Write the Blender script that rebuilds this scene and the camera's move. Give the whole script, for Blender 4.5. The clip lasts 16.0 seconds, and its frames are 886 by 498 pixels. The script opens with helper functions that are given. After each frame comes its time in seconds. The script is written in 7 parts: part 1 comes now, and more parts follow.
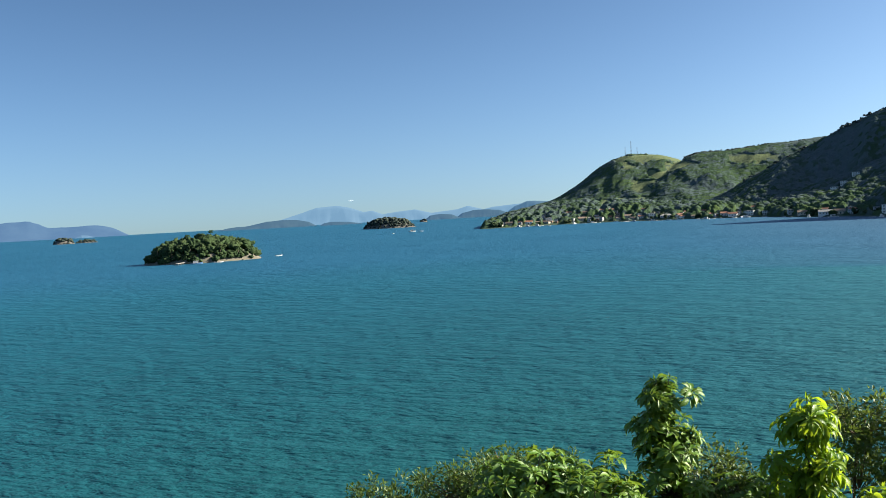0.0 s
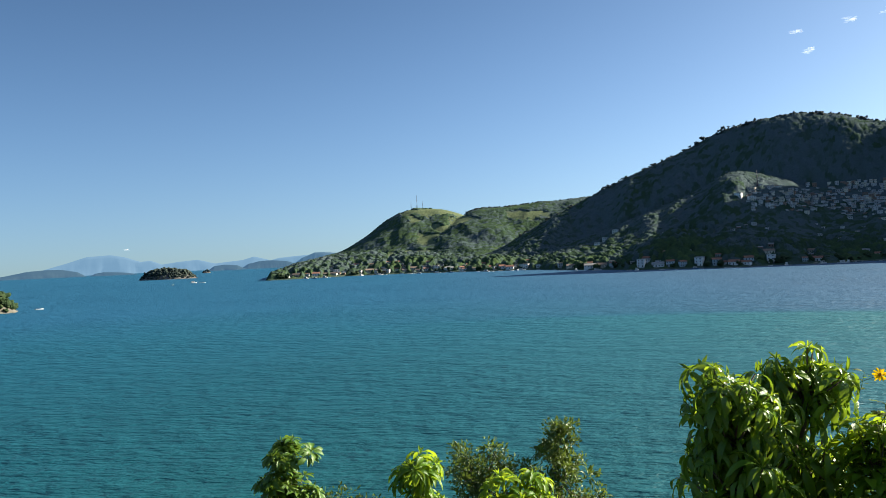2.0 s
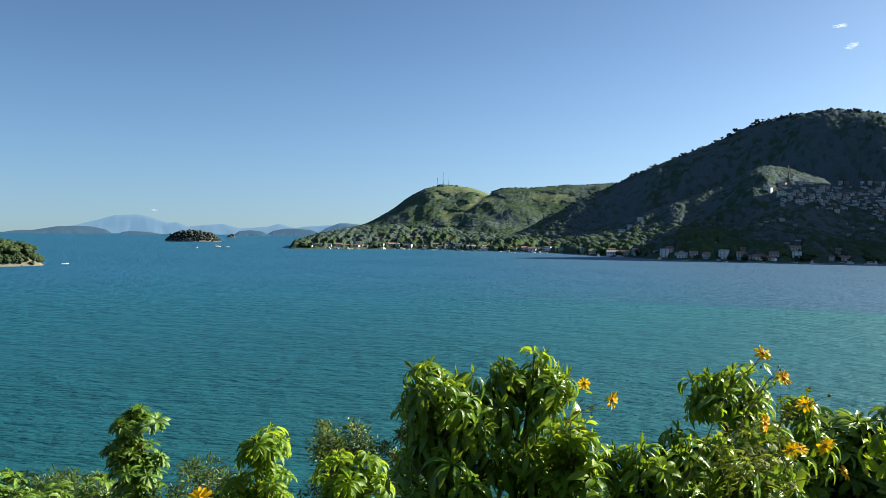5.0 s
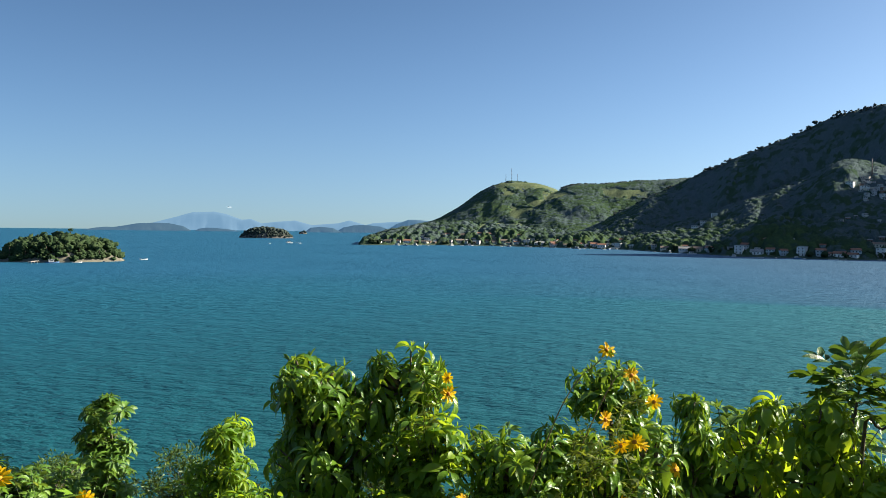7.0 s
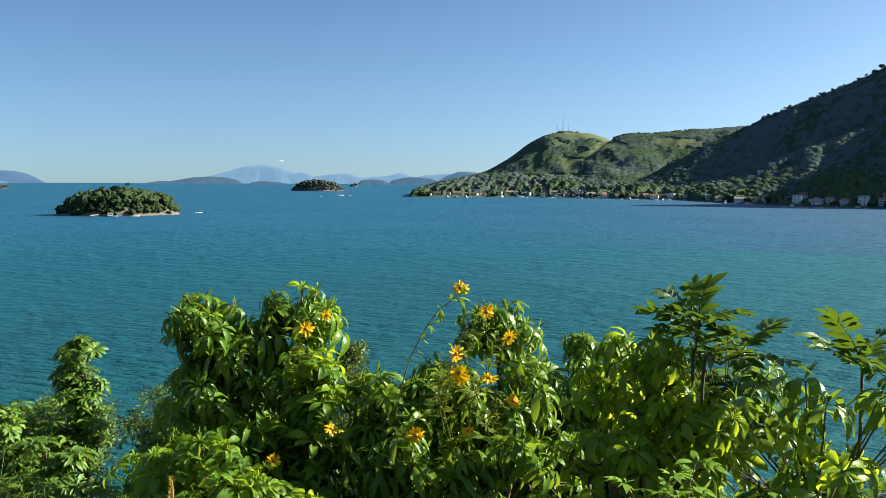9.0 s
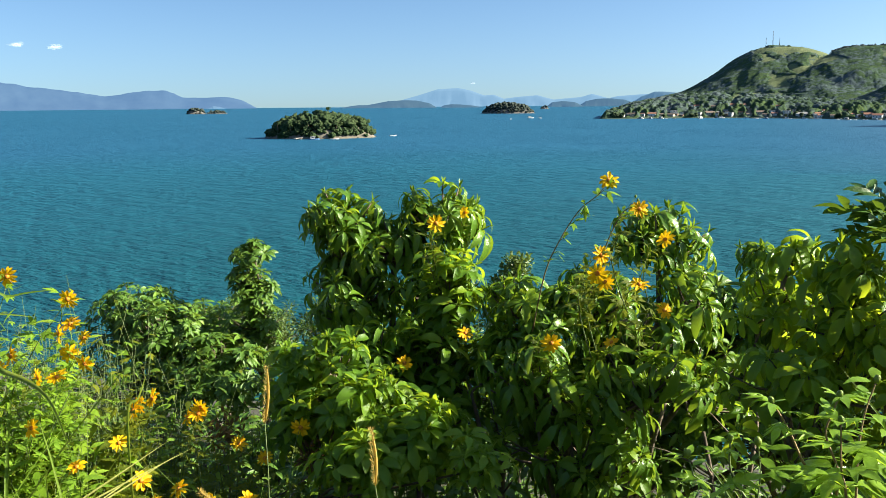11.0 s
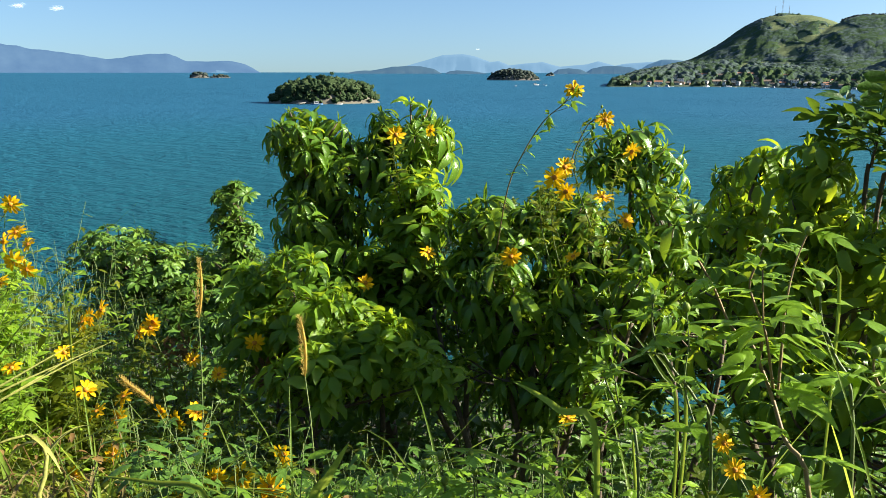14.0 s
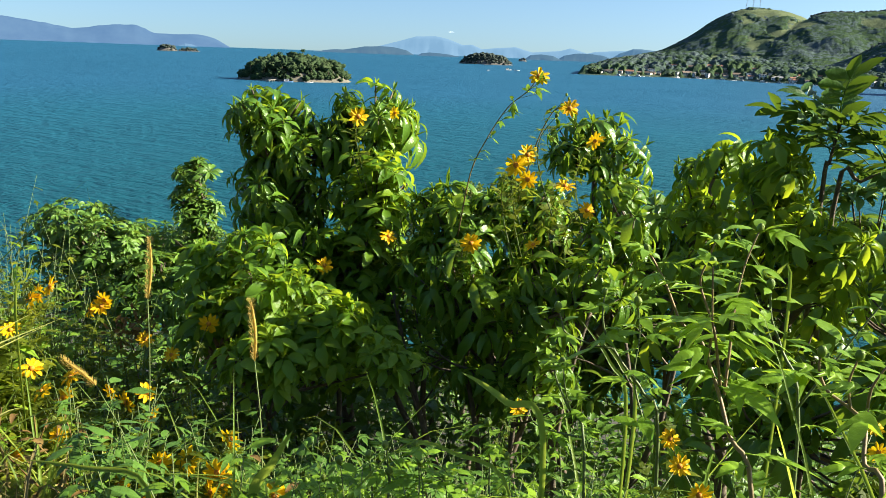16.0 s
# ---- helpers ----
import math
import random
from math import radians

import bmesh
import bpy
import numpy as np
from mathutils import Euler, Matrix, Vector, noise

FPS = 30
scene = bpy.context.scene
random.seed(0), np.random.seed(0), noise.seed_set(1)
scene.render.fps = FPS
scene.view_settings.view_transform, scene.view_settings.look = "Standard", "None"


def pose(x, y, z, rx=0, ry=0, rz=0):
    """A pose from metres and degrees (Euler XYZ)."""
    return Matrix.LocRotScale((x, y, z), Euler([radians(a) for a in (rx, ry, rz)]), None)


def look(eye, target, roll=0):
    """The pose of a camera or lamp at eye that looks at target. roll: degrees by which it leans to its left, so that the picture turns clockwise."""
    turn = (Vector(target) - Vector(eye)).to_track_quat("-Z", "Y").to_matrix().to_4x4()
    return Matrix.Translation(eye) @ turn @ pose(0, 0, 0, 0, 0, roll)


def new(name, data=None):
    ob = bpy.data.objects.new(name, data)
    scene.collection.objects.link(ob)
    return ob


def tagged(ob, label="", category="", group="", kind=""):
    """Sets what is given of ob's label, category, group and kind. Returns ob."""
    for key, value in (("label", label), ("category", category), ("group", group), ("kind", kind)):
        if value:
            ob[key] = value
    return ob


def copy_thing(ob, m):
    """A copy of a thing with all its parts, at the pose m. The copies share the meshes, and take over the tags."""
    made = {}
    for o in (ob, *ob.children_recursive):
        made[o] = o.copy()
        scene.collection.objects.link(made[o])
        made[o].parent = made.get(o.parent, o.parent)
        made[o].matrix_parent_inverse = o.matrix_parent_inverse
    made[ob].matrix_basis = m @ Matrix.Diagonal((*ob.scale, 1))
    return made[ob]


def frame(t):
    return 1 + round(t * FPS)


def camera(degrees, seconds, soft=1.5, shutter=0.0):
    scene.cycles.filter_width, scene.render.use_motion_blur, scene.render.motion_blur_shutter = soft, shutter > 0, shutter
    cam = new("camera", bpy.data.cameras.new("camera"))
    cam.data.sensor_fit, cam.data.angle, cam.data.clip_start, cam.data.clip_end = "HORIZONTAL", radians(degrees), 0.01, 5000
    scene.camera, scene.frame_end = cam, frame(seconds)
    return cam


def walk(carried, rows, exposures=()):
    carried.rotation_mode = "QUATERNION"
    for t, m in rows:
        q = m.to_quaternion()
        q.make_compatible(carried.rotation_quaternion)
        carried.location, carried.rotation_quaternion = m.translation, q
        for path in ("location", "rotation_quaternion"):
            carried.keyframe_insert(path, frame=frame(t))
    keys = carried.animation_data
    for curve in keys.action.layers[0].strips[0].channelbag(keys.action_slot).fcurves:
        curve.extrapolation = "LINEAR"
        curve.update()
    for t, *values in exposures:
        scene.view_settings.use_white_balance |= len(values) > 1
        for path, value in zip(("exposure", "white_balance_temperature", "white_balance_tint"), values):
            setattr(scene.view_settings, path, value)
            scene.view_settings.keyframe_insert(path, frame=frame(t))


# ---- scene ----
cam = camera(57.27, 16.0, 0.7)
# seconds, eye, target, roll
PATH = [
    (0, (-4.379, 0.743, 24.753), (-6.646, 10.473, 24.324), -3.00),
    (0.5, (-4.002, 0.640, 24.790), (-6.185, 10.397, 24.969), -3.12),
    (1, (-3.580, 0.543, 24.775), (-5.064, 10.432, 24.910), -3.15),
    (1.5, (-3.181, 0.442, 24.812), (-3.304, 10.441, 24.826), -2.86),
    (2, (-2.857, 0.310, 24.890), (-2.527, 10.304, 24.970), -2.49),
    (2.5, (-2.570, 0.231, 24.911), (-2.268, 10.221, 24.575), -1.10),
    (3, (-2.269, 0.187, 24.922), (-1.657, 10.164, 24.645), -0.17),
    (3.5, (-1.995, 0.165, 24.920), (-1.358, 10.141, 24.639), -0.11),
    (4, (-1.733, 0.146, 24.961), (-1.433, 10.140, 24.758), 0.26),
    (4.2, (-1.626, 0.136, 24.967), (-1.368, 10.131, 24.769), 0.30),
    (6.5, (-0.294, 0.012, 24.990), (-0.924, 9.990, 24.797), 1.56),
    (7, (-0.000, 0.000, 25.000), (-0.813, 9.964, 24.750), 0.74),
    (7.5, (0.301, -0.099, 25.034), (-0.820, 9.836, 24.813), -1.21),
    (8, (0.615, -0.140, 25.042), (-0.719, 9.769, 24.846), -1.24),
    (8.2, (0.774, -0.136, 25.038), (-0.307, 9.803, 24.804), -0.80),
    (10.3, (1.152, 0.253, 24.771), (-1.361, 9.736, 22.836), 2.20),
    (10.5, (1.163, 0.310, 24.756), (-1.523, 9.745, 22.815), 1.95),
    (11, (1.204, 0.436, 24.743), (-2.416, 9.587, 22.964), -0.42),
    (11.5, (1.272, 0.478, 24.719), (-2.968, 9.475, 23.682), -0.12),
    (12, (1.289, 0.510, 24.633), (-3.179, 9.378, 23.452), 0.83),
    (12.5, (1.298, 0.524, 24.567), (-3.306, 9.259, 22.987), 1.43),
    (13, (1.311, 0.529, 24.510), (-3.292, 9.162, 22.441), 0.24),
    (13.5, (1.338, 0.553, 24.479), (-2.533, 9.527, 22.364), 0.51),
    (14, (1.373, 0.581, 24.462), (-2.255, 9.643, 22.290), 0.13),
    (14.5, (1.387, 0.595, 24.460), (-2.072, 9.710, 22.233), 0.52),
    (15, (1.401, 0.605, 24.461), (-1.865, 9.788, 22.223), 1.45),
    (15.5, (1.389, 0.611, 24.457), (-1.713, 9.820, 22.097), 2.21),
    (16, (1.393, 0.628, 24.465), (-1.841, 9.789, 22.097), 2.21),
]
walk(cam, [(t, look(e, a, r)) for t, e, a, r in PATH],
     [(0, 1.60), (1, 1.52), (2, 1.53), (7, 1.53), (7.5, 1.63), (9.5, 1.63), (10.5, 1.72), (11, 1.85), (11.5, 1.75), (12, 1.55), (13, 1.6), (14, 1.8), (16, 1.87)])

# ---- sky, sun ----
SUN_AZ, SUN_EL = -69.0, 28.0
world = bpy.data.worlds.new("sky")
scene.world = world
world.use_nodes = True
wt = world.node_tree
wt.nodes.clear()
w_out = wt.nodes.new("ShaderNodeOutputWorld")
w_bg = wt.nodes.new("ShaderNodeBackground")
w_sky = wt.nodes.new("ShaderNodeTexSky")
w_sky.sky_type = "NISHITA"
w_sky.sun_disc = False
w_sky.sun_elevation = radians(SUN_EL)
w_sky.sun_rotation = radians(-SUN_AZ)
w_sky.altitude = 0
w_sky.air_density, w_sky.dust_density, w_sky.ozone_density = 1.0, 1.6, 4.0
w_co = wt.nodes.new("ShaderNodeTexCoord")
w_up = wt.nodes.new("ShaderNodeVectorMath")
w_up.operation = "ADD"
w_up.inputs[1].default_value = (0, 0, 0.055)
wt.links.new(w_co.outputs["Generated"], w_up.inputs[0])
wt.links.new(w_up.outputs[0], w_sky.inputs["Vector"])
# sea haze: the lowest sky is dimmer and cooler than clean air would make it
w_sep = wt.nodes.new("ShaderNodeSeparateXYZ")
wt.links.new(w_co.outputs["Generated"], w_sep.inputs[0])
w_tint = wt.nodes.new("ShaderNodeValToRGB")
w_stops = w_tint.color_ramp.elements
for place, c in ((0, (0.590, 0.680, 0.750)), (0.035, (0.555, 0.605, 0.635)), (0.08, (0.550, 0.505, 0.450)), (0.15, (0.545, 0.447, 0.345)), (0.26, (0.435, 0.396, 0.330)), (0.48, (0.262, 0.330, 0.368))):
    stop = w_stops[0] if place == 0.0 else (w_stops[1] if place == 0.48 else w_stops.new(place))
    stop.position, stop.color = place, (*c, 1)
wt.links.new(w_sep.outputs["Z"], w_tint.inputs[0])
w_haze = wt.nodes.new("ShaderNodeMix")
w_haze.data_type, w_haze.blend_type = "RGBA", "MULTIPLY"
w_haze.inputs[0].default_value = 1.0
wt.links.new(w_sky.outputs[0], w_haze.inputs[6])
wt.links.new(w_tint.outputs[0], w_haze.inputs[7])
wt.links.new(w_haze.outputs[2], w_bg.inputs[0])
w_bg.inputs[1].default_value = 0.083
wt.links.new(w_bg.outputs[0], w_out.inputs[0])

sun_data = bpy.data.lights.new("sun", "SUN")
sun_data.energy, sun_data.angle, sun_data.color = 5.0, radians(0.5), (1.0, 0.92, 0.76)
sun = new("sun", sun_data)
sa, se = radians(SUN_AZ), radians(SUN_EL)
sun_way = Vector((-math.sin(sa) * math.cos(se), math.cos(sa) * math.cos(se), math.sin(se)))
sun.matrix_world = look(Vector((0, 0, 60)) + sun_way * 200, (0, 0, 60))

EYE = 25.0      # height of the lookout above the sea


# ---- materials ----
def nodes_of(name):
    m = bpy.data.materials.new(name)
    m.use_nodes = True
    t = m.node_tree
    t.nodes.clear()
    out = t.nodes.new("ShaderNodeOutputMaterial")
    return m, t, out


def node(t, kind, operation="", attribute_name="", use_clamp=False):
    n = t.nodes.new(kind)
    if operation:
        n.operation = operation
    if attribute_name:
        n.attribute_name = attribute_name
    if use_clamp:
        n.use_clamp = True
    return n


def ramp(t, src, stops):
    r = t.nodes.new("ShaderNodeValToRGB")
    e = r.color_ramp.elements
    while len(e) < len(stops):
        e.new(0.5)
    for el, (p, c) in zip(e, stops):
        el.position = p
        el.color = (*c, 1) if len(c) == 3 else c
    t.links.new(src, r.inputs[0])
    return r.outputs[0]


def noise_tex(t, scale, detail=4.0, rough=0.55, vec=None, coord="Object"):
    n = t.nodes.new("ShaderNodeTexNoise")
    n.inputs["Scale"].default_value = scale
    n.inputs["Detail"].default_value = detail
    n.inputs["Roughness"].default_value = rough
    if vec is None:
        vec = t.nodes.new("ShaderNodeTexCoord").outputs[coord]
    t.links.new(vec, n.inputs["Vector"])
    return n.outputs["Fac"]


def mixc(t, fac, a, b, blend="MIX"):
    n = t.nodes.new("ShaderNodeMix")
    n.data_type, n.blend_type = "RGBA", blend
    for sock, v in ((n.inputs[0], fac), (n.inputs[6], a), (n.inputs[7], b)):
        if isinstance(v, (int, float)):
            sock.default_value = v
        elif isinstance(v, tuple):
            sock.default_value = (*v, 1) if len(v) == 3 else v
        else:
            t.links.new(v, sock)
    return n.outputs[2]


def bump(t, height, strength, dist):
    b = t.nodes.new("ShaderNodeBump")
    b.inputs["Strength"].default_value = strength
    b.inputs["Distance"].default_value = dist
    t.links.new(height, b.inputs["Height"])
    return b.outputs[0]


def surface(name, stops, scale=3.0, rough=0.8, bump_scale=20.0, bump_d=0.01, metal=0.0, spec=0.5, fine=25.0):
    """A plain rough surface: colour over two scales of noise, with fine relief."""
    m, t, out = nodes_of(name)
    p = node(t, "ShaderNodeBsdfPrincipled")
    big = noise_tex(t, scale)
    col = ramp(t, big, stops)
    small = noise_tex(t, fine, 3.0)
    col = mixc(t, 0.35, col, ramp(t, small, [(0.3, tuple(0.6 * c for c in stops[0][1])), (0.7, stops[-1][1])]))
    t.links.new(col, p.inputs["Base Color"])
    p.inputs["Roughness"].default_value = rough
    p.inputs["Metallic"].default_value = metal
    p.inputs["Specular IOR Level"].default_value = spec
    t.links.new(bump(t, noise_tex(t, bump_scale, 4.0), 0.6, bump_d), p.inputs["Normal"])
    t.links.new(p.outputs[0], out.inputs[0])
    return m


def leaf_material(name, dark, light, young, through_col, thin=0.35, rough=0.36, spots=0.0, spec=0.5):
    """Waxy leaf: glossy skin over a body that lets sunlight through; each leaf has its own tint."""
    m, t, out = nodes_of(name)
    p = node(t, "ShaderNodeBsdfPrincipled")
    geo = node(t, "ShaderNodeNewGeometry")
    info = node(t, "ShaderNodeObjectInfo")
    add = node(t, "ShaderNodeMath", operation="ADD")
    t.links.new(geo.outputs["Random Per Island"], add.inputs[0])
    t.links.new(info.outputs["Random"], add.inputs[1])
    half = node(t, "ShaderNodeMath", operation="MULTIPLY")
    half.inputs[1].default_value = 0.5
    t.links.new(add.outputs[0], half.inputs[0])
    col = ramp(t, half.outputs[0], [(0.15, dark), (0.55, light), (0.9, young)])
    vein = noise_tex(t, 60.0, 3.0)
    col = mixc(t, 0.45, col, mixc(t, vein, tuple(0.55 * c for c in dark), light))
    if spots:
        sp = ramp(t, noise_tex(t, 14.0, 5.0, 0.7), [(0.66, (0, 0, 0)), (0.74, (1, 1, 1))])
        f = node(t, "ShaderNodeMath", operation="MULTIPLY")
        f.inputs[1].default_value = spots
        t.links.new(sp, f.inputs[0])
        col = mixc(t, f.outputs[0], col, (0.22, 0.13, 0.04))
    t.links.new(col, p.inputs["Base Color"])
    p.inputs["Roughness"].default_value = rough
    p.inputs["Specular IOR Level"].default_value = 0.6 * spec
    t.links.new(bump(t, noise_tex(t, 70.0, 4.0), 0.7, 0.005), p.inputs["Normal"])
    tr = node(t, "ShaderNodeBsdfTranslucent")
    t.links.new(mixc(t, 0.5, col, through_col), tr.inputs[0])
    mx = node(t, "ShaderNodeMixShader")
    mx.inputs[0].default_value = thin
    t.links.new(p.outputs[0], mx.inputs[1])
    t.links.new(tr.outputs[0], mx.inputs[2])
    t.links.new(mx.outputs[0], out.inputs[0])
    return m


M_DRUM = leaf_material("leaf_drooping", (0.056, 0.128, 0.016), (0.100, 0.208, 0.021), (0.21, 0.34, 0.026), (0.48, 0.66, 0.03), 0.28, 0.27, 0.10, 0.55)
M_BROAD = leaf_material("leaf_broad", (0.054, 0.136, 0.014), (0.130, 0.260, 0.020), (0.30, 0.40, 0.026), (0.66, 0.80, 0.03), 0.46, 0.40, 0.12, 0.45)
M_YOUNG = leaf_material("leaf_broad_young", (0.095, 0.190, 0.014), (0.210, 0.340, 0.020), (0.38, 0.46, 0.026), (0.76, 0.86, 0.03), 0.56, 0.38, 0.10, 0.40)
M_PINN = leaf_material("leaf_feathered", (0.030, 0.080, 0.014), (0.055, 0.130, 0.020), (0.11, 0.21, 0.026), (0.32, 0.48, 0.03), 0.20, 0.42, 0.1, 0.4)
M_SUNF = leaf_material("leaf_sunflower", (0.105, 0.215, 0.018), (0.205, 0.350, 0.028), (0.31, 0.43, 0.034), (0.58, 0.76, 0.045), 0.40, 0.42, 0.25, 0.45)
M_FINE = leaf_material("leaf_fine", (0.040, 0.080, 0.018), (0.080, 0.140, 0.030), (0.15, 0.20, 0.040), (0.36, 0.46, 0.06), 0.24, 0.42)
# M_LOW: darker sunflower and ground leaves, with the shade of taller plants painted in
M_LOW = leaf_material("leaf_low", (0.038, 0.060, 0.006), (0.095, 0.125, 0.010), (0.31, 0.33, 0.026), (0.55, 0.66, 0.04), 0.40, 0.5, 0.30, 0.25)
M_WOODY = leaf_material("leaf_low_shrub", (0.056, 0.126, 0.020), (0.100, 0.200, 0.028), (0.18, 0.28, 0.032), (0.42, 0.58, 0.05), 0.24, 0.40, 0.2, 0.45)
M_GRASS = leaf_material("grass_blade", (0.08, 0.15, 0.015), (0.16, 0.26, 0.030), (0.30, 0.35, 0.060), (0.55, 0.66, 0.08), 0.5, 0.45)
M_DRY = leaf_material("dry_stalk", (0.22, 0.23, 0.055), (0.34, 0.35, 0.085), (0.46, 0.45, 0.13), (0.5, 0.5, 0.14), 0.2, 0.6)
M_STRAW = leaf_material("dry_straw", (0.13, 0.105, 0.035), (0.22, 0.18, 0.055), (0.32, 0.28, 0.09), (0.36, 0.33, 0.12), 0.2, 0.65)
M_DEAD = leaf_material("dead_leaf", (0.080, 0.044, 0.012), (0.17, 0.100, 0.026), (0.30, 0.21, 0.06), (0.35, 0.24, 0.08), 0.25, 0.7)
M_PETAL = leaf_material("petal", (0.84, 0.42, 0.004), (0.91, 0.55, 0.008), (0.93, 0.64, 0.016), (0.95, 0.66, 0.01), 0.35, 0.55, spec=0.25)
M_DISC = surface("flower_disc", [(0.3, (0.42, 0.13, 0.005)), (0.7, (0.65, 0.28, 0.01))], 90, 0.8, 400, 0.003)
M_BUD = leaf_material("bud", (0.09, 0.16, 0.02), (0.16, 0.24, 0.03), (0.24, 0.30, 0.04), (0.3, 0.4, 0.05), 0.1, 0.5)
M_STEM = surface("green_stem", [(0.3, (0.06, 0.10, 0.02)), (0.7, (0.12, 0.16, 0.04))], 9, 0.6, 120, 0.002)
M_REDSTEM = surface("reddish_stem", [(0.3, (0.15, 0.115, 0.045)), (0.7, (0.26, 0.17, 0.07))], 9, 0.6, 120, 0.002)
M_BARK = surface("bark", [(0.3, (0.055, 0.042, 0.028)), (0.7, (0.16, 0.125, 0.085))], 6, 0.9, 60, 0.012)
M_SEED = leaf_material("grass_seed_head", (0.40, 0.27, 0.06), (0.58, 0.42, 0.10), (0.72, 0.56, 0.18), (0.80, 0.62, 0.16), 0.45, 0.7)
M_SOIL = surface("hillside_soil", [(0.3, (0.020, 0.023, 0.010)), (0.7, (0.050, 0.043, 0.022))], 1.2, 0.95, 14, 0.03)
M_WALL = [surface("house_wall_" + n, [(0.3, a), (0.7, b)], 0.25, 0.85, 3, 0.02, fine=2.0) for n, a, b in (
    ("white", (0.55, 0.55, 0.54), (0.74, 0.74, 0.72)), ("cream", (0.45, 0.41, 0.33), (0.60, 0.55, 0.45)),
    ("brick", (0.198, 0.126, 0.090), (0.253, 0.163, 0.117)), ("grey", (0.32, 0.325, 0.335), (0.50, 0.50, 0.49)),
    ("pale_blue", (0.343, 0.433, 0.504), (0.451, 0.504, 0.504)))]
M_ROOF = [surface("roof_" + n, [(0.3, a), (0.7, b)], 0.4, 0.85, 4, 0.03, fine=2.0) for n, a, b in (
    ("tile", (0.17, 0.075, 0.045), (0.27, 0.12, 0.07)), ("cement", (0.16, 0.16, 0.16), (0.26, 0.26, 0.25)),
    ("weathered", (0.13, 0.09, 0.065), (0.20, 0.145, 0.105)))]
M_PANE = surface("window_dark", [(0.3, (0.02, 0.025, 0.03)), (0.7, (0.05, 0.055, 0.06))], 1, 0.15, 5, 0.001)
M_HULL = surface("boat_white", [(0.3, (0.42, 0.42, 0.41)), (0.7, (0.55, 0.55, 0.54))], 1, 0.4, 5, 0.002)
M_BOATBLUE = surface("boat_blue", [(0.3, (0.05, 0.12, 0.25)), (0.7, (0.08, 0.18, 0.34))], 1, 0.4, 5, 0.002)
M_MAST = surface("mast_steel", [(0.3, (0.10, 0.10, 0.11)), (0.7, (0.16, 0.15, 0.15))], 0.5, 0.7, 5, 0.002, metal=0.3)
M_SAND = surface("beach_sand", [(0.3, (0.10, 0.092, 0.070)), (0.7, (0.16, 0.145, 0.11))], 0.2, 0.95, 2, 0.03, fine=3)
M_ROCK = surface("shore_rock", [(0.3, (0.060, 0.056, 0.052)), (0.7, (0.14, 0.13, 0.115))], 0.3, 0.9, 1.5, 0.3, fine=2)
M_PIER = surface("pier_planks", [(0.3, (0.22, 0.20, 0.17)), (0.7, (0.35, 0.32, 0.28))], 0.5, 0.9, 4, 0.02, fine=3)


def forest_material(name, dark, light, gold):
    m, t, out = nodes_of(name)
    p = node(t, "ShaderNodeBsdfPrincipled")
    geo = node(t, "ShaderNodeNewGeometry")
    col = ramp(t, geo.outputs["Random Per Island"], [(0.1, dark), (0.65, light), (0.97, gold)])
    leafy = noise_tex(t, 0.9, 5.0, 0.7)
    col = mixc(t, 0.6, col, mixc(t, ramp(t, leafy, [(0.35, (0, 0, 0)), (0.65, (1, 1, 1))]), tuple(0.35 * c for c in dark), light))
    t.links.new(col, p.inputs["Base Color"])
    p.inputs["Roughness"].default_value = 0.75
    p.inputs["Specular IOR Level"].default_value = 0.2
    t.links.new(bump(t, noise_tex(t, 0.8, 5.0, 0.7), 0.8, 0.8), p.inputs["Normal"])
    tr = node(t, "ShaderNodeBsdfTranslucent")
    t.links.new(col, tr.inputs[0])
    mx = node(t, "ShaderNodeMixShader")
    mx.inputs[0].default_value = 0.45
    t.links.new(p.outputs[0], mx.inputs[1])
    t.links.new(tr.outputs[0], mx.inputs[2])
    t.links.new(mx.outputs[0], out.inputs[0])
    return m


M_FOREST = forest_material("hill_forest", (0.034, 0.060, 0.030), (0.062, 0.100, 0.042), (0.11, 0.14, 0.055))
# grey-blue of crest and far island woods has distance haze painted in
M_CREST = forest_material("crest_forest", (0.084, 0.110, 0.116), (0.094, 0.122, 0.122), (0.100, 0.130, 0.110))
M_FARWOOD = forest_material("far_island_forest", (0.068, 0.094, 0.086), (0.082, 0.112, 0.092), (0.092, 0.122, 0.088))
M_ISLE = forest_material("island_forest", (0.046, 0.090, 0.036), (0.068, 0.120, 0.044), (0.105, 0.142, 0.052))


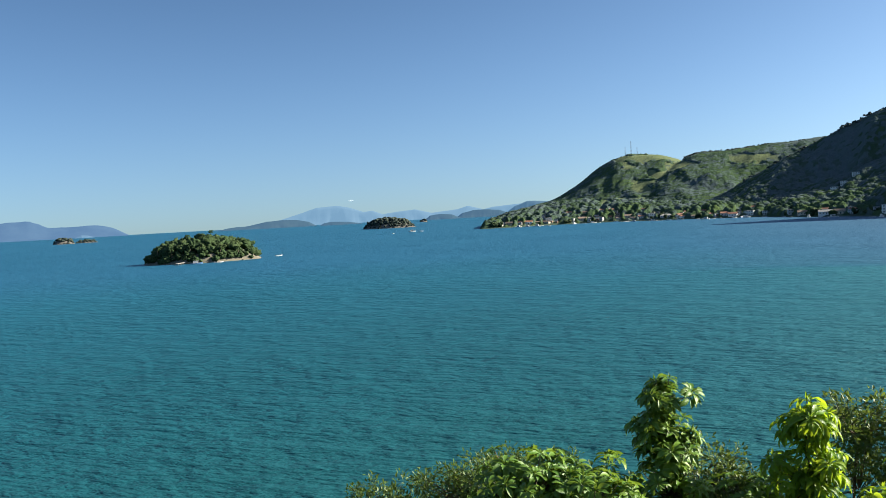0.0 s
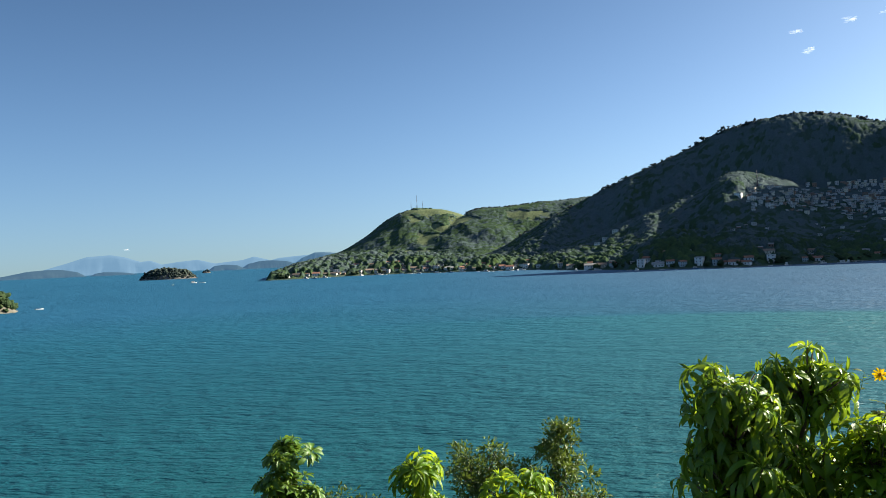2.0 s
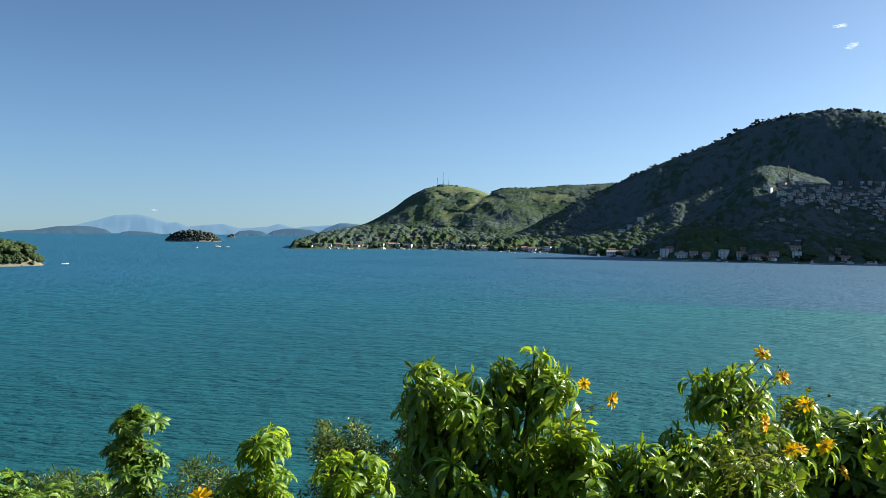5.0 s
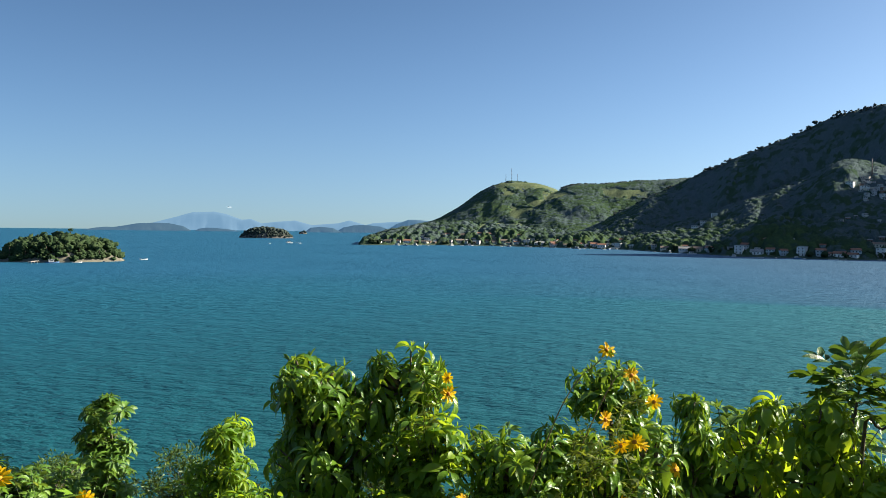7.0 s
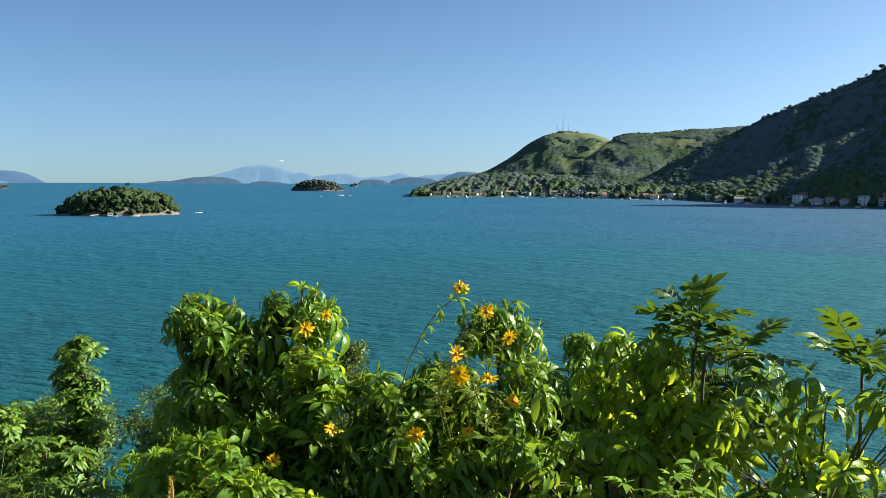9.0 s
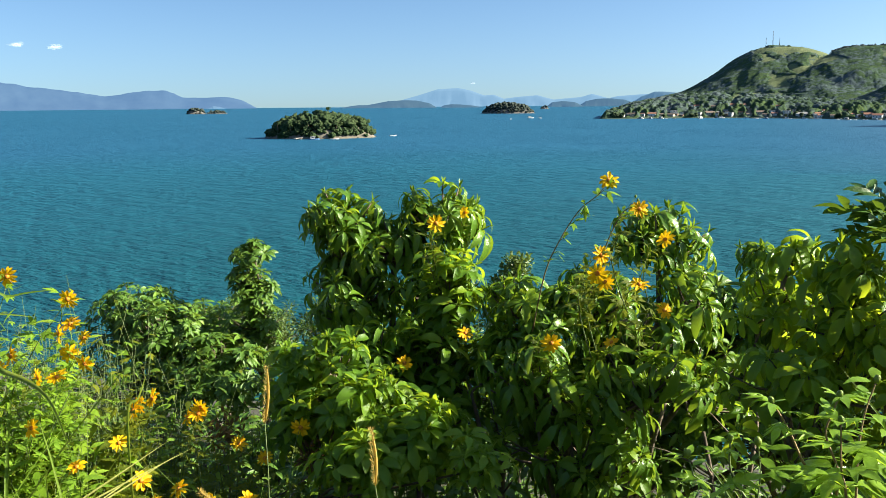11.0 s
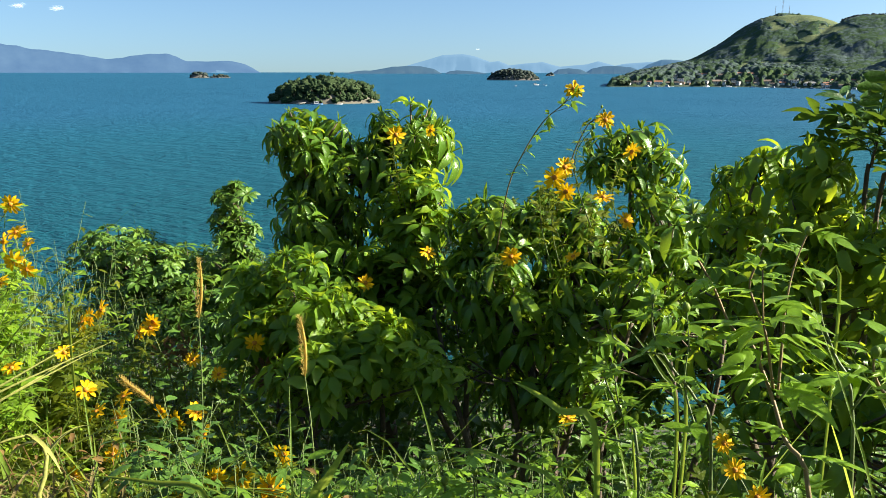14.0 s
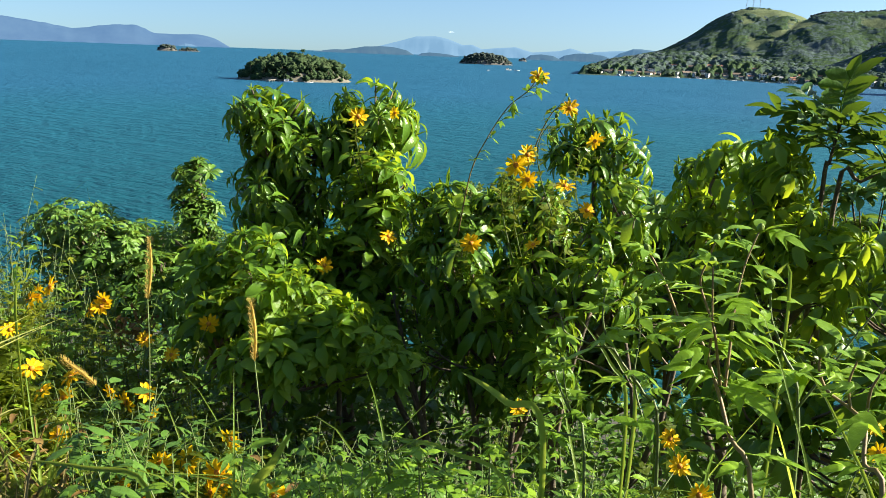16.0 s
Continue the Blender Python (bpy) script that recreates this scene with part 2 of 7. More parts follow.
def hill_material():
    """Hillside: dark scrub, with paler dry grass on the open patches."""
    m, t, out = nodes_of("hillside")
    p = node(t, "ShaderNodeBsdfPrincipled")
    at = node(t, "ShaderNodeAttribute", attribute_name="grass")
    scrub = ramp(t, noise_tex(t, 0.06, 6.0, 0.65), [(0.35, (0.040, 0.058, 0.048)), (0.65, (0.064, 0.090, 0.058))])
    grass = ramp(t, noise_tex(t, 0.03, 6.0, 0.65), [(0.35, (0.070, 0.098, 0.046)), (0.65, (0.115, 0.138, 0.060))])
    edge = node(t, "ShaderNodeMath", operation="ADD")
    t.links.new(at.outputs["Fac"], edge.inputs[0])
    n2 = node(t, "ShaderNodeMath", operation="MULTIPLY_ADD")
    n2.inputs[1].default_value, n2.inputs[2].default_value = 0.9, -0.45
    t.links.new(noise_tex(t, 0.035, 5.0, 0.6), n2.inputs[0])
    t.links.new(n2.outputs[0], edge.inputs[1])
    f = ramp(t, edge.outputs[0], [(0.25, (0, 0, 0)), (0.75, (1, 1, 1))])
    t.links.new(mixc(t, f, scrub, grass), p.inputs["Base Color"])
    p.inputs["Roughness"].default_value = 0.9
    p.inputs["Specular IOR Level"].default_value = 0.1
    t.links.new(bump(t, noise_tex(t, 0.25, 6.0, 0.7), 0.8, 2.0), p.inputs["Normal"])
    t.links.new(p.outputs[0], out.inputs[0])
    return m


M_HILL = hill_material()


def canopy_material():
    """Forest seen from afar: crowns of mixed greens, each with its own tint; haze painted in as blue-grey."""
    m, t, out = nodes_of("forest_canopy")
    p = node(t, "ShaderNodeBsdfPrincipled")
    at = node(t, "ShaderNodeAttribute", attribute_name="tint")
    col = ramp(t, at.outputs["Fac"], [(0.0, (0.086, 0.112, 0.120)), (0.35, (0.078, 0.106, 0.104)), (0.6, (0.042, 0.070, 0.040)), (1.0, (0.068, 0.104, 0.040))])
    leafy = noise_tex(t, 0.55, 5.0, 0.7)
    col = mixc(t, 1.0, col, ramp(t, leafy, [(0.35, (0.72, 0.72, 0.72)), (0.65, (1.0, 1.0, 1.0))]), "MULTIPLY")
    t.links.new(col, p.inputs["Base Color"])
    p.inputs["Roughness"].default_value = 0.8
    p.inputs["Specular IOR Level"].default_value = 0.0
    t.links.new(bump(t, noise_tex(t, 0.45, 5.0, 0.7), 0.8, 1.6), p.inputs["Normal"])
    t.links.new(p.outputs[0], out.inputs[0])
    return m


M_CANOPY = canopy_material()


def far_material(name, a, b, haze_glow):
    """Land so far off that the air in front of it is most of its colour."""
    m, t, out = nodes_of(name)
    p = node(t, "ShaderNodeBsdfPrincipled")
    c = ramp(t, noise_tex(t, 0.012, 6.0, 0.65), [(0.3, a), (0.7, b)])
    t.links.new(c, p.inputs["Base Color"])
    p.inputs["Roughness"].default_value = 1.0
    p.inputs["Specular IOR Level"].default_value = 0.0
    # blue haze of the distance, put in as emission the land itself lacks
    p.inputs["Emission Color"].default_value = (*haze_glow, 1)
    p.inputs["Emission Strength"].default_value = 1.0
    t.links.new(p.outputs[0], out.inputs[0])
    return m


def sea_material():
    m, t, out = nodes_of("sea_water")
    p = node(t, "ShaderNodeBsdfPrincipled")
    co = node(t, "ShaderNodeTexCoord").outputs["Object"]
    # dark green close in, brighter and bluer farther out
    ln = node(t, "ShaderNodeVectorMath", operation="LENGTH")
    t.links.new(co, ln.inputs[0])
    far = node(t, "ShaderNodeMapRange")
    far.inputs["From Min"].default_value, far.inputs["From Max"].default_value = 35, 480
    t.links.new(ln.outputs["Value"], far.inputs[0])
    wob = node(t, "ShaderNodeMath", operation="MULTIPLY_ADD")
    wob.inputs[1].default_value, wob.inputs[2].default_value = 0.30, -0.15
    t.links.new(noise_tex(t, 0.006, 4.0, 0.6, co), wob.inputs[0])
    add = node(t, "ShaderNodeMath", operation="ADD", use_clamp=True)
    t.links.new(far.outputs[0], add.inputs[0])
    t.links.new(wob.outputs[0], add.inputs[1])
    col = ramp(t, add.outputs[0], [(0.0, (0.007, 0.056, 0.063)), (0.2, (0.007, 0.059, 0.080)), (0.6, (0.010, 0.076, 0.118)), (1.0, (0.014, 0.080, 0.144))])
    sx = node(t, "ShaderNodeSeparateXYZ")
    t.links.new(co, sx.inputs[0])
    east = node(t, "ShaderNodeMapRange")
    east.interpolation_type = "SMOOTHSTEP"
    east.inputs["From Min"].default_value, east.inputs["From Max"].default_value = -60, 260
    t.links.new(sx.outputs["X"], east.inputs["Value"])
    out_d = node(t, "ShaderNodeMapRange")
    out_d.interpolation_type = "SMOOTHSTEP"
    out_d.inputs["From Min"].default_value, out_d.inputs["From Max"].default_value = 298, 324
    t.links.new(ln.outputs["Value"], out_d.inputs["Value"])
    # band of shade and hill reflection, painted violet blue into the eastern water
    deep = node(t, "ShaderNodeMath", operation="MULTIPLY")
    t.links.new(east.outputs[0], deep.inputs[0])
    t.links.new(out_d.outputs[0], deep.inputs[1])
    # paler turquoise close in, along the eastern side
    near_east = node(t, "ShaderNodeMath", operation="SUBTRACT", use_clamp=True)
    t.links.new(east.outputs[0], near_east.inputs[0])
    t.links.new(out_d.outputs[0], near_east.inputs[1])
    col = mixc(t, near_east.outputs[0], col, (0.024, 0.122, 0.134))
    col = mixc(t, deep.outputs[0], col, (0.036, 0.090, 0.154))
    t.links.new(col, p.inputs["Base Color"])
    p.inputs["Roughness"].default_value = 0.52
    p.inputs["IOR"].default_value = 1.333
    p.inputs["Specular IOR Level"].default_value = 0.12
    # wind waves run across the bay; gusts roughen some stretches more than others
    mp = node(t, "ShaderNodeMapping")
    mp.inputs["Rotation"].default_value = (0, 0, radians(20))
    mp.inputs["Scale"].default_value = (0.45, 1.0, 1.0)
    t.links.new(co, mp.inputs["Vector"])
    h1 = noise_tex(t, 0.22, 3.0, 0.55, mp.outputs[0])
    h2 = noise_tex(t, 0.85, 3.0, 0.6, mp.outputs[0])
    sm = node(t, "ShaderNodeMath", operation="MULTIPLY_ADD")
    sm.inputs[1].default_value = 0.48
    t.links.new(h2, sm.inputs[0])
    t.links.new(h1, sm.inputs[2])
    gust = ramp(t, noise_tex(t, 0.010, 3.0, 0.5, co), [(0.35, (0.6, 0.6, 0.6)), (0.65, (1, 1, 1))])
    hh = node(t, "ShaderNodeMath", operation="MULTIPLY")
    t.links.new(sm.outputs[0], hh.inputs[0])
    t.links.new(gust, hh.inputs[1])
    t.links.new(bump(t, hh.outputs[0], 1.0, 2.1), p.inputs["Normal"])
    t.links.new(p.outputs[0], out.inputs[0])
    return m


M_SEA = sea_material()


# ---- mesh helpers ----
class Geo:
    """Vertices and faces on the way to one mesh."""

    def __init__(self):
        self.v, self.f, self.m = [], [], []

    def add(self, verts, faces, mat=0):
        k = len(self.v)
        self.v.extend([tuple(q) for q in verts])
        self.f.extend([tuple(i + k for i in q) for q in faces])
        self.m.extend([mat] * len(faces))

    def mesh(self, name, mats, smooth=True):
        me = bpy.data.meshes.new(name)
        me.from_pydata(self.v, [], self.f)
        for q in mats if isinstance(mats, (list, tuple)) else [mats]:
            me.materials.append(q)
        me.polygons.foreach_set("material_index", self.m)
        me.polygons.foreach_set("use_smooth", [smooth] * len(self.f))
        me.update()
        return me


def part(name, me, parent, label="", m=None):
    ob = new(name, me)
    ob.parent = parent
    if m is not None:
        ob.matrix_local = m
    return tagged(ob, label)


def thing(name, place, label, category, group="", kind=""):
    ob = new(name)
    ob.empty_display_size = 0.1
    ob.location = place
    return tagged(ob, label, category, group, kind)


def tube(g, pts, radii, sides=6, mat=0):
    """A tapered tube along points."""
    pts = [Vector(p) for p in pts]
    vs, fs = [], []
    for i, p in enumerate(pts):
        d = (pts[min(i + 1, len(pts) - 1)] - pts[max(i - 1, 0)]).normalized()
        a = d.orthogonal().normalized() if i == 0 else (a - d * a.dot(d)).normalized()
        b = d.cross(a)
        for k in range(sides):
            th = 2 * math.pi * k / sides
            vs.append(p + (a * math.cos(th) + b * math.sin(th)) * radii[i])
    for i in range(len(pts) - 1):
        for k in range(sides):
            q = (k + 1) % sides
            fs.append((i * sides + k, i * sides + q, (i + 1) * sides + q, (i + 1) * sides + k))
    fs.append(tuple(range(sides))[::-1])
    fs.append(tuple((len(pts) - 1) * sides + k for k in range(sides)))
    g.add(vs, fs, mat)


def arc(a, b, sag=0.0, n=5, side=None):
    """Points from a to b that bow upward by sag."""
    a, b = Vector(a), Vector(b)
    side = Vector((0, 0, 1)) if side is None else Vector(side)
    return [a.lerp(b, i / (n - 1)) + side * sag * math.sin(math.pi * i / (n - 1)) for i in range(n)]


SHAPES = {
    "lance": (0.10, 0.62, 0.95, 1.0, 0.86, 0.52, 0.0),
    "broad": (0.12, 0.60, 0.92, 1.0, 0.98, 0.74, 0.0),
    "blade": (0.8, 1.0, 1.0, 0.92, 0.75, 0.45, 0.0),
    "oval": (0.15, 0.80, 1.0, 0.7, 0.0),
    "tiny": (0.2, 1.0, 0.0),
    "lobe": (0.45, 0.95, 1.0, 0.66, 0.28, 0.0),
}


def leaf(g, base, way, length, width, droop=0.6, fold=0.25, shape="lance", twist=0.0, mat=0, curl=0.0):
    """A leaf blade folded along its midrib, bending down along its length."""
    prof = SHAPES[shape]
    n = len(prof) - 1
    p, d = Vector(base), Vector(way).normalized()
    side = d.cross(Vector((0, 0, 1)))
    side = side.normalized() if side.length > 1e-3 else Vector((1, 0, 0))
    side = Matrix.Rotation(twist, 3, d) @ side
    vs, fs = [], []
    for i, w in enumerate(prof):
        up = side.cross(d)
        h = 0.5 * width * w
        wav = 1.0 + 0.12 * math.sin(i * 2.3 + curl * 7)
        if i == n:
            vs.append(p)
        else:
            vs += [p - side * h * wav + up * h * fold * 2, p, p + side * h / wav + up * h * fold * 2]
        d = (d + Vector((0, 0, -1)) * droop / n).normalized()
        p = p + d * (length / n)
    for i in range(n - 1):
        k = 3 * i
        fs += [(k, k + 1, k + 4, k + 3), (k + 1, k + 2, k + 5, k + 4)]
    k = 3 * (n - 1)
    fs += [(k, k + 1, k + 3), (k + 1, k + 2, k + 3)]
    g.add(vs, fs, mat)


def rnd(a, b):
    return random.uniform(a, b)


def ball_way(up_bias=0.0):
    while True:
        v = Vector((rnd(-1, 1), rnd(-1, 1), rnd(-1, 1)))
        if 0.05 < v.length < 1:
            v.normalize()
            v.z += up_bias
            return v.normalized()


# ---- leaf clusters, each a shared mesh ----
def whorl_drooping(seed, count=8, size=0.19, mat=None, droop=1.5, tilt=0.25, width=0.30, shape="lance"):
    """Palmate whorl at a shoot's end: leaflets that spread out and hang down."""
    random.seed(seed)
    g = Geo()
    for i in range(count):
        th = 2 * math.pi * (i + rnd(-0.25, 0.25)) / count
        L = size * rnd(0.75, 1.2)
        el = tilt + rnd(-0.2, 0.25)
        way = Vector((math.cos(th) * math.cos(el), math.sin(th) * math.cos(el), math.sin(el)))
        st = way * 0.22 * L
        tube(g, [(0, 0, 0), st], [0.003, 0.002], 3)
        leaf(g, st, way, L, L * width * rnd(0.85, 1.15), droop * rnd(0.7, 1.3), rnd(0.12, 0.35), shape, rnd(-0.5, 0.5), curl=rnd(0, 1))
    for i in range(3):
        th = rnd(0, 6.28)
        way = Vector((math.cos(th) * 0.4, math.sin(th) * 0.4, 1))
        leaf(g, (0, 0, 0.01), way, size * rnd(0.35, 0.6), size * 0.12, 0.4, 0.3, shape, rnd(-1, 1))
    return g.mesh("leaf_whorl", mat)


def spray_feathered(seed, pairs=6, size=0.16, mat=None):
    """One feathered leaf: a stalk with leaflets in pairs and one at the end."""
    random.seed(seed)
    g = Geo()
    L = size * pairs * 0.36
    pts = [Vector((0, t * L, 0.10 * L * math.sin(t * 2.2) - 0.20 * L * t * t)) for t in [i / 8 for i in range(9)]]
    tube(g, pts, [0.004 - 0.0003 * i for i in range(9)], 4)
    for k in range(pairs):
        q = pts[min(8, 2 + round(6 * k / max(1, pairs - 1)))]
        for s in (-1, 1):
            leaf(g, q, (s * 1.0, 0.55, rnd(-0.1, 0.3)), size * rnd(0.85, 1.1), size * 0.36, rnd(0.3, 0.8), rnd(0.1, 0.3), "lance", rnd(-0.35, 0.35), curl=rnd(0, 1))
    leaf(g, pts[-1], (0, 1, -0.1), size, size * 0.36, 0.5, 0.2)
    return g.mesh("feathered_leaf", mat)


LOBES = {
    # place on the midrib, then along and out to the edge
    1: ((0.0, 0.0, 0.03), (0.14, 0.14, 0.13), (0.32, 0.32, 0.20), (0.52, 0.52, 0.20), (0.72, 0.72, 0.13), (0.88, 0.88, 0.055)),
    3: ((0.0, 0.0, 0.02), (0.07, 0.08, 0.08), (0.18, 0.22, 0.17), (0.28, 0.42, 0.27), (0.34, 0.64, 0.35), (0.38, 0.47, 0.16), (0.42, 0.42, 0.105), (0.55, 0.55, 0.135), (0.72, 0.72, 0.115), (0.88, 0.88, 0.055)),
    5: ((0.0, 0.0, 0.02), (0.05, 0.06, 0.09), (0.10, 0.18, 0.24), (0.14, 0.34, 0.38), (0.18, 0.25, 0.19), (0.21, 0.22, 0.12), (0.28, 0.34, 0.19), (0.34, 0.50, 0.27), (0.38, 0.68, 0.34),
        (0.42, 0.52, 0.15), (0.46, 0.47, 0.10), (0.58, 0.58, 0.13), (0.74, 0.74, 0.11), (0.88, 0.88, 0.05)),
}


def lobed_leaf(g, base, way, L, droop, mat=0, lobes=3):
    """Sunflower leaf: a stalk and one blade cut into one to five pointed lobes, folded along its midrib and arched."""
    d = Vector(way).normalized()
    side = d.cross(Vector((0, 0, 1)))
    side = side.normalized() if side.length > 1e-3 else Vector((1, 0, 0))
    side = Matrix.Rotation(rnd(-0.45, 0.45), 3, d) @ side
    up = side.cross(d)
    st = Vector(base) + d * 0.20 * L
    tube(g, [base, st], [0.0020, 0.0014], 3, mat)
    edge = LOBES[lobes]
    fold, skew, vs = rnd(0.10, 0.45), rnd(-0.12, 0.12), []
    for far, u, v in edge:
        vs.append(st + d * far * L - Vector((0, 0, 0.38 * droop * L * far * far)))
        for s in (-1, 1):
            w = v * rnd(0.88, 1.12)
            p = st + d * (u + skew * v * s) * L + side * s * w * L + up * w * L * fold * (1 - 1.6 * w)
            vs.append(p - Vector((0, 0, (0.38 * u * u + 1.1 * w * w) * droop * L)))
    vs.append(st + d * 1.04 * L - Vector((0, 0, 0.40 * droop * L)))
    fs = []
    for i in range(len(edge) - 1):
        a, b = 3 * i, 3 * i + 3
        fs += [(a, b, b + 1, a + 1), (b, a, a + 2, b + 2)]
    k = 3 * len(edge)
    fs += [(k - 3, k, k - 2), (k, k - 3, k - 1)]
    g.add(vs, fs, mat)


def sunflower_leaves(seed, count=6, size=0.13, mat=None, spread=0.10):
    """A tuft of lobed leaves along a short piece of stem."""
    random.seed(seed)
    g = Geo()
    tube(g, [(0, 0, -spread), (0, 0, spread)], [0.003, 0.002], 4)
    for i in range(count):
        th = i * 2.4 + rnd(-0.4, 0.4)
        z = spread * (2 * i / max(1, count - 1) - 1)
        el = rnd(0.0, 0.6)
        lobed_leaf(g, (0, 0, z), (math.cos(th) * math.cos(el), math.sin(th) * math.cos(el), math.sin(el)), size * rnd(0.6, 1.2) * (1 - 0.25 * i / count), rnd(0.3, 1.2), 0, random.choice((5, 3, 3, 3, 1)))
    return g.mesh("leaf_tuft", mat)


def fine_clump(seed, count=46, radius=0.15, size=0.05, mat=None, shape="oval", up=0.3):
    """A twig end with many small leaves."""
    random.seed(seed)
    g = Geo()
    for i in range(5):
        e = ball_way(0.5) * radius * rnd(0.6, 1.0)
        tube(g, [(0, 0, -0.3 * radius), e], [0.003, 0.001], 3)
    for i in range(count):
        w = ball_way(up)
        p = w * radius * rnd(0.25, 1.0)
        leaf(g, p, (w + ball_way() * 0.7), size * rnd(0.7, 1.3), size * 0.42, rnd(0, 0.5), 0.2, shape, rnd(-1, 1))
    return g.mesh("twig", mat)


def flower_head(seed):
    """Petals of one yellow flower, facing +z."""
    random.seed(seed)
    g = Geo()
    n = random.choice((11, 12, 13))
    for i in range(n):
        th = 2 * math.pi * (i + rnd(-0.2, 0.2)) / n
        el = rnd(-0.05, 0.35)
        way = Vector((math.cos(th) * math.cos(el), math.sin(th) * math.cos(el), math.sin(el)))
        leaf(g, Vector((math.cos(th), math.sin(th), 0)) * 0.009, way, rnd(0.036, 0.050), rnd(0.015, 0.020), rnd(-0.2, 0.9), rnd(0.1, 0.4), "broad", rnd(-0.3, 0.3), curl=rnd(0, 1))
    return g.mesh("petals", M_PETAL)


def disc_mesh():
    g = Geo()
    vs, fs = [(0, 0, 0.012)], []
    for r, z in ((0.006, 0.011), (0.011, 0.006), (0.013, -0.002), (0.008, -0.012), (0.003, -0.016)):
        for k in range(9):
            vs.append((r * math.cos(k * 0.698), r * math.sin(k * 0.698), z))
    fs += [(0, 1 + k, 1 + (k + 1) % 9) for k in range(9)]
    for j in range(4):
        fs += [(1 + 9 * j + k, 10 + 9 * j + k, 10 + 9 * j + (k + 1) % 9, 1 + 9 * j + (k + 1) % 9) for k in range(9)]
    g.add(vs, fs)
    return g.mesh("disc", M_DISC)


def bud_mesh(seed):
    random.seed(seed)
    g = Geo()
    vs, fs = [(0, 0, 0.030)], []
    for r, z in ((0.006, 0.028), (0.011, 0.021), (0.0125, 0.012), (0.009, 0.003), (0.003, -0.002)):
        for k in range(8):
            vs.append((r * math.cos(k * 0.785), r * math.sin(k * 0.785), z))
    fs += [(0, 1 + k, 1 + (k + 1) % 8) for k in range(8)]
    for j in range(4):
        fs += [(1 + 8 * j + k, 9 + 8 * j + k, 9 + 8 * j + (k + 1) % 8, 1 + 8 * j + (k + 1) % 8) for k in range(8)]
    g.add(vs, fs)
    return g.mesh("bud", M_BUD)


WHORL = [whorl_drooping(10 + i, (7, 8, 6, 9, 7, 8, 6)[i], 0.195, M_DRUM, 2.9 + 0.22 * i, 0.55 - 0.07 * i, 0.27, "lance") for i in range(7)]
WHORL_SMALL = [whorl_drooping(130 + i, 6 + i % 3, 0.105, M_BROAD, 1.2, 0.3, 0.42) for i in range(4)]
WHORL_YOUNG = [whorl_drooping(20 + i, 9, 0.19, M_BROAD, 1.9, 0.35) for i in range(4)]
WHORL_BROAD = [whorl_drooping(30 + i, 7, 0.135, (M_BROAD, M_YOUNG)[i % 2], 2.6, 0.40, 0.36, "broad") for i in range(5)]
WHORL_LOW = [whorl_drooping(40 + i, 9, 0.125, M_WOODY, 1.0, 0.40, 0.40) for i in range(5)]
FEATHER = [spray_feathered(50 + i, 5 + i % 2, 0.125, M_PINN) for i in range(4)]
TUFT = [sunflower_leaves(60 + i, 6, 0.15, M_SUNF) for i in range(6)]
TUFT_SMALL = [sunflower_leaves(70 + i, 7, 0.085, M_SUNF, 0.08) for i in range(5)]
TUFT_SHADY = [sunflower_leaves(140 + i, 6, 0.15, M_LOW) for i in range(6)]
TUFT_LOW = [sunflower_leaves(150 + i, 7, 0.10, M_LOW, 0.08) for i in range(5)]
TWIG = [fine_clump(80 + i, 46, 0.17, 0.055, M_FINE) for i in range(4)]
TWIG_UP = [fine_clump(90 + i, 40, 0.13, 0.06, M_FINE, "oval", 0.9) for i in range(4)]
TWIG_DEAD = [fine_clump(100 + i, 18, 0.11, 0.06, M_DEAD, "oval", -0.6) for i in range(3)]
HEADS = [flower_head(110 + i) for i in range(5)]
DISC = disc_mesh()
BUDS = [bud_mesh(120 + i) for i in range(3)]


# ---- the sea ----
def polar(az, d, z=0.0):
    a = radians(az)
    return Vector((-math.sin(a) * d, math.cos(a) * d, z))


def sheet(name, n_a, radii, mat):
    """A round flat sheet about the lookout."""
    g = Geo()
    vs = [(0, 0, 0)]
    for r in radii:
        vs += [(r * math.cos(2 * math.pi * k / n_a), r * math.sin(2 * math.pi * k / n_a), 0) for k in range(n_a)]
    fs = [(0, 1 + k, 1 + (k + 1) % n_a) for k in range(n_a)]
    for j in range(len(radii) - 1):
        a, b = 1 + j * n_a, 1 + (j + 1) * n_a
        fs += [(a + k, b + k, b + (k + 1) % n_a, a + (k + 1) % n_a) for k in range(n_a)]
    g.add(vs, fs)
    return new(name, g.mesh(name, mat))


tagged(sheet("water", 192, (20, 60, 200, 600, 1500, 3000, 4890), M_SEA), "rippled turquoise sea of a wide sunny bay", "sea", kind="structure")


# ---- the near hillside ----
def slope_z(x, y):
    """Height of the hillside below the lookout."""
    z = EYE - 1.75 - 0.55 * max(0.0, min(y, 3.6) - 1.9) - 0.42 * max(0.0, y - 3.6)
    if y < 0.5:
        z += 0.35 * (0.5 - y)
    z += 0.05 * x if x > 0 else 0.02 * x
    return max(-3.0, min(z, 60.0)) + 0.10 * noise.noise(Vector((x * 0.7, y * 0.7, 3.1))) + 0.5 * noise.noise(Vector((x * 0.12, y * 0.12, 9.0))) * min(1, abs(y) / 12)


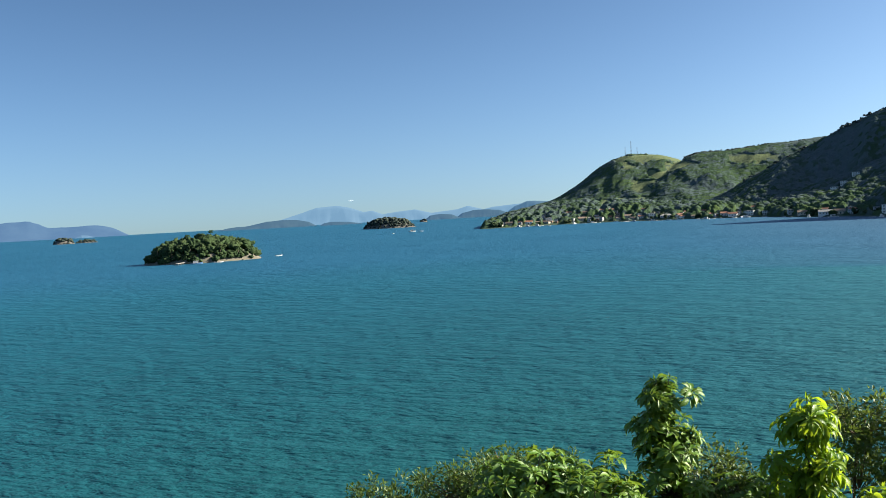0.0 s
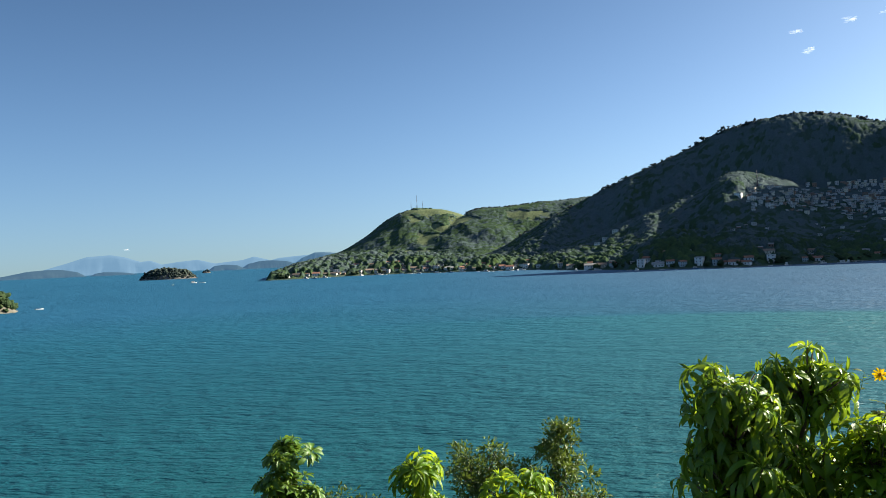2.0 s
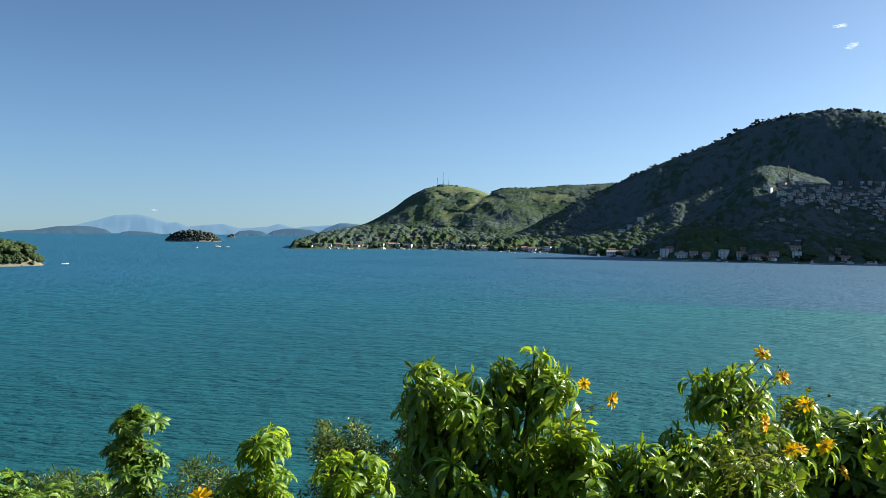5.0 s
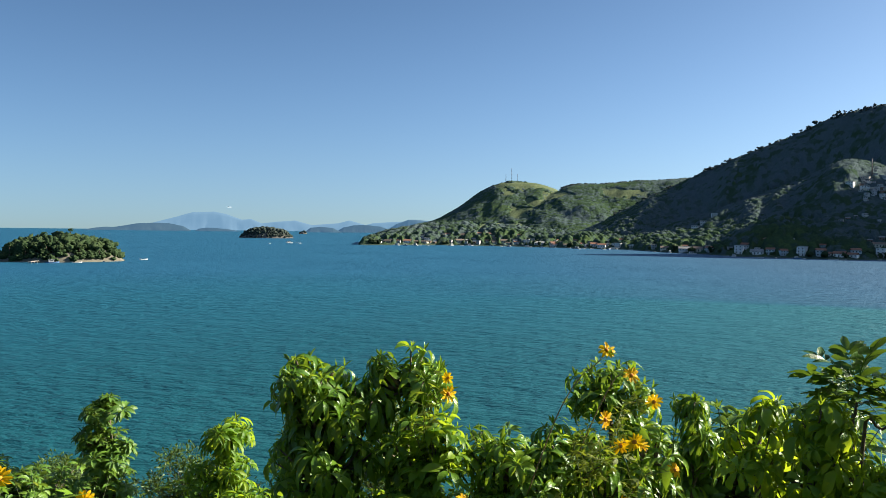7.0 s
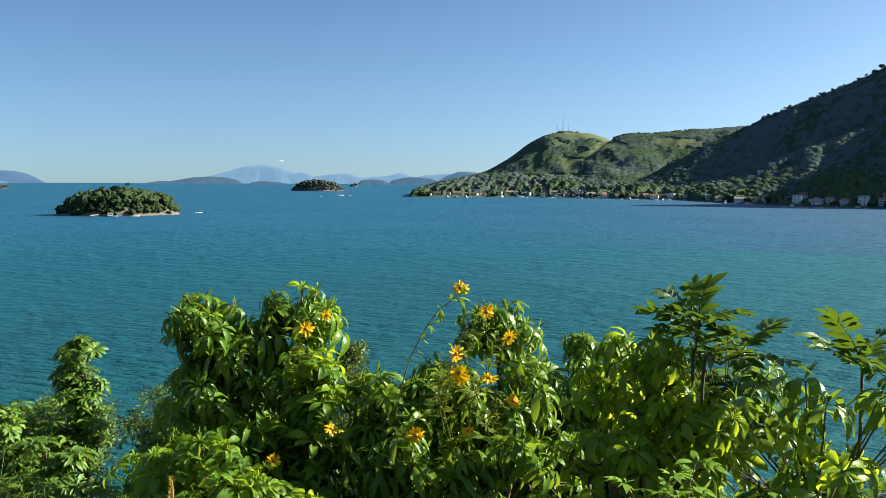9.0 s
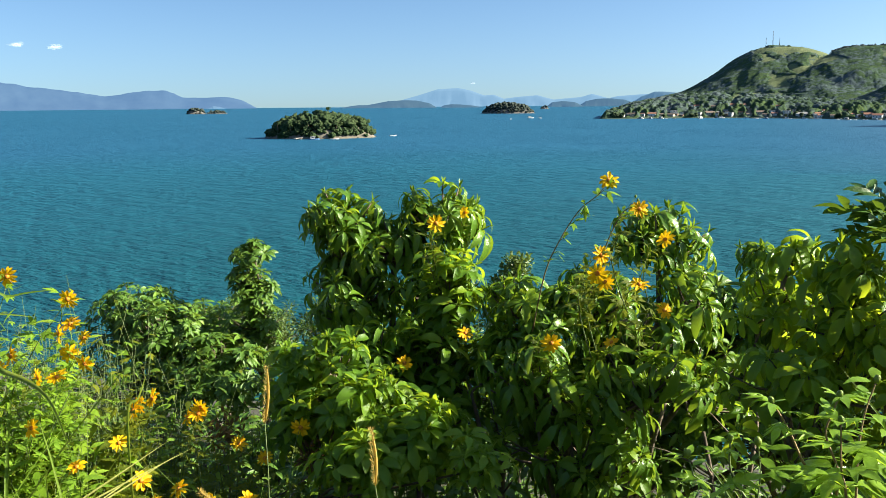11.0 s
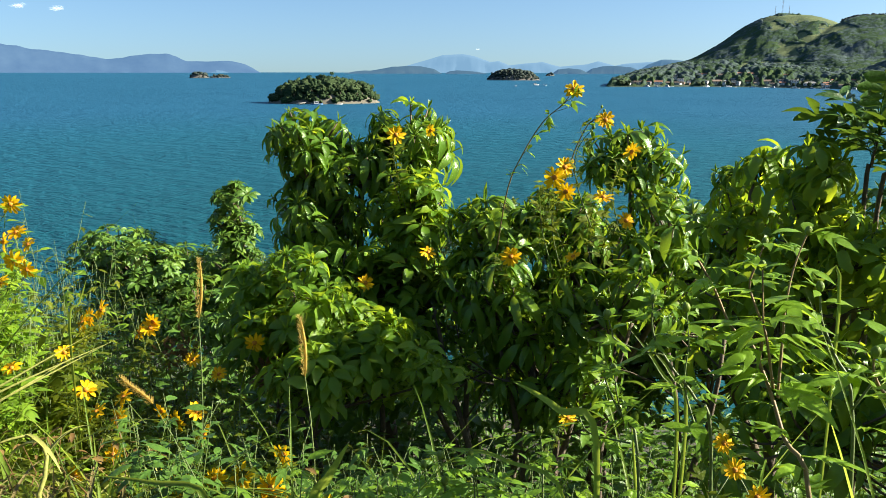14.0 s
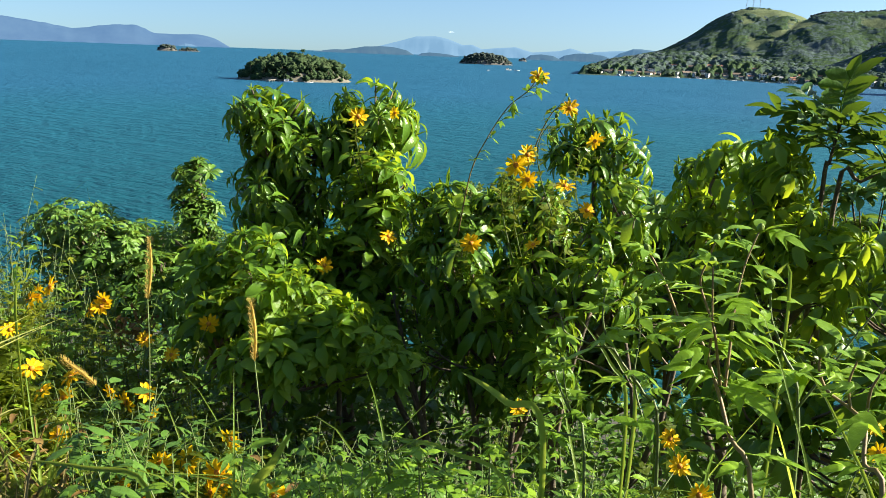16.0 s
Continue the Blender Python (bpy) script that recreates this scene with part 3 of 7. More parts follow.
def build_hillside():
    g = Geo()
    xs = [-90 + 1.5 * i for i in range(121)]
    ys = [-60, -40, -25, -15, -10, -7, -5, -3.5, -2.5, -1.5] + [-0.8 + 0.4 * i for i in range(40)] + [15.6 + 1.8 * i for i in range(30)]
    vs = [(x, y, slope_z(x, y)) for y in ys for x in xs]
    w = len(xs)
    fs = [(j * w + i, j * w + i + 1, (j + 1) * w + i + 1, (j + 1) * w + i) for j in range(len(ys) - 1) for i in range(w - 1)]
    g.add(vs, fs)
    return tagged(new("ground", g.mesh("ground", M_SOIL)), "steep overgrown hillside of dark soil above the bay", "hillside", kind="structure")


build_hillside()

# ---- the mainland across the bay: bearings in degrees, distances in metres ----
SHORE = ([-46, -32.3, -29.5, -26.9, -24.1, -21.3, -18.3, -15.3, -13.0, -10.6, -8.3, -5.5, -2.7, 1.7, 5.2, 8.3, 10.5, 10.95, 11.6],
         [960, 955, 950, 918, 900, 873, 884, 895, 961, 1015, 1110, 1145, 1183, 1230, 1225, 1190, 1180, 1220, 1400])
LAYERS = (
    # bearings, rise of the crest in degrees, crest distance, foot distance (None: the shore), sharpness
    ([-46, -12, -6.3, -2.7, 0.5, 2.9, 6.0, 8.3, 9.8, 10.9], [-0.7, -0.7, -0.5, -0.2, 0.08, 0.24, 0.12, -0.3, -0.85, -1.3], 190, None, 0.0),
    ([-12, -9, -6.3, -4.3, -3.3, -1.9, 0.5, 2.05, 3.6, 5.2, 6.75, 8.3, 9.3], [-1.5, -0.6, 0.8, 2.22, 2.80, 3.24, 3.36, 2.68, 1.45, 0.52, 0.15, -0.3, -0.9], 2200, 1480, 0.2),
    ([-20, -18, -14.5, -11.6, -9.5, -7.1, -4.3, -3.3, -1.9, 0, 2], [2.8, 3.3, 3.5, 3.45, 3.32, 3.2, 3.1, 2.7, 2.0, 0.5, -0.8], 2050, 1420, 0.2),
    # past bearing -34 the crest is an unseen peak, added to shade the slope
    ([-60, -46, -40, -36.5, -34.6, -33.4, -32.2, -30.1, -28.1, -26.4, -23.7, -21.6, -20, -18.5, -16.0, -13.4, -10.6, -8.3, -6.3, -4, -2],
     [9.0, 13.0, 15.5, 16.5, 9.6, 6.7, 6.6, 6.9, 7.5, 7.95, 7.82, 7.48, 6.8, 5.9, 5.0, 4.1, 2.57, 1.4, 0.35, -0.6, -1.2], 1450, 1130, 0.3),
    ([-46, -31, -26, -23.4, -21.6, -18.3, -14.1, -10.1, -8.3, -6], [2.5, 2.7, 3.3, 4.2, 4.6, 2.9, 1.3, 0.15, -0.3, -1.2], 1290, 950, 0.1),
    ([-33, -29, -26, -22.8, -20.1, -17.9, -15.5, -12.5], [-1.6, -0.9, -0.3, 0.5, 0.80, 0.68, 0.0, -1.8], 1060, 880, 0.0),
)
GRASS = ((-1.55, 3.12, 2.5, 0.34), (-3.0, 2.45, 0.9, 0.6), (0.38, 2.8, 0.45, 0.55), (-0.7, 1.3, 1.25, 0.48), (-7.7, 2.6, 1.7, 0.35),
         (-19.0, 0.80, 1.5, 0.18), (1.9, 0.2, 0.7, 0.20), (-0.6, 0.35, 2.0, 0.12), (-1.9, 1.9, 0.8, 0.3))


def smooth01(u):
    u = np.clip(u, 0, 1)
    return u * u * (3 - 2 * u)


def eased(az, b, v, w):
    """Values between knots, with the corners rounded over w degrees."""
    return sum(k * np.interp(az + o * w, b, v) for o, k in ((-1, 0.12), (-0.5, 0.23), (0, 0.30), (0.5, 0.23), (1, 0.12)))


def headland_depth(az):
    """How far back from its shore the land reaches; the low headland is narrow towards its tip."""
    return np.where(az > 8.0, 70 + 240 * np.clip(10.75 - az, 0, 3), 5000.0)


def gullies(az, d):
    """Ribs and gullies of the hillsides, -1..1."""
    f = [noise.fractal(Vector((a * 0.19 + r * 0.0006, r * 0.0034, 2.0)), 0.9, 2.1, 4) for a, r in zip(az.ravel(), d.ravel())]
    return np.array(f).reshape(az.shape)


def land(az, d):
    """Height of the mainland at bearings az and distances d (arrays)."""
    az, d = np.asarray(az, float), np.asarray(d, float)
    ds = np.interp(az, *SHORE)
    total, slope = np.zeros_like(d), np.zeros_like(d)
    for b, el, dr, d0, sharp in LAYERS:
        d0 = ds if d0 is None else np.maximum(d0, ds)
        dr = ds + dr if dr < 400 else np.maximum(dr, d0 + 60)
        top = EYE + dr * np.tan(np.radians(eased(az, b, el, 0.6)))
        u = (d - d0) / (dr - d0)
        rise = (0.35 - 0.3 * sharp) * np.clip(u, 0, 1) + (0.65 + 0.3 * sharp) * smooth01((u - sharp * 0.5) / (1.02 - sharp * 0.5))
        fall = 1 - 0.45 * np.clip(u - 1, 0, 3)
        z = np.where(u <= 1, rise, fall) * top
        z = np.where((u < 0) | (top <= 0), -4.0, z)
        slope = np.where(z > total, np.sin(math.pi * np.clip(u, 0, 1)), slope)
        total = np.maximum(total, z) if d0 is None else np.logaddexp(total / 5.0, z / 5.0) * 5.0 - 5.0 * np.log(2) * np.exp(-np.abs(total - z) / 5.0)
    total = total + gullies(az, d) * np.clip((total - 5) * 0.4, 0, 1) * (3.0 + 20.0 * slope * np.clip(total / 60, 0.15, 1))
    bank = np.clip((d - ds) / 6.0, -2.0, 1.0)
    total = np.where(d - ds > headland_depth(az), -6.0, total)
    total = total * np.clip((10.75 - az) / 1.0, 0, 1)
    return np.where((d < ds) | (az > 10.6), -3.0 * np.clip((ds - d) / 8, 0.25, 1), np.where(total < -1, -3.0, np.maximum(total, 0.2) * np.clip(bank, 0.15, 1) + 0.6))


def grass_at(az, el):
    """How open and grassy the hillside is, 0..1, with ragged edges."""
    wob = np.array([noise.fractal(Vector((a * 0.9, e * 2.2, 5.0)), 0.9, 2.1, 4) for a, e in zip(az.ravel(), el.ravel())]).reshape(az.shape)
    az, el = az + 0.7 * wob, el + 0.28 * np.roll(wob, 3)
    f = np.zeros_like(az)
    for a, e, ra, re in GRASS:
        f = np.maximum(f, 1.3 - ((az - a) / ra) ** 2 - ((el - e) / re) ** 2)
    return np.clip(f, 0, 1)


def up_slope(az, el):
    """Distance at which the hillside first stands el degrees above eye level, at a bearing."""
    d = np.arange(float(np.interp(az, *SHORE)) + 4, 1460.0, 4.0)
    seen = np.degrees(np.arctan2(land(np.full_like(d, az), d) - EYE, d)) >= el
    return float(d[np.argmax(seen)]) if seen.any() else 0.0


def build_mainland():
    azs = np.linspace(-58, 11.5, 360)
    us = np.concatenate([[-12, -2, 0.5, 4, 9], np.linspace(16, 420, 58), np.linspace(435, 1150, 62), [1200, 1300, 1400]])
    A, U = np.meshgrid(azs, us, indexing="ij")
    D = np.interp(A, *SHORE) + U
    Z = land(A, D)
    X, Y = -np.sin(np.radians(A)) * D, np.cos(np.radians(A)) * D
    w = len(us)
    vs = np.stack([X, Y, Z], -1).reshape(-1, 3)
    n_a = len(azs)
    i, j = np.meshgrid(np.arange(n_a - 1), np.arange(w - 1), indexing="ij")
    k = (i * w + j).ravel()
    fs = np.stack([k, k + 1, k + w + 1, k + w], -1)
    me = bpy.data.meshes.new("mainland")
    me.from_pydata(vs.tolist(), [], fs[:, ::-1].tolist())
    me.materials.append(M_HILL)
    me.polygons.foreach_set("use_smooth", [True] * len(fs))
    el = np.degrees(np.arctan2(Z - EYE, D))
    at = me.attributes.new("grass", "FLOAT", "POINT")
    at.data.foreach_set("value", grass_at(A, el).ravel().astype(np.float32))
    me.update()
    return tagged(new("mainland", me), "wooded green hills and low headland across the bay", "hills", kind="structure")


build_mainland()

# ---- woods ----
def ico(sub):
    bm = bmesh.new()
    bmesh.ops.create_icosphere(bm, subdivisions=sub, radius=1.0)
    v = np.array([q.co[:] for q in bm.verts])
    f = np.array([[q.index for q in p.verts] for p in bm.faces])
    bm.free()
    return v, f


def crown_shapes(sub, count, seed, amount):
    """Lumpy crown forms with an uneven outline."""
    v, f = ico(sub)
    out = []
    for k in range(count):
        o = Vector((seed * 7.3 + k * 3.1, k * 5.7, 1.3))
        s = np.array([1 + amount * noise.fractal(Vector(p) * 1.7 + o, 0.8, 2.1, 3) + 0.5 * amount * noise.noise(Vector(p) * 4.5 + o) for p in v])
        q = v * s[:, None]
        q[:, 2] *= 0.78
        out.append(q)
    return out, f


def woods(name, spots, sub, mat, label, seed=1, amount=0.75, shapes=14, flat=1.0):
    """One mesh of many crowns; spots: x, y, z of the crown's middle, radius."""
    forms, f = crown_shapes(sub, shapes, seed, amount)
    rng = np.random.RandomState(seed)
    vs, fs = [], []
    nv = len(forms[0])
    for i, (x, y, z, r) in enumerate(spots):
        q = forms[rng.randint(shapes)]
        th = rng.rand() * 6.283
        c, s = math.cos(th), math.sin(th)
        sx, sz = r * (0.85 + 0.3 * rng.rand()), r * flat * (0.8 + 0.5 * rng.rand())
        vs.append(np.stack([x + sx * (c * q[:, 0] - s * q[:, 1]), y + sx * (s * q[:, 0] + c * q[:, 1]), z + sz * q[:, 2]], -1))
        fs.append(f + i * nv)
    vs, fs = np.concatenate(vs), np.concatenate(fs)
    me = bpy.data.meshes.new(name)
    me.vertices.add(len(vs))
    me.vertices.foreach_set("co", vs.astype(np.float32).ravel())
    me.loops.add(fs.size)
    me.loops.foreach_set("vertex_index", fs.astype(np.int32).ravel())
    me.polygons.add(len(fs))
    me.polygons.foreach_set("loop_start", np.arange(0, fs.size, 3, dtype=np.int32))
    me.polygons.foreach_set("use_smooth", np.ones(len(fs), dtype=bool))
    me.materials.append(mat)
    me.update(calc_edges=True)
    return tagged(new(name, me), label, "forest", kind="stuff")


def crowns(X, Y, cell, seed):
    """Dome height 0..1 and a tint for each crown of a jittered field of crowns (arrays of places)."""
    def hashed(i, j, k):
        v = np.sin(i * 127.1 + j * 311.7 + k * 74.7 + seed * 19.19) * 43758.5453
        return v - np.floor(v)
    gi, gj = np.floor(X / cell), np.floor(Y / cell)
    best, tint = np.full(X.shape, 9.0), np.zeros(X.shape)
    for di in (-1, 0, 1):
        for dj in (-1, 0, 1):
            i, j = gi + di, gj + dj
            cx, cy = (i + 0.15 + 0.7 * hashed(i, j, 1)) * cell, (j + 0.15 + 0.7 * hashed(i, j, 2)) * cell
            size = 0.55 + 0.45 * hashed(i, j, 3)
            d = np.hypot(X - cx, Y - cy) / (cell * size)
            near = d < best
            best = np.where(near, d, best)
            tint = np.where(near, hashed(i, j, 4), tint)
    return np.sqrt(np.clip(1 - best ** 2, 0, 1)), tint


def build_canopy():
    """The woods on the far hills, as one canopy of thousands of crowns over the ground."""
    azs = np.linspace(-41, 11.2, 820)
    us = np.concatenate([np.linspace(2, 260, 130), np.linspace(262.5, 700, 170), np.linspace(704, 1060, 90)])
    A, U = np.meshgrid(azs, us, indexing="ij")
    D = np.interp(A, *SHORE) + U
    Z = land(A, D)
    X, Y = -np.sin(np.radians(A)) * D, np.cos(np.radians(A)) * D
    el = np.degrees(np.arctan2(Z - EYE, D))
    g = grass_at(A, el)
    dome, tint = crowns(X, Y, 7.0, 1.0)
    dome2, tint2 = crowns(X, Y, 12.0, 2.0)
    patch = np.array([noise.noise(Vector((x * 0.012, y * 0.012, 4.0))) for x, y in zip(X.ravel(), Y.ravel())]).reshape(X.shape)
    ragged = np.random.RandomState(5).uniform(-1, 1, X.shape)
    tall = np.maximum(dome * 5.4, dome2 * 8.6 - 2.6) + 0.4 + 2.0 * patch + ragged * (0.35 + 0.55 * dome)
    tint = np.where(dome * 5.4 > dome2 * 8.6 - 2.6, tint, tint2)
    # taller single trees on the lower slopes
    tall = tall + np.clip(1.2 - U / 220, 0, 1) * np.maximum(0, dome2 - 0.3) * 7.0
    # the crowded slope has only low gardens
    town = np.clip((-20.6 - A) / 1.5, 0, 1) * np.clip((el + 0.2) / 0.4, 0, 1) * np.clip((3.7 - el) / 0.5, 0, 1) * np.clip((D - 1020) / 40, 0, 1)
    tall = tall * (1 - 0.6 * town) * np.clip(0.45 + U / 90, 0, 1)
    # open ground: grass, gardens between the houses by the water, the crowded slope
    fleck = np.sin(X * 0.21 + 3 * patch) * np.sin(Y * 0.17 + 5 * patch)
    open_g = np.clip((g - 0.25 - 0.4 * patch - 0.2 * fleck) * 2.2, 0, 1)
    low = np.clip(1 - U / 130, 0, 1) * np.clip(0.9 - 1.6 * patch, 0, 1)
    for hx, hy in zip(HX, HY):
        hd = math.hypot(hx, hy)
        along = D - hd
        across = (X * hy - Y * hx) / hd
        if hd > 1060 and math.atan2(hx, hy) > 0.36:
            continue
        open_g = np.maximum(open_g, np.clip(1.6 - np.hypot((along + 9) * 0.42, across) / 4.6, 0, 1))
    keep = np.maximum(open_g, np.where(dome < 0.35, low * 0.9, 0.0))
    tall = tall * (1 - 0.5 * np.clip((D - 1480) / 150, 0, 1) * np.clip((A + 13) / 4, 0, 1))
    H = (tall * (1 - keep) - 0.9 * keep) * np.clip((U - 2) / 10, 0, 1) * np.clip((10.6 - A) / 0.35, 0, 1) * np.clip((headland_depth(A) - U) / 25, 0, 1)
    # green low down; upslope the tone drops to the painted haze colour
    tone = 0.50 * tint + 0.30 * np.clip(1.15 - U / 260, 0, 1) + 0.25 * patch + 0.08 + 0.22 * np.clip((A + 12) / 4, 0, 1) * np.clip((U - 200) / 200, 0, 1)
    vs = np.stack([X, Y, Z + H], -1).reshape(-1, 3)
    w, n_a = len(us), len(azs)
    i, j = np.meshgrid(np.arange(n_a - 1), np.arange(w - 1), indexing="ij")
    k = (i * w + j).ravel()
    fs = np.stack([k + w, k + w + 1, k + 1, k], -1)
    me = bpy.data.meshes.new("forest")
    me.vertices.add(len(vs))
    me.vertices.foreach_set("co", vs.astype(np.float32).ravel())
    me.loops.add(fs.size)
    me.loops.foreach_set("vertex_index", fs.astype(np.int32).ravel())
    me.polygons.add(len(fs))
    me.polygons.foreach_set("loop_start", np.arange(0, fs.size, 4, dtype=np.int32))
    me.polygons.foreach_set("use_smooth", np.ones(len(fs), dtype=bool))
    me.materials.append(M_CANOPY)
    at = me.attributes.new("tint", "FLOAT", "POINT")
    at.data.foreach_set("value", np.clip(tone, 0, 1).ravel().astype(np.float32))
    me.update(calc_edges=True)
    return tagged(new("forest", me), "dense dark green tropical forest on the far hills", "forest", kind="stuff")


def shore_trees():
    """Single trees between and before the houses along the water."""
    rng = np.random.RandomState(33)
    spots = []
    for k in range(520):
        az = rng.uniform(-36, 10.1)
        d = float(np.interp(az, *SHORE)) + 4 + 60 * rng.rand() ** 1.5
        z = float(land([az], [d])[0])
        p = polar(az, d)
        if (np.hypot(HX - p.x, HY - p.y) < 6).any() or noise.noise(Vector((az * 1.1, 2.0, 0))) > 0.35:
            continue
        hid = (np.abs((HX * p.y - HY * p.x) / d) < 5) & (HD > d) & (HD < d + 45)
        if hid.any() and rng.rand() < 0.8:
            continue
        r = rng.uniform(1.6, 4.0)
        spots.append((p.x, p.y, z + r * 0.75, r))
        spots.append((p.x + rng.uniform(-2, 2), p.y, z + r * 1.3, r * 0.7))
    woods("shore_trees", spots, 2, M_FOREST, "green trees between the houses along the water", 6, 0.85)


def crest_trees():
    """Single trees that stand up over the big hill's crest."""
    rng = np.random.RandomState(8)
    g = Geo()
    spots = []
    for k in range(980):
        az = rng.uniform(-38, -7) if k < 700 else rng.uniform(-14, -3.5)
        dr = 1450 if k < 700 else 2050
        if noise.noise(Vector((az * 0.9, dr, 0.0))) < -0.35:
            continue
        d = dr + rng.uniform(-14, 10)
        z = float(land([az], [d])[0])
        p = polar(az, d, z)
        h = rng.uniform(2.0, 6.5) + (4.0 if k % 9 == 0 else 0.0) if dr < 2000 else rng.uniform(1.5, 4.5)
        tube(g, [p, p + Vector((rng.uniform(-0.6, 0.6), 0, h))], [0.45, 0.3], 5)
        for q in range(rng.randint(2, 5)):
            spots.append((p.x + rng.uniform(-3, 3), p.y, p.z + h + rng.uniform(-2.0, 1.0), rng.uniform(1.0, 2.3)))
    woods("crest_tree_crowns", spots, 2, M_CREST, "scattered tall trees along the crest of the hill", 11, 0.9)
    tagged(new("crest_tree_trunks", g.mesh("crest_tree_trunks", M_BARK)), "thin trunks of the trees along the crest", "tree trunks", kind="stuff")


crest_trees()


# ---- islands ----
def island(name, az, d, half_w, half_d, top, label, seed, trees, tree_r, lean=0.0, beach=True, sub=3, mat=None):
    """A small wooded island: a low dome of rock and soil with a beach or rocks round it and a crown of trees."""
    c = polar(az, d)
    t = Vector((-math.cos(radians(az)), -math.sin(radians(az)), 0))
    r = polar(az, 1.0)
    holder = thing(name, c, label, "island")
    g = Geo()
    vs, fs = [], []
    rings, seg = 10, 56
    rng = np.random.RandomState(seed)

    def outline(th):
        return 1 + 0.10 * noise.noise(Vector((math.cos(th) * 1.6 + seed, math.sin(th) * 1.6, 0.5))) + 0.05 * noise.noise(Vector((math.cos(th) * 4 + seed, math.sin(th) * 4, 2.5)))

    def height(a, b):
        q = math.sqrt(a * a + b * b)
        dome = max(0.0, 1 - q ** 2.6)
        return top * dome * (1 + lean * a) + 0.9 * (1 if q < 0.96 else 0)
    for j in range(rings + 2):
        q = j / rings
        for k in range(seg):
            th = 2 * math.pi * k / seg
            a, b = math.cos(th) * q, math.sin(th) * q
            o = outline(th)
            p = t * a * half_w * o + r * b * half_d * o
            z = height(a, b) if j < rings else (0.5 if j == rings else -3.0)
            vs.append((p.x, p.y, z))
    for j in range(rings + 1):
        for k in range(seg):
            k2 = (k + 1) % seg
            fs.append((j * seg + k, (j + 1) * seg + k, (j + 1) * seg + k2, j * seg + k2))
    g.add(vs, fs)
    shore = part("shore", g.mesh("shore", M_SAND if beach else M_ROCK), holder, "pale sandy rim" if beach else "dark rocky rim")
    spots = []
    while len(spots) < trees:
        th, q = rng.rand() * 6.283, math.sqrt(rng.rand()) * 0.97
        a, b = math.cos(th) * q, math.sin(th) * q
        o = outline(th)
        p = t * a * half_w * o + r * b * half_d * o
        rad = tree_r * rng.uniform(0.6, 1.15) * (0.75 if q > 0.8 else 1.0)
        stand = rng.uniform(0.5, 1.2) * (0.6 if q > 0.8 else 1.0)
        spots.append((p.x, p.y, height(a, b) + rad * stand, rad))
        if q > 0.8:
            spots.append((p.x, p.y, height(a, b) + rad * 0.4, rad * 0.8))
    w = woods("wood", spots, sub, mat or M_ISLE, "", seed, 0.8)
    for key in ("category", "kind"):
        del w[key]
    w["label"] = "dense green crowns of mixed trees"
    w.parent = holder
    gr = Geo()
    for k in range(40 if not beach else 22):
        th = rng.rand() * 6.283
        o = outline(th)
        p = t * math.cos(th) * half_w * o + r * math.sin(th) * half_d * o
        s = rng.uniform(0.6, 1.8) * (0.7 if beach else 1.5)
        v, f = ICO1
        gr.add([(p.x + q[0] * s * (1 + 0.3 * math.sin(5 * q[2] + k)), p.y + q[1] * s, q[2] * s * 0.6 + 0.2) for q in v], f.tolist())
    tagged(part("rock_rim", gr.mesh("rock_rim", M_ROCK, False), holder, "dark rocks at the waterline"), kind="stuff")
    return holder, t, r


ICO1 = ico(1)
near_isle, isle_t, isle_r = island("island", 29.87, 606, 38.5, 27, 11.5, "small round island thick with trees, sandy rim", 4, 560, 3.0, -0.10)
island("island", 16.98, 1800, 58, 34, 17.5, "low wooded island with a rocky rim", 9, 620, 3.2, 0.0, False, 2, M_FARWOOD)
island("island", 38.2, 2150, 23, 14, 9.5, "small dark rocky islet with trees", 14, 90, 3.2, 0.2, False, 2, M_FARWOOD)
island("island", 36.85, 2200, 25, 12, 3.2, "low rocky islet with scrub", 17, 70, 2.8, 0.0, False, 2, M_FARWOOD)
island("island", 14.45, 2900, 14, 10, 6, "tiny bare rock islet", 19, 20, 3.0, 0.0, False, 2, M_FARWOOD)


def palm(place, h, seed, parent):
    """A palm: leaning ringed trunk and a head of arched fronds."""
    random.seed(seed)
    holder = thing("palm_tree", place, "slender palm tree with arched green fronds", "palm", "island palms")
    g = Geo()
    lean = Vector((rnd(-1.2, 1.2), rnd(-0.6, 0.6), 0))
    pts = [Vector((0, 0, 0)) + lean * (i / 5) ** 2 + Vector((0, 0, h * i / 5)) for i in range(6)]
    tube(g, pts, [0.26, 0.22, 0.2, 0.18, 0.17, 0.16], 7)
    part("trunk", g.mesh("trunk", M_BARK), holder)
    g = Geo()
    for k in range(13):
        th = k * 2.4
        el = rnd(-0.2, 0.9)
        way = Vector((math.cos(th) * math.cos(el), math.sin(th) * math.cos(el), math.sin(el)))
        leaf(g, pts[-1], way, rnd(2.4, 3.4), 0.8, 1.6, 0.35, "blade")
    part("fronds", g.mesh("fronds", M_ISLE), holder)
    return holder


for k, (a, b) in enumerate(((-0.62, -0.72), (-0.30, -0.88), (0.05, -0.92), (0.22, -0.86), (0.55, -0.72), (0.80, -0.45), (0.25, -0.1), (-0.15, 0.0))):
    q = math.hypot(a, b)
    palm(near_isle.location + isle_t * a * 38 + isle_r * b * 26 + Vector((0, 0, 11.5 * max(0, 1 - q ** 2.6) + 0.7)), 7.5 + (0.5 if q < 0.5 else 0) + 1.5 * math.sin(k * 3), 200 + k, near_isle)


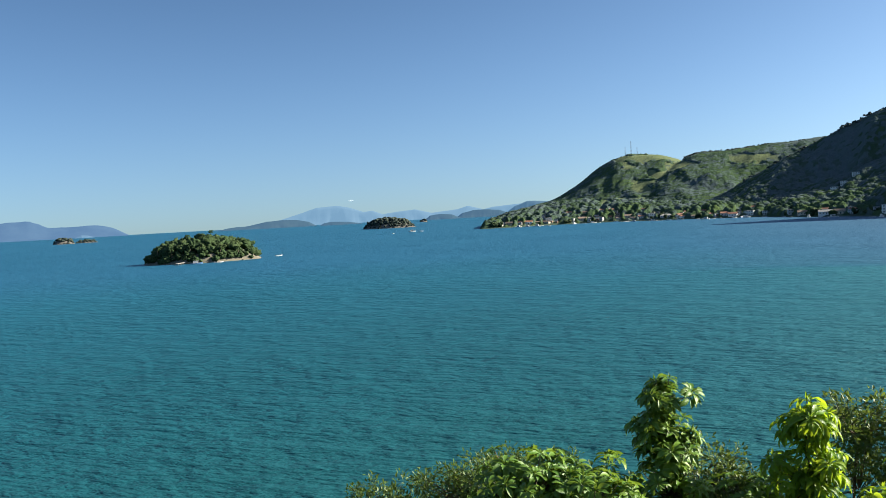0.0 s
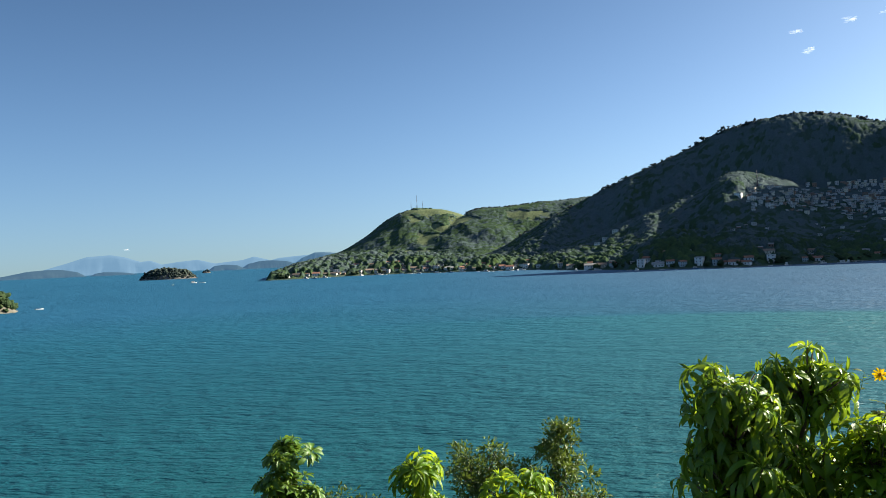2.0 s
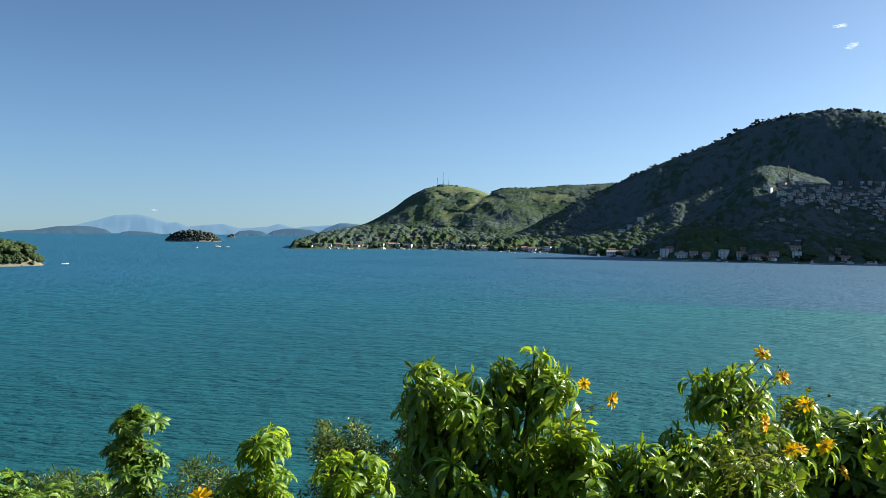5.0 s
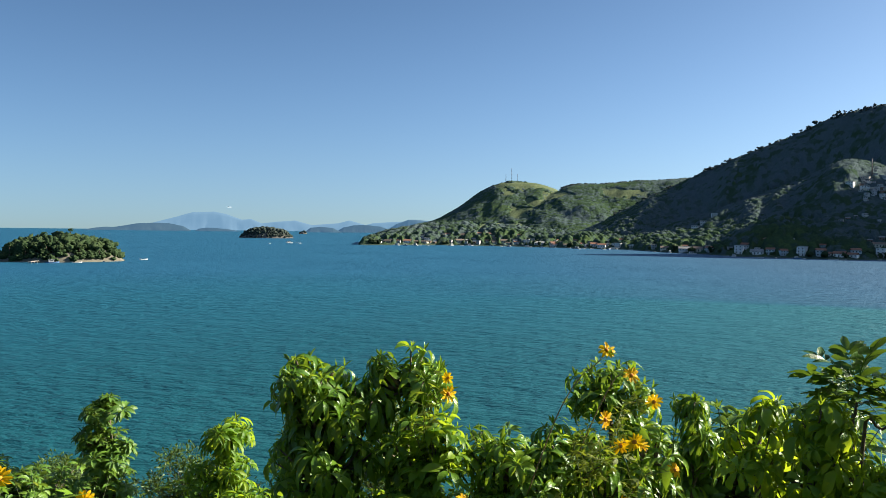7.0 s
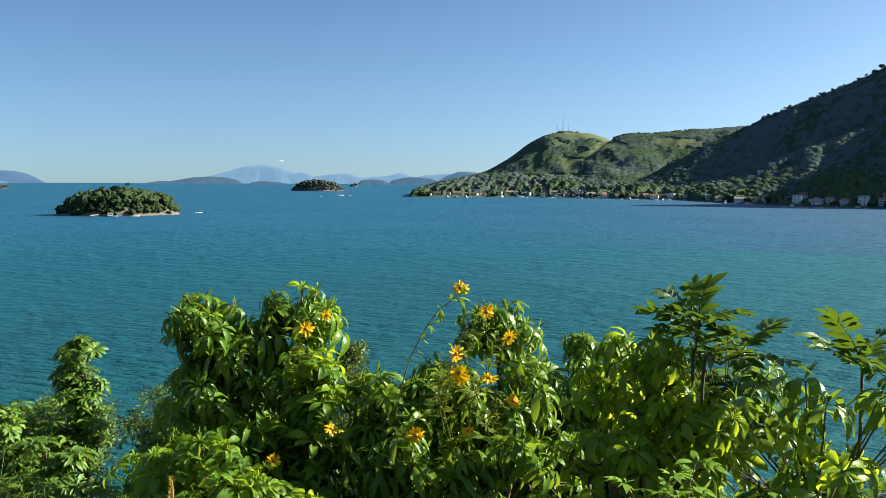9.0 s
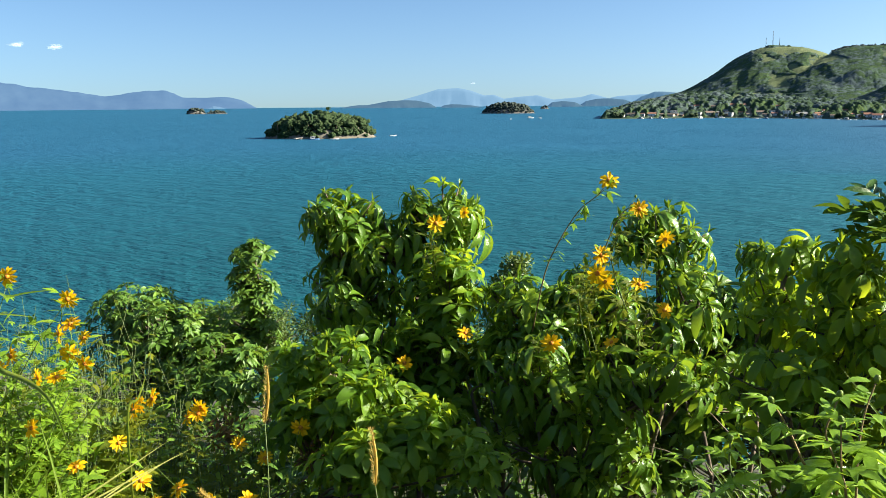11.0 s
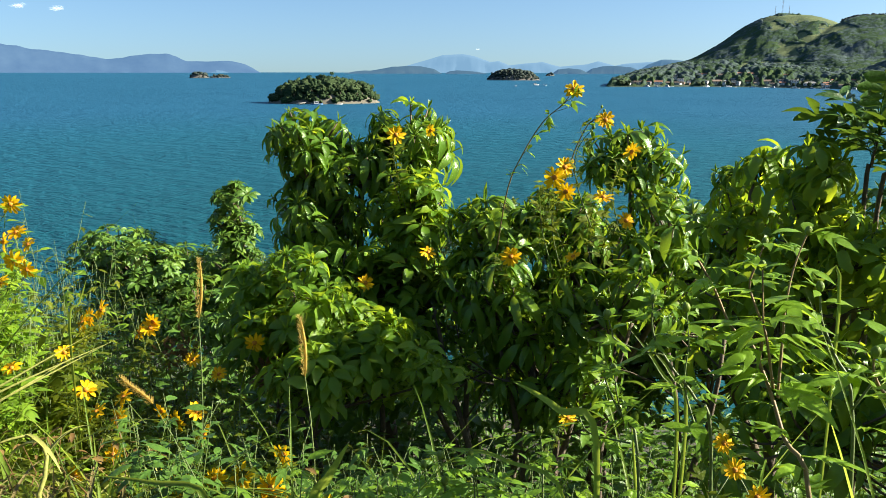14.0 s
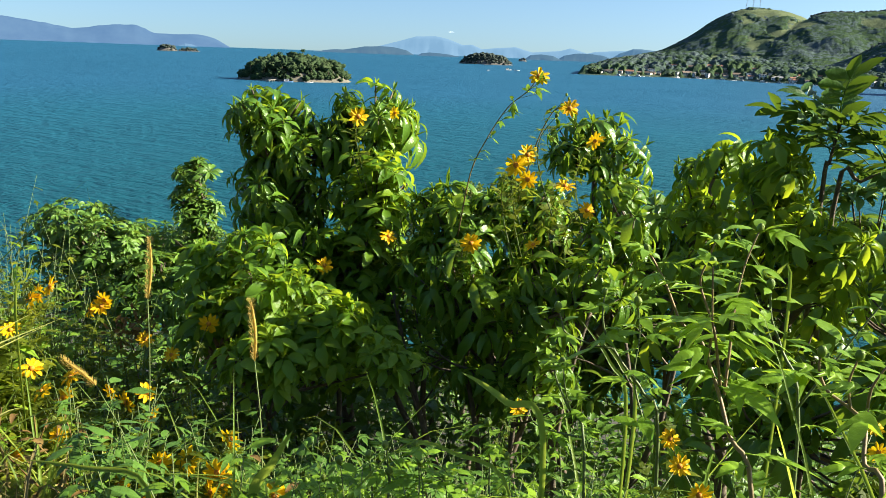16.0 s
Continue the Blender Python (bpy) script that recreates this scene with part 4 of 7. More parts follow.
# ---- land on the horizon ----
def far_land(name, bearings, rises, d, depth, mat, label, seed, rough=0.05):
    """A distant range or island, crest by bearing, with ribs running down its side."""
    az = np.linspace(bearings[0], bearings[-1], 160)
    el = np.interp(az, bearings, rises)
    g = Geo()
    rows = 9
    vs = []
    for a, e in zip(az, el):
        top = max(0.0, EYE + (d + depth * 0.5) * math.tan(radians(e)))
        for j in range(rows):
            u = j / (rows - 1)
            s = smooth01(np.array([1 - abs(2 * u - 1)]))[0]
            rib = noise.fractal(Vector((a * 1.1 + seed, u * 2.2, seed)), 1.0, 2.0, 4)
            z = top * (s * (1 + rough * rib) if j != rows // 2 else 1 + 0.25 * rough * rib) - (2 if j in (0, rows - 1) else 0)
            p = polar(a, d + depth * u + 25 * rib * (1 - s), z)
            vs.append(p)
    fs = []
    for i in range(len(az) - 1):
        for j in range(rows - 1):
            k = i * rows + j
            fs.append((k, k + rows, k + rows + 1, k + 1))
    g.add(vs, fs)
    return tagged(new(name, g.mesh(name, mat)), label, "far land", kind="structure")


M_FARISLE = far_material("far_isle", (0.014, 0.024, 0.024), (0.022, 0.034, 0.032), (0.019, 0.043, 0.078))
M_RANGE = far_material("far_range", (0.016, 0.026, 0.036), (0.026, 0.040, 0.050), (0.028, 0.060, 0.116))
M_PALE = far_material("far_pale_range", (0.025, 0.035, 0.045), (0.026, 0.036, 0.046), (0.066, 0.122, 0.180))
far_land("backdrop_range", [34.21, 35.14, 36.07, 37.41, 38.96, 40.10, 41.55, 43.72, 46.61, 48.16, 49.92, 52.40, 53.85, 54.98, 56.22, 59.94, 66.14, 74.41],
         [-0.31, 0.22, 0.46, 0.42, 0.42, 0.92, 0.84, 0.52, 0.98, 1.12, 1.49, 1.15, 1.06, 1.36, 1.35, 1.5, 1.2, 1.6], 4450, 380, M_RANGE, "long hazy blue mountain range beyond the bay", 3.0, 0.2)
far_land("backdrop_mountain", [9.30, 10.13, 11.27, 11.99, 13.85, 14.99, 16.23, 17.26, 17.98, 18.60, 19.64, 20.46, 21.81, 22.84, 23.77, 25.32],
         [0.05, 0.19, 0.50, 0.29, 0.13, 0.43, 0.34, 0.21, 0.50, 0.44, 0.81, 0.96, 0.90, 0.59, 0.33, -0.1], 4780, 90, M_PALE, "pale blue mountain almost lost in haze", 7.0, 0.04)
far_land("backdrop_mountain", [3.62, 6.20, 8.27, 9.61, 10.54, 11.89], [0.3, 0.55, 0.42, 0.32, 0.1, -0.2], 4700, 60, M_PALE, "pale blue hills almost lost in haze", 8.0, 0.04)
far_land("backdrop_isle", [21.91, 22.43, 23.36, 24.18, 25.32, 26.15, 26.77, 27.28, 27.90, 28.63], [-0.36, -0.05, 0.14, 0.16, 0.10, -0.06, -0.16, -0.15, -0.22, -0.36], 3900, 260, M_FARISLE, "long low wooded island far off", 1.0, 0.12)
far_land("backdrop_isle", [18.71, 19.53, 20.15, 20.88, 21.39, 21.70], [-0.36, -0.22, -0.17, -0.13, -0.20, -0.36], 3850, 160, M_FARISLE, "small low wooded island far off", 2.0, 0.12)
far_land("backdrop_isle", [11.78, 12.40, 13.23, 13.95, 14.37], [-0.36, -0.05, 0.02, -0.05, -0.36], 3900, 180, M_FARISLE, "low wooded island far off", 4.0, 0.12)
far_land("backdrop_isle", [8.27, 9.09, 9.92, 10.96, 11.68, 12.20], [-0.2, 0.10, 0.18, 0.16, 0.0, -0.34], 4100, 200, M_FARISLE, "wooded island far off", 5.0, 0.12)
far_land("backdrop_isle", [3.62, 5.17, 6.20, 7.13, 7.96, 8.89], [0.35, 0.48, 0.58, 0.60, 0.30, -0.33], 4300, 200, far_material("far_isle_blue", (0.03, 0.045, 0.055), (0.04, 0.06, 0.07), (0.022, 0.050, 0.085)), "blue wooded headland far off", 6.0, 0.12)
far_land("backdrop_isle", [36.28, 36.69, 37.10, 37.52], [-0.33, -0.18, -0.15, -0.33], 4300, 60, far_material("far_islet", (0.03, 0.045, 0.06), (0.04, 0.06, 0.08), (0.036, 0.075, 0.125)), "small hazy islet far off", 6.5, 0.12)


# ---- houses ----
def box(g, x0, y0, z0, x1, y1, z1, mat=0):
    g.add([(x0, y0, z0), (x1, y0, z0), (x1, y1, z0), (x0, y1, z0), (x0, y0, z1), (x1, y0, z1), (x1, y1, z1), (x0, y1, z1)],
          [(0, 3, 2, 1), (4, 5, 6, 7), (0, 1, 5, 4), (1, 2, 6, 5), (2, 3, 7, 6), (3, 0, 4, 7)], mat)


def house(seed, w, dpt, storeys, roof, wall, roof_mat, label):
    """A house that fronts -y: walls, roof, windows and a door, each a part."""
    random.seed(seed)
    h = 2.9 * storeys
    top = thing("house", (0, 0, 0), label, "house", "houses by the bay")
    g = Geo()
    box(g, -w / 2, -dpt / 2, -2.5, w / 2, dpt / 2, h)
    part("wall", g.mesh("wall", wall, False), top)
    g = Geo()
    o = 0.5
    if roof == "gable":
        r = 0.28 * dpt
        vs = [(-w / 2 - o, -dpt / 2 - o, h), (w / 2 + o, -dpt / 2 - o, h), (w / 2 + o, dpt / 2 + o, h), (-w / 2 - o, dpt / 2 + o, h), (-w / 2 - o, 0, h + r), (w / 2 + o, 0, h + r)]
        vs += [(x, y, z + 0.25) for x, y, z in vs]
        fs = [(6, 7, 11, 10), (8, 9, 10, 11), (0, 4, 5, 1), (2, 5, 4, 3), (0, 1, 7, 6), (2, 3, 9, 8), (0, 6, 10, 4), (4, 10, 9, 3), (1, 5, 11, 7), (5, 2, 8, 11)]
        g.add(vs, fs)
    else:
        box(g, -w / 2 - o, -dpt / 2 - o, h, w / 2 + o, dpt / 2 + o, h + 0.35)
    part("roof", g.mesh("roof", roof_mat, False), top)
    n = max(2, int(w / 3.0))
    for s in range(storeys):
        for k in range(n):
            x = -w / 2 + w * (k + 0.5) / n
            g = Geo()
            door = s == 0 and k == n // 2
            ww, z0, z1 = (1.0, 0.0, 2.1) if door else (1.3, 1.0, 2.2)
            box(g, x - ww / 2, -dpt / 2 - 0.06, s * 2.9 + z0, x + ww / 2, -dpt / 2 + 0.1, s * 2.9 + z1)
            part("door" if door else "window", g.mesh("opening", M_PANE, False), top)
    if storeys > 1:
        g = Geo()
        box(g, -w / 2, -dpt / 2 - 1.3, 2.75, w / 2, -dpt / 2, 2.95)
        box(g, -w / 2, -dpt / 2 - 1.3, 2.95, w / 2, -dpt / 2 - 1.15, 3.7)
        part("balcony", g.mesh("balcony", wall, False), top)
    return top


def facing(p):
    """Turn so that a front faces the lookout."""
    return math.degrees(math.atan2(p.y, p.x)) - 90


HOUSES = [
    house(1, 11, 8, 1, "gable", M_WALL[0], M_ROOF[0], "white one-storey house with a red tiled roof"),
    house(2, 9, 8, 2, "flat", M_WALL[0], M_ROOF[1], "white two-storey house with a flat roof"),
    house(3, 8, 7, 3, "flat", M_WALL[0], M_ROOF[1], "tall white three-storey house with balcony"),
    house(4, 13, 8, 1, "gable", M_WALL[1], M_ROOF[2], "cream bungalow with a weathered tiled roof"),
    house(5, 6, 5, 2, "flat", M_WALL[3], M_ROOF[1], "grey two-storey concrete house on the slope"),
    house(6, 6, 5, 1, "gable", M_WALL[2], M_ROOF[1], "small brick house with a cement roof"),
    house(7, 9, 7, 2, "gable", M_WALL[4], M_ROOF[0], "pale blue two-storey house with a tiled roof"),
    house(8, 16, 8, 1, "gable", M_WALL[0], M_ROOF[1], "long white boathouse with a pale roof"),
]


def put_house(kind, az, d, turn=0.0, size=1.0, first=[0] * 8):
    z = float(land([az], [d])[0])
    p = polar(az, d, z + 0.2)
    m = pose(p.x, p.y, p.z, 0, 0, facing(p) + turn) @ Matrix.Scale(size, 4)
    if not first[kind]:
        first[kind] = 1
        HOUSES[kind].matrix_basis = m
        return HOUSES[kind]
    return copy_thing(HOUSES[kind], m)


HOUSE_SPOTS = []


def village():
    rng = np.random.RandomState(21)
    taken = HOUSE_SPOTS

    def free(az, d, gap):
        p = polar(az, d)
        if any((p - q).length < gap for q in taken):
            return False
        taken.append(p)
        return True
    # the houses that stand out along the water
    for kind, az, off in ((1, -7.5, 14), (0, -6.4, 9), (0, -5.9, 20), (2, -19.2, 14), (1, -19.3, 34), (2, -15.4, 18), (7, -16.4, 14), (1, -15.7, 40), (2, -23.7, 16), (7, -12.0, 9),
                          (3, -12.8, 20), (4, -9.9, 15), (7, -30.8, 40), (7, -29.2, 58), (3, 0.4, 30), (1, -1.2, 22), (7, -2.1, 15), (3, 3.5, 22), (1, 5.8, 30), (0, 7.2, 16), (5, 2.5, 40),
                          (6, -20.3, 12), (0, -21.4, 12), (6, -22.3, 20)):
        d = float(np.interp(az, *SHORE)) + off
        if free(az, d, 7):
            put_house(kind, az, d, rng.uniform(-20, 20))
    n = 0
    while n < 58:
        az = rng.uniform(-32, 8.8)
        d = float(np.interp(az, *SHORE)) + rng.choice([6, 10, 18, 30, 48, 70]) + rng.uniform(0, 8)
        if free(az, d, 12):
            put_house(int(rng.choice([0, 1, 3, 4, 5, 6])), az, d, rng.uniform(-35, 35), rng.uniform(0.6, 0.95))
            n += 1
    # the houses among the gardens of the low headland
    n = 0
    while n < 58:
        az = rng.uniform(-7, 9.3)
        d = float(np.interp(az, *SHORE)) + rng.choice([8, 14, 26, 44, 66, 90]) + rng.uniform(0, 8)
        if free(az, d, 9):
            put_house(int(rng.choice([0, 1, 3, 4, 5])), az, d, rng.uniform(-35, 35), rng.uniform(0.5, 0.85))
            n += 1
    # the houses crowded on the slope: bearings, rise above eye level, how many
    for a0, a1, e0, e1, many in ((-24.4, -22.4, 2.0, 3.4, 22), (-30.2, -24.8, 1.7, 3.2, 68), (-32.0, -28.2, 1.0, 2.2, 22), (-23.6, -21.4, 0.6, 1.1, 6), (-33.5, -26.4, 0.0, 0.9, 12)):
        n = tries = 0
        while n < many and tries < 900:
            tries += 1
            az = rng.uniform(a0, a1)
            d = up_slope(az, rng.uniform(e0, e1))
            if d and free(az, d, 6.5):
                put_house(int(rng.choice([4, 4, 4, 5])), az, d, rng.uniform(-40, 40), rng.uniform(0.55, 0.9))
                n += 1
    for az, d in ((-13.1, 1210), (-13.8, 1220), (-12.6, 1200), (-17.2, 1120), (-26.6, 1075), (-27.7, 1060), (-21.9, 1160), (-22.7, 1150), (-23.8, 1140), (-30.5, 1040), (-31.3, 1050)):
        if free(az, d, 6):
            put_house(1, az, d, rng.uniform(-25, 25))


village()


def crowded_slope():
    """The farther small houses packed on the slope: plain walls, flat or pitched roofs, dark window strips."""
    rng = np.random.RandomState(71)
    g = Geo()
    for a0, a1, e0, e1, many in ((-24.8, -22.6, 1.9, 3.5, 36), (-30.6, -24.8, 1.6, 3.4, 130), (-32.5, -28.0, 0.9, 2.2, 40)):
        for k in range(many):
            az = rng.uniform(a0, a1)
            d = up_slope(az, round(rng.uniform(e0, e1) / 0.22) * 0.22 + rng.uniform(-0.04, 0.04))
            if not d:
                continue
            z = float(land([az], [d])[0])
            p = polar(az, d, z)
            m = pose(p.x, p.y, p.z, 0, 0, facing(p) + rng.uniform(-35, 35))
            w, t, h = rng.uniform(3.5, 6.5), rng.uniform(3.5, 5), rng.choice((3.4, 4.6, 5.8))
            q = Geo()
            box(q, -w / 2, -t / 2, -3, w / 2, t / 2, h, int(rng.choice((0, 0, 1, 2))))
            box(q, -w / 2 - 0.3, -t / 2 - 0.3, h, w / 2 + 0.3, t / 2 + 0.3, h + 0.3, int(rng.choice((3, 3, 4))))
            for s in range(int(h / 2.6)):
                for x in (-0.27 * w, 0.25 * w):
                    box(q, x - 0.45, -t / 2 - 0.05, s * 2.6 + 1.0, x + 0.45, -t / 2 + 0.1, s * 2.6 + 1.9, 5)
            base = len(g.v)
            g.v.extend([tuple(m @ Vector(v)) for v in q.v])
            g.f.extend([tuple(i + base for i in f) for f in q.f])
            g.m.extend(q.m)
    return tagged(new("hillside_houses", g.mesh("hillside_houses", [M_WALL[3], M_WALL[1], M_WALL[2], M_ROOF[1], M_ROOF[0], M_PANE], False)), "small grey and brick houses packed on the wooded slope", "houses", kind="stuff")


crowded_slope()
HX, HY = np.array([p.x for p in HOUSE_SPOTS]), np.array([p.y for p in HOUSE_SPOTS])
HD = np.hypot(HX, HY)
build_canopy()
shore_trees()


# ---- boats, piers, masts ----
def boat(length, cabin, hull_mat, label):
    top = thing("boat", (0, 0, 0), label, "boat", "moored boats")
    g = Geo()
    prof = [(-0.5, 0.26, 0.5), (-0.25, 0.34, 0.42), (0.1, 0.33, 0.46), (0.35, 0.2, 0.6), (0.5, 0.02, 0.8)]
    b = length * 0.42
    vs = []
    for u, w, h in prof:
        x = u * length
        vs += [(x, 0, -0.3), (x, -w * b, -0.1), (x, -w * b * 1.15, h * length * 0.16), (x, w * b * 1.15, h * length * 0.16), (x, w * b, -0.1)]
    fs = []
    for i in range(len(prof) - 1):
        for k in range(5):
            fs.append((i * 5 + k, (i + 1) * 5 + k, (i + 1) * 5 + (k + 1) % 5, i * 5 + (k + 1) % 5))
    fs += [(0, 1, 2, 3, 4), (24, 23, 22, 21, 20)]
    g.add(vs, fs)
    part("hull", g.mesh("hull", hull_mat, False), top)
    if cabin:
        g = Geo()
        box(g, -0.28 * length, -0.2 * b, 0.06 * length, 0.12 * length, 0.2 * b, 0.24 * length)
        box(g, -0.30 * length, -0.23 * b, 0.24 * length, 0.16 * length, 0.23 * b, 0.26 * length)
        c = part("cabin", g.mesh("cabin", M_HULL, False), top)
        g = Geo()
        box(g, -0.2 * length, -0.21 * b, 0.14 * length, 0.06 * length, 0.21 * b, 0.20 * length)
        part("window", g.mesh("window", M_PANE, False), c)
    return top


BOATS = [boat(11, True, M_HULL, "white motor boat with a small cabin on the water"), boat(6, False, M_HULL, "small open white boat on the water"), boat(8, True, M_BOATBLUE, "blue fishing boat with a white cabin")]
first_boat = [0, 0, 0]
berth = np.random.RandomState(61)
BERTHS = tuple((int(berth.choice((0, 1, 1, 1, 2))), a, float(np.interp(a, *SHORE)) - berth.uniform(7, 30), berth.uniform(0, 180)) for a in np.concatenate([berth.uniform(-7, 8.5, 26), berth.uniform(-31, -9, 14)]))
for k, (kind, az, d, turn) in enumerate(((0, -1.29, 1160, 10), (0, -4.65, 1115, 160), (1, -5.17, 1114, 40), (1, 0.62, 1201, 20), (0, -3.00, 1154, 0), (1, 2.69, 1220, 170), (2, 1.24, 1210, 15),
                                         (1, 6.30, 1213, 30), (0, -12.40, 949, 20), (1, -14.57, 897, 0), (0, -15.09, 884, 75), (1, -16.74, 871, 10), (1, -24.70, 877, 0), (1, -28.52, 918, 20),
                                         (1, 16.74, 1195, 60), (0, 15.40, 1260, 20), (1, 14.88, 1270, 0), (1, 14.68, 1250, 50), (1, 24.91, 620, 30), (2, 30.38, 571, 5),
                                         (1, 28.94, 573, 10), (0, 54.78, 3100, 40), (1, -8.37, 1100, 20), (1, -9.51, 1065, 50), (0, -7.23, 1115, 15)) + BERTHS):
    p = polar(az, min(d, float(np.interp(az, *SHORE)) - 7))
    m = pose(p.x, p.y, 0.1, 0, 0, az + turn)
    if first_boat[kind]:
        copy_thing(BOATS[kind], m)
    else:
        first_boat[kind] = 1
        BOATS[kind].matrix_basis = m


def pier(az, d, length, turn, label):
    p = polar(az, d)
    top = thing("pier", p, label, "pier", "piers")
    top.rotation_euler = (0, 0, radians(az + turn))
    g = Geo()
    box(g, -length / 2, -1.2, 1.0, length / 2, 1.2, 1.25)
    part("deck", g.mesh("deck", M_PIER, False), top)
    g = Geo()
    box(g, -0.15, -0.15, -2.5, 0.15, 0.15, 1.0)
    post = g.mesh("post", M_PIER, False)
    for k in range(int(length / 5) + 1):
        for s in (-0.9, 0.9):
            part("post", post, top, m=pose(-length / 2 + 0.3 + 5 * k, s, 0))


pier(-29.3, 938, 70, 2, "long low pier of weathered planks")
pier(-26.3, 900, 22, 80, "short pier of weathered planks")
pier(31.4, 575, 16, 70, "short landing of weathered planks")


def radio_mast(az, d, height, base, label):
    """A lattice mast of four legs and braces, with dishes near its head."""
    z = float(land([az], [d])[0])
    top = thing("radio_mast", polar(az, d, z - 0.5), label, "mast", "masts on the hill")
    legs = []
    for sx, sy in ((-1, -1), (1, -1), (1, 1), (-1, 1)):
        g = Geo()
        tube(g, [(sx * base, sy * base, 0), (sx * base * 0.3, sy * base * 0.3, height)], [0.26, 0.2], 4)
        part("leg", g.mesh("leg", M_MAST), top)
    n = int(height / 3)
    for k in range(n):
        g = Geo()
        z0, z1 = height * k / n, height * (k + 1) / n
        a, b = base * (1 - 0.7 * k / n), base * (1 - 0.7 * (k + 1) / n)
        for (x0, y0), (x1, y1) in (((-1, -1), (1, -1)), ((1, -1), (1, 1)), ((1, 1), (-1, 1)), ((-1, 1), (-1, -1))):
            tube(g, [(x0 * a, y0 * a, z0), (x1 * b, y1 * b, z1)], [0.1, 0.1], 3)
        part("brace", g.mesh("brace", M_MAST), top)
    for k in range(3):
        g = Geo()
        box(g, -base * 0.6, -base * 0.5, height * (0.72 + 0.08 * k), base * 0.6, base * 0.2, height * (0.75 + 0.08 * k))
        part("antenna", g.mesh("antenna", M_HULL, False), top)


radio_mast(0.30, 2195, 23, 0.9, "short lattice radio mast on the hilltop")
radio_mast(-0.10, 2200, 37, 1.3, "tall lattice radio mast on the hilltop")
radio_mast(-0.50, 2205, 22, 0.6, "thin lattice radio mast on the hilltop")
radio_mast(-23.1, 1200, 26, 0.6, "thin lattice mast among the trees on the slope")


# ---- clouds ----
def cloud_material(thick):
    """Thin vapour; thick is how much of it hides the sky."""
    m, t, out = nodes_of("cloud")
    d = node(t, "ShaderNodeBsdfDiffuse")
    d.inputs[0].default_value = (0.85, 0.86, 0.88, 1)
    tr = node(t, "ShaderNodeBsdfTransparent")
    mx = node(t, "ShaderNodeMixShader")
    t.links.new(ramp(t, noise_tex(t, 0.05, 6.0, 0.7), [(0.35, (0.25 * thick, 0.25 * thick, 0.25 * thick)), (0.7, (thick, thick, thick))]), mx.inputs[0])
    t.links.new(tr.outputs[0], mx.inputs[1])
    tl = node(t, "ShaderNodeBsdfTranslucent")
    tl.inputs[0].default_value = (0.9, 0.9, 0.92, 1)
    body = node(t, "ShaderNodeAddShader")
    t.links.new(d.outputs[0], body.inputs[0])
    t.links.new(tl.outputs[0], body.inputs[1])
    t.links.new(body.outputs[0], mx.inputs[2])
    t.links.new(mx.outputs[0], out.inputs[0])
    return m


M_CLOUD = cloud_material(0.10)


def cloud(az, el, width, height, seed):
    """A wisp of vapour: a dozen ragged thin puffs."""
    d = 4600
    p = polar(az, d, EYE + d * math.tan(radians(el)))
    rng = np.random.RandomState(seed)
    forms, f = crown_shapes(3, 6, seed, 0.9)
    t = Vector((-math.cos(radians(az)), -math.sin(radians(az)), 0))
    away = Vector((-math.sin(radians(az)), math.cos(radians(az)), 0))
    g = Geo()
    for k in range(13):
        u = float(np.clip(rng.normal(0, 0.45), -1, 1))
        r = height * (1 - 0.6 * abs(u)) * rng.uniform(0.22, 0.6)
        c = t * u * width + Vector((0, 0, rng.normal(0, 0.22) * height)) + away * 6.0 * k
        q = forms[k % 6]
        near = [tuple(h) for h in f.tolist() if sum(q[i][1] for i in h) < 0.0]
        g.add([c + t * (x * r * 1.9) + away * (y * r) + Vector((0, 0, z * r * 0.75)) for x, y, z in q], near)
    ob = new("cloud", g.mesh("cloud", M_CLOUD))
    ob.location = p
    return tagged(ob, "small thin white wisp of cloud", "cloud", "clouds")


for k, (az, el, w, h) in enumerate(((-26.0, 13.3, 30, 12), (-26.7, 12.1, 30, 13), (-29.1, 13.6, 48, 13), (-31.4, 13.8, 80, 16), (55.9, 4.1, 130, 22), (48.6, 3.7, 34, 15), (46.4, 3.6, 36, 15), (19.45, 1.28, 15, 6))):
    cloud(az, el, w, h * 1.4, 40 + k)


# ---- plants on the hillside ----
def P(x, y, z):
    """A place near the lookout, with its height counted from eye level."""
    return Vector((x, y, EYE + z))


def root_of(x, y):
    return Vector((x, y, slope_z(x, y) - 0.05))


def turn_to(way, spin):
    """A turn that brings +z onto way."""
    return (Vector(way).to_track_quat("Z", "Y").to_matrix().to_4x4()) @ Matrix.Rotation(spin, 4, "Z")


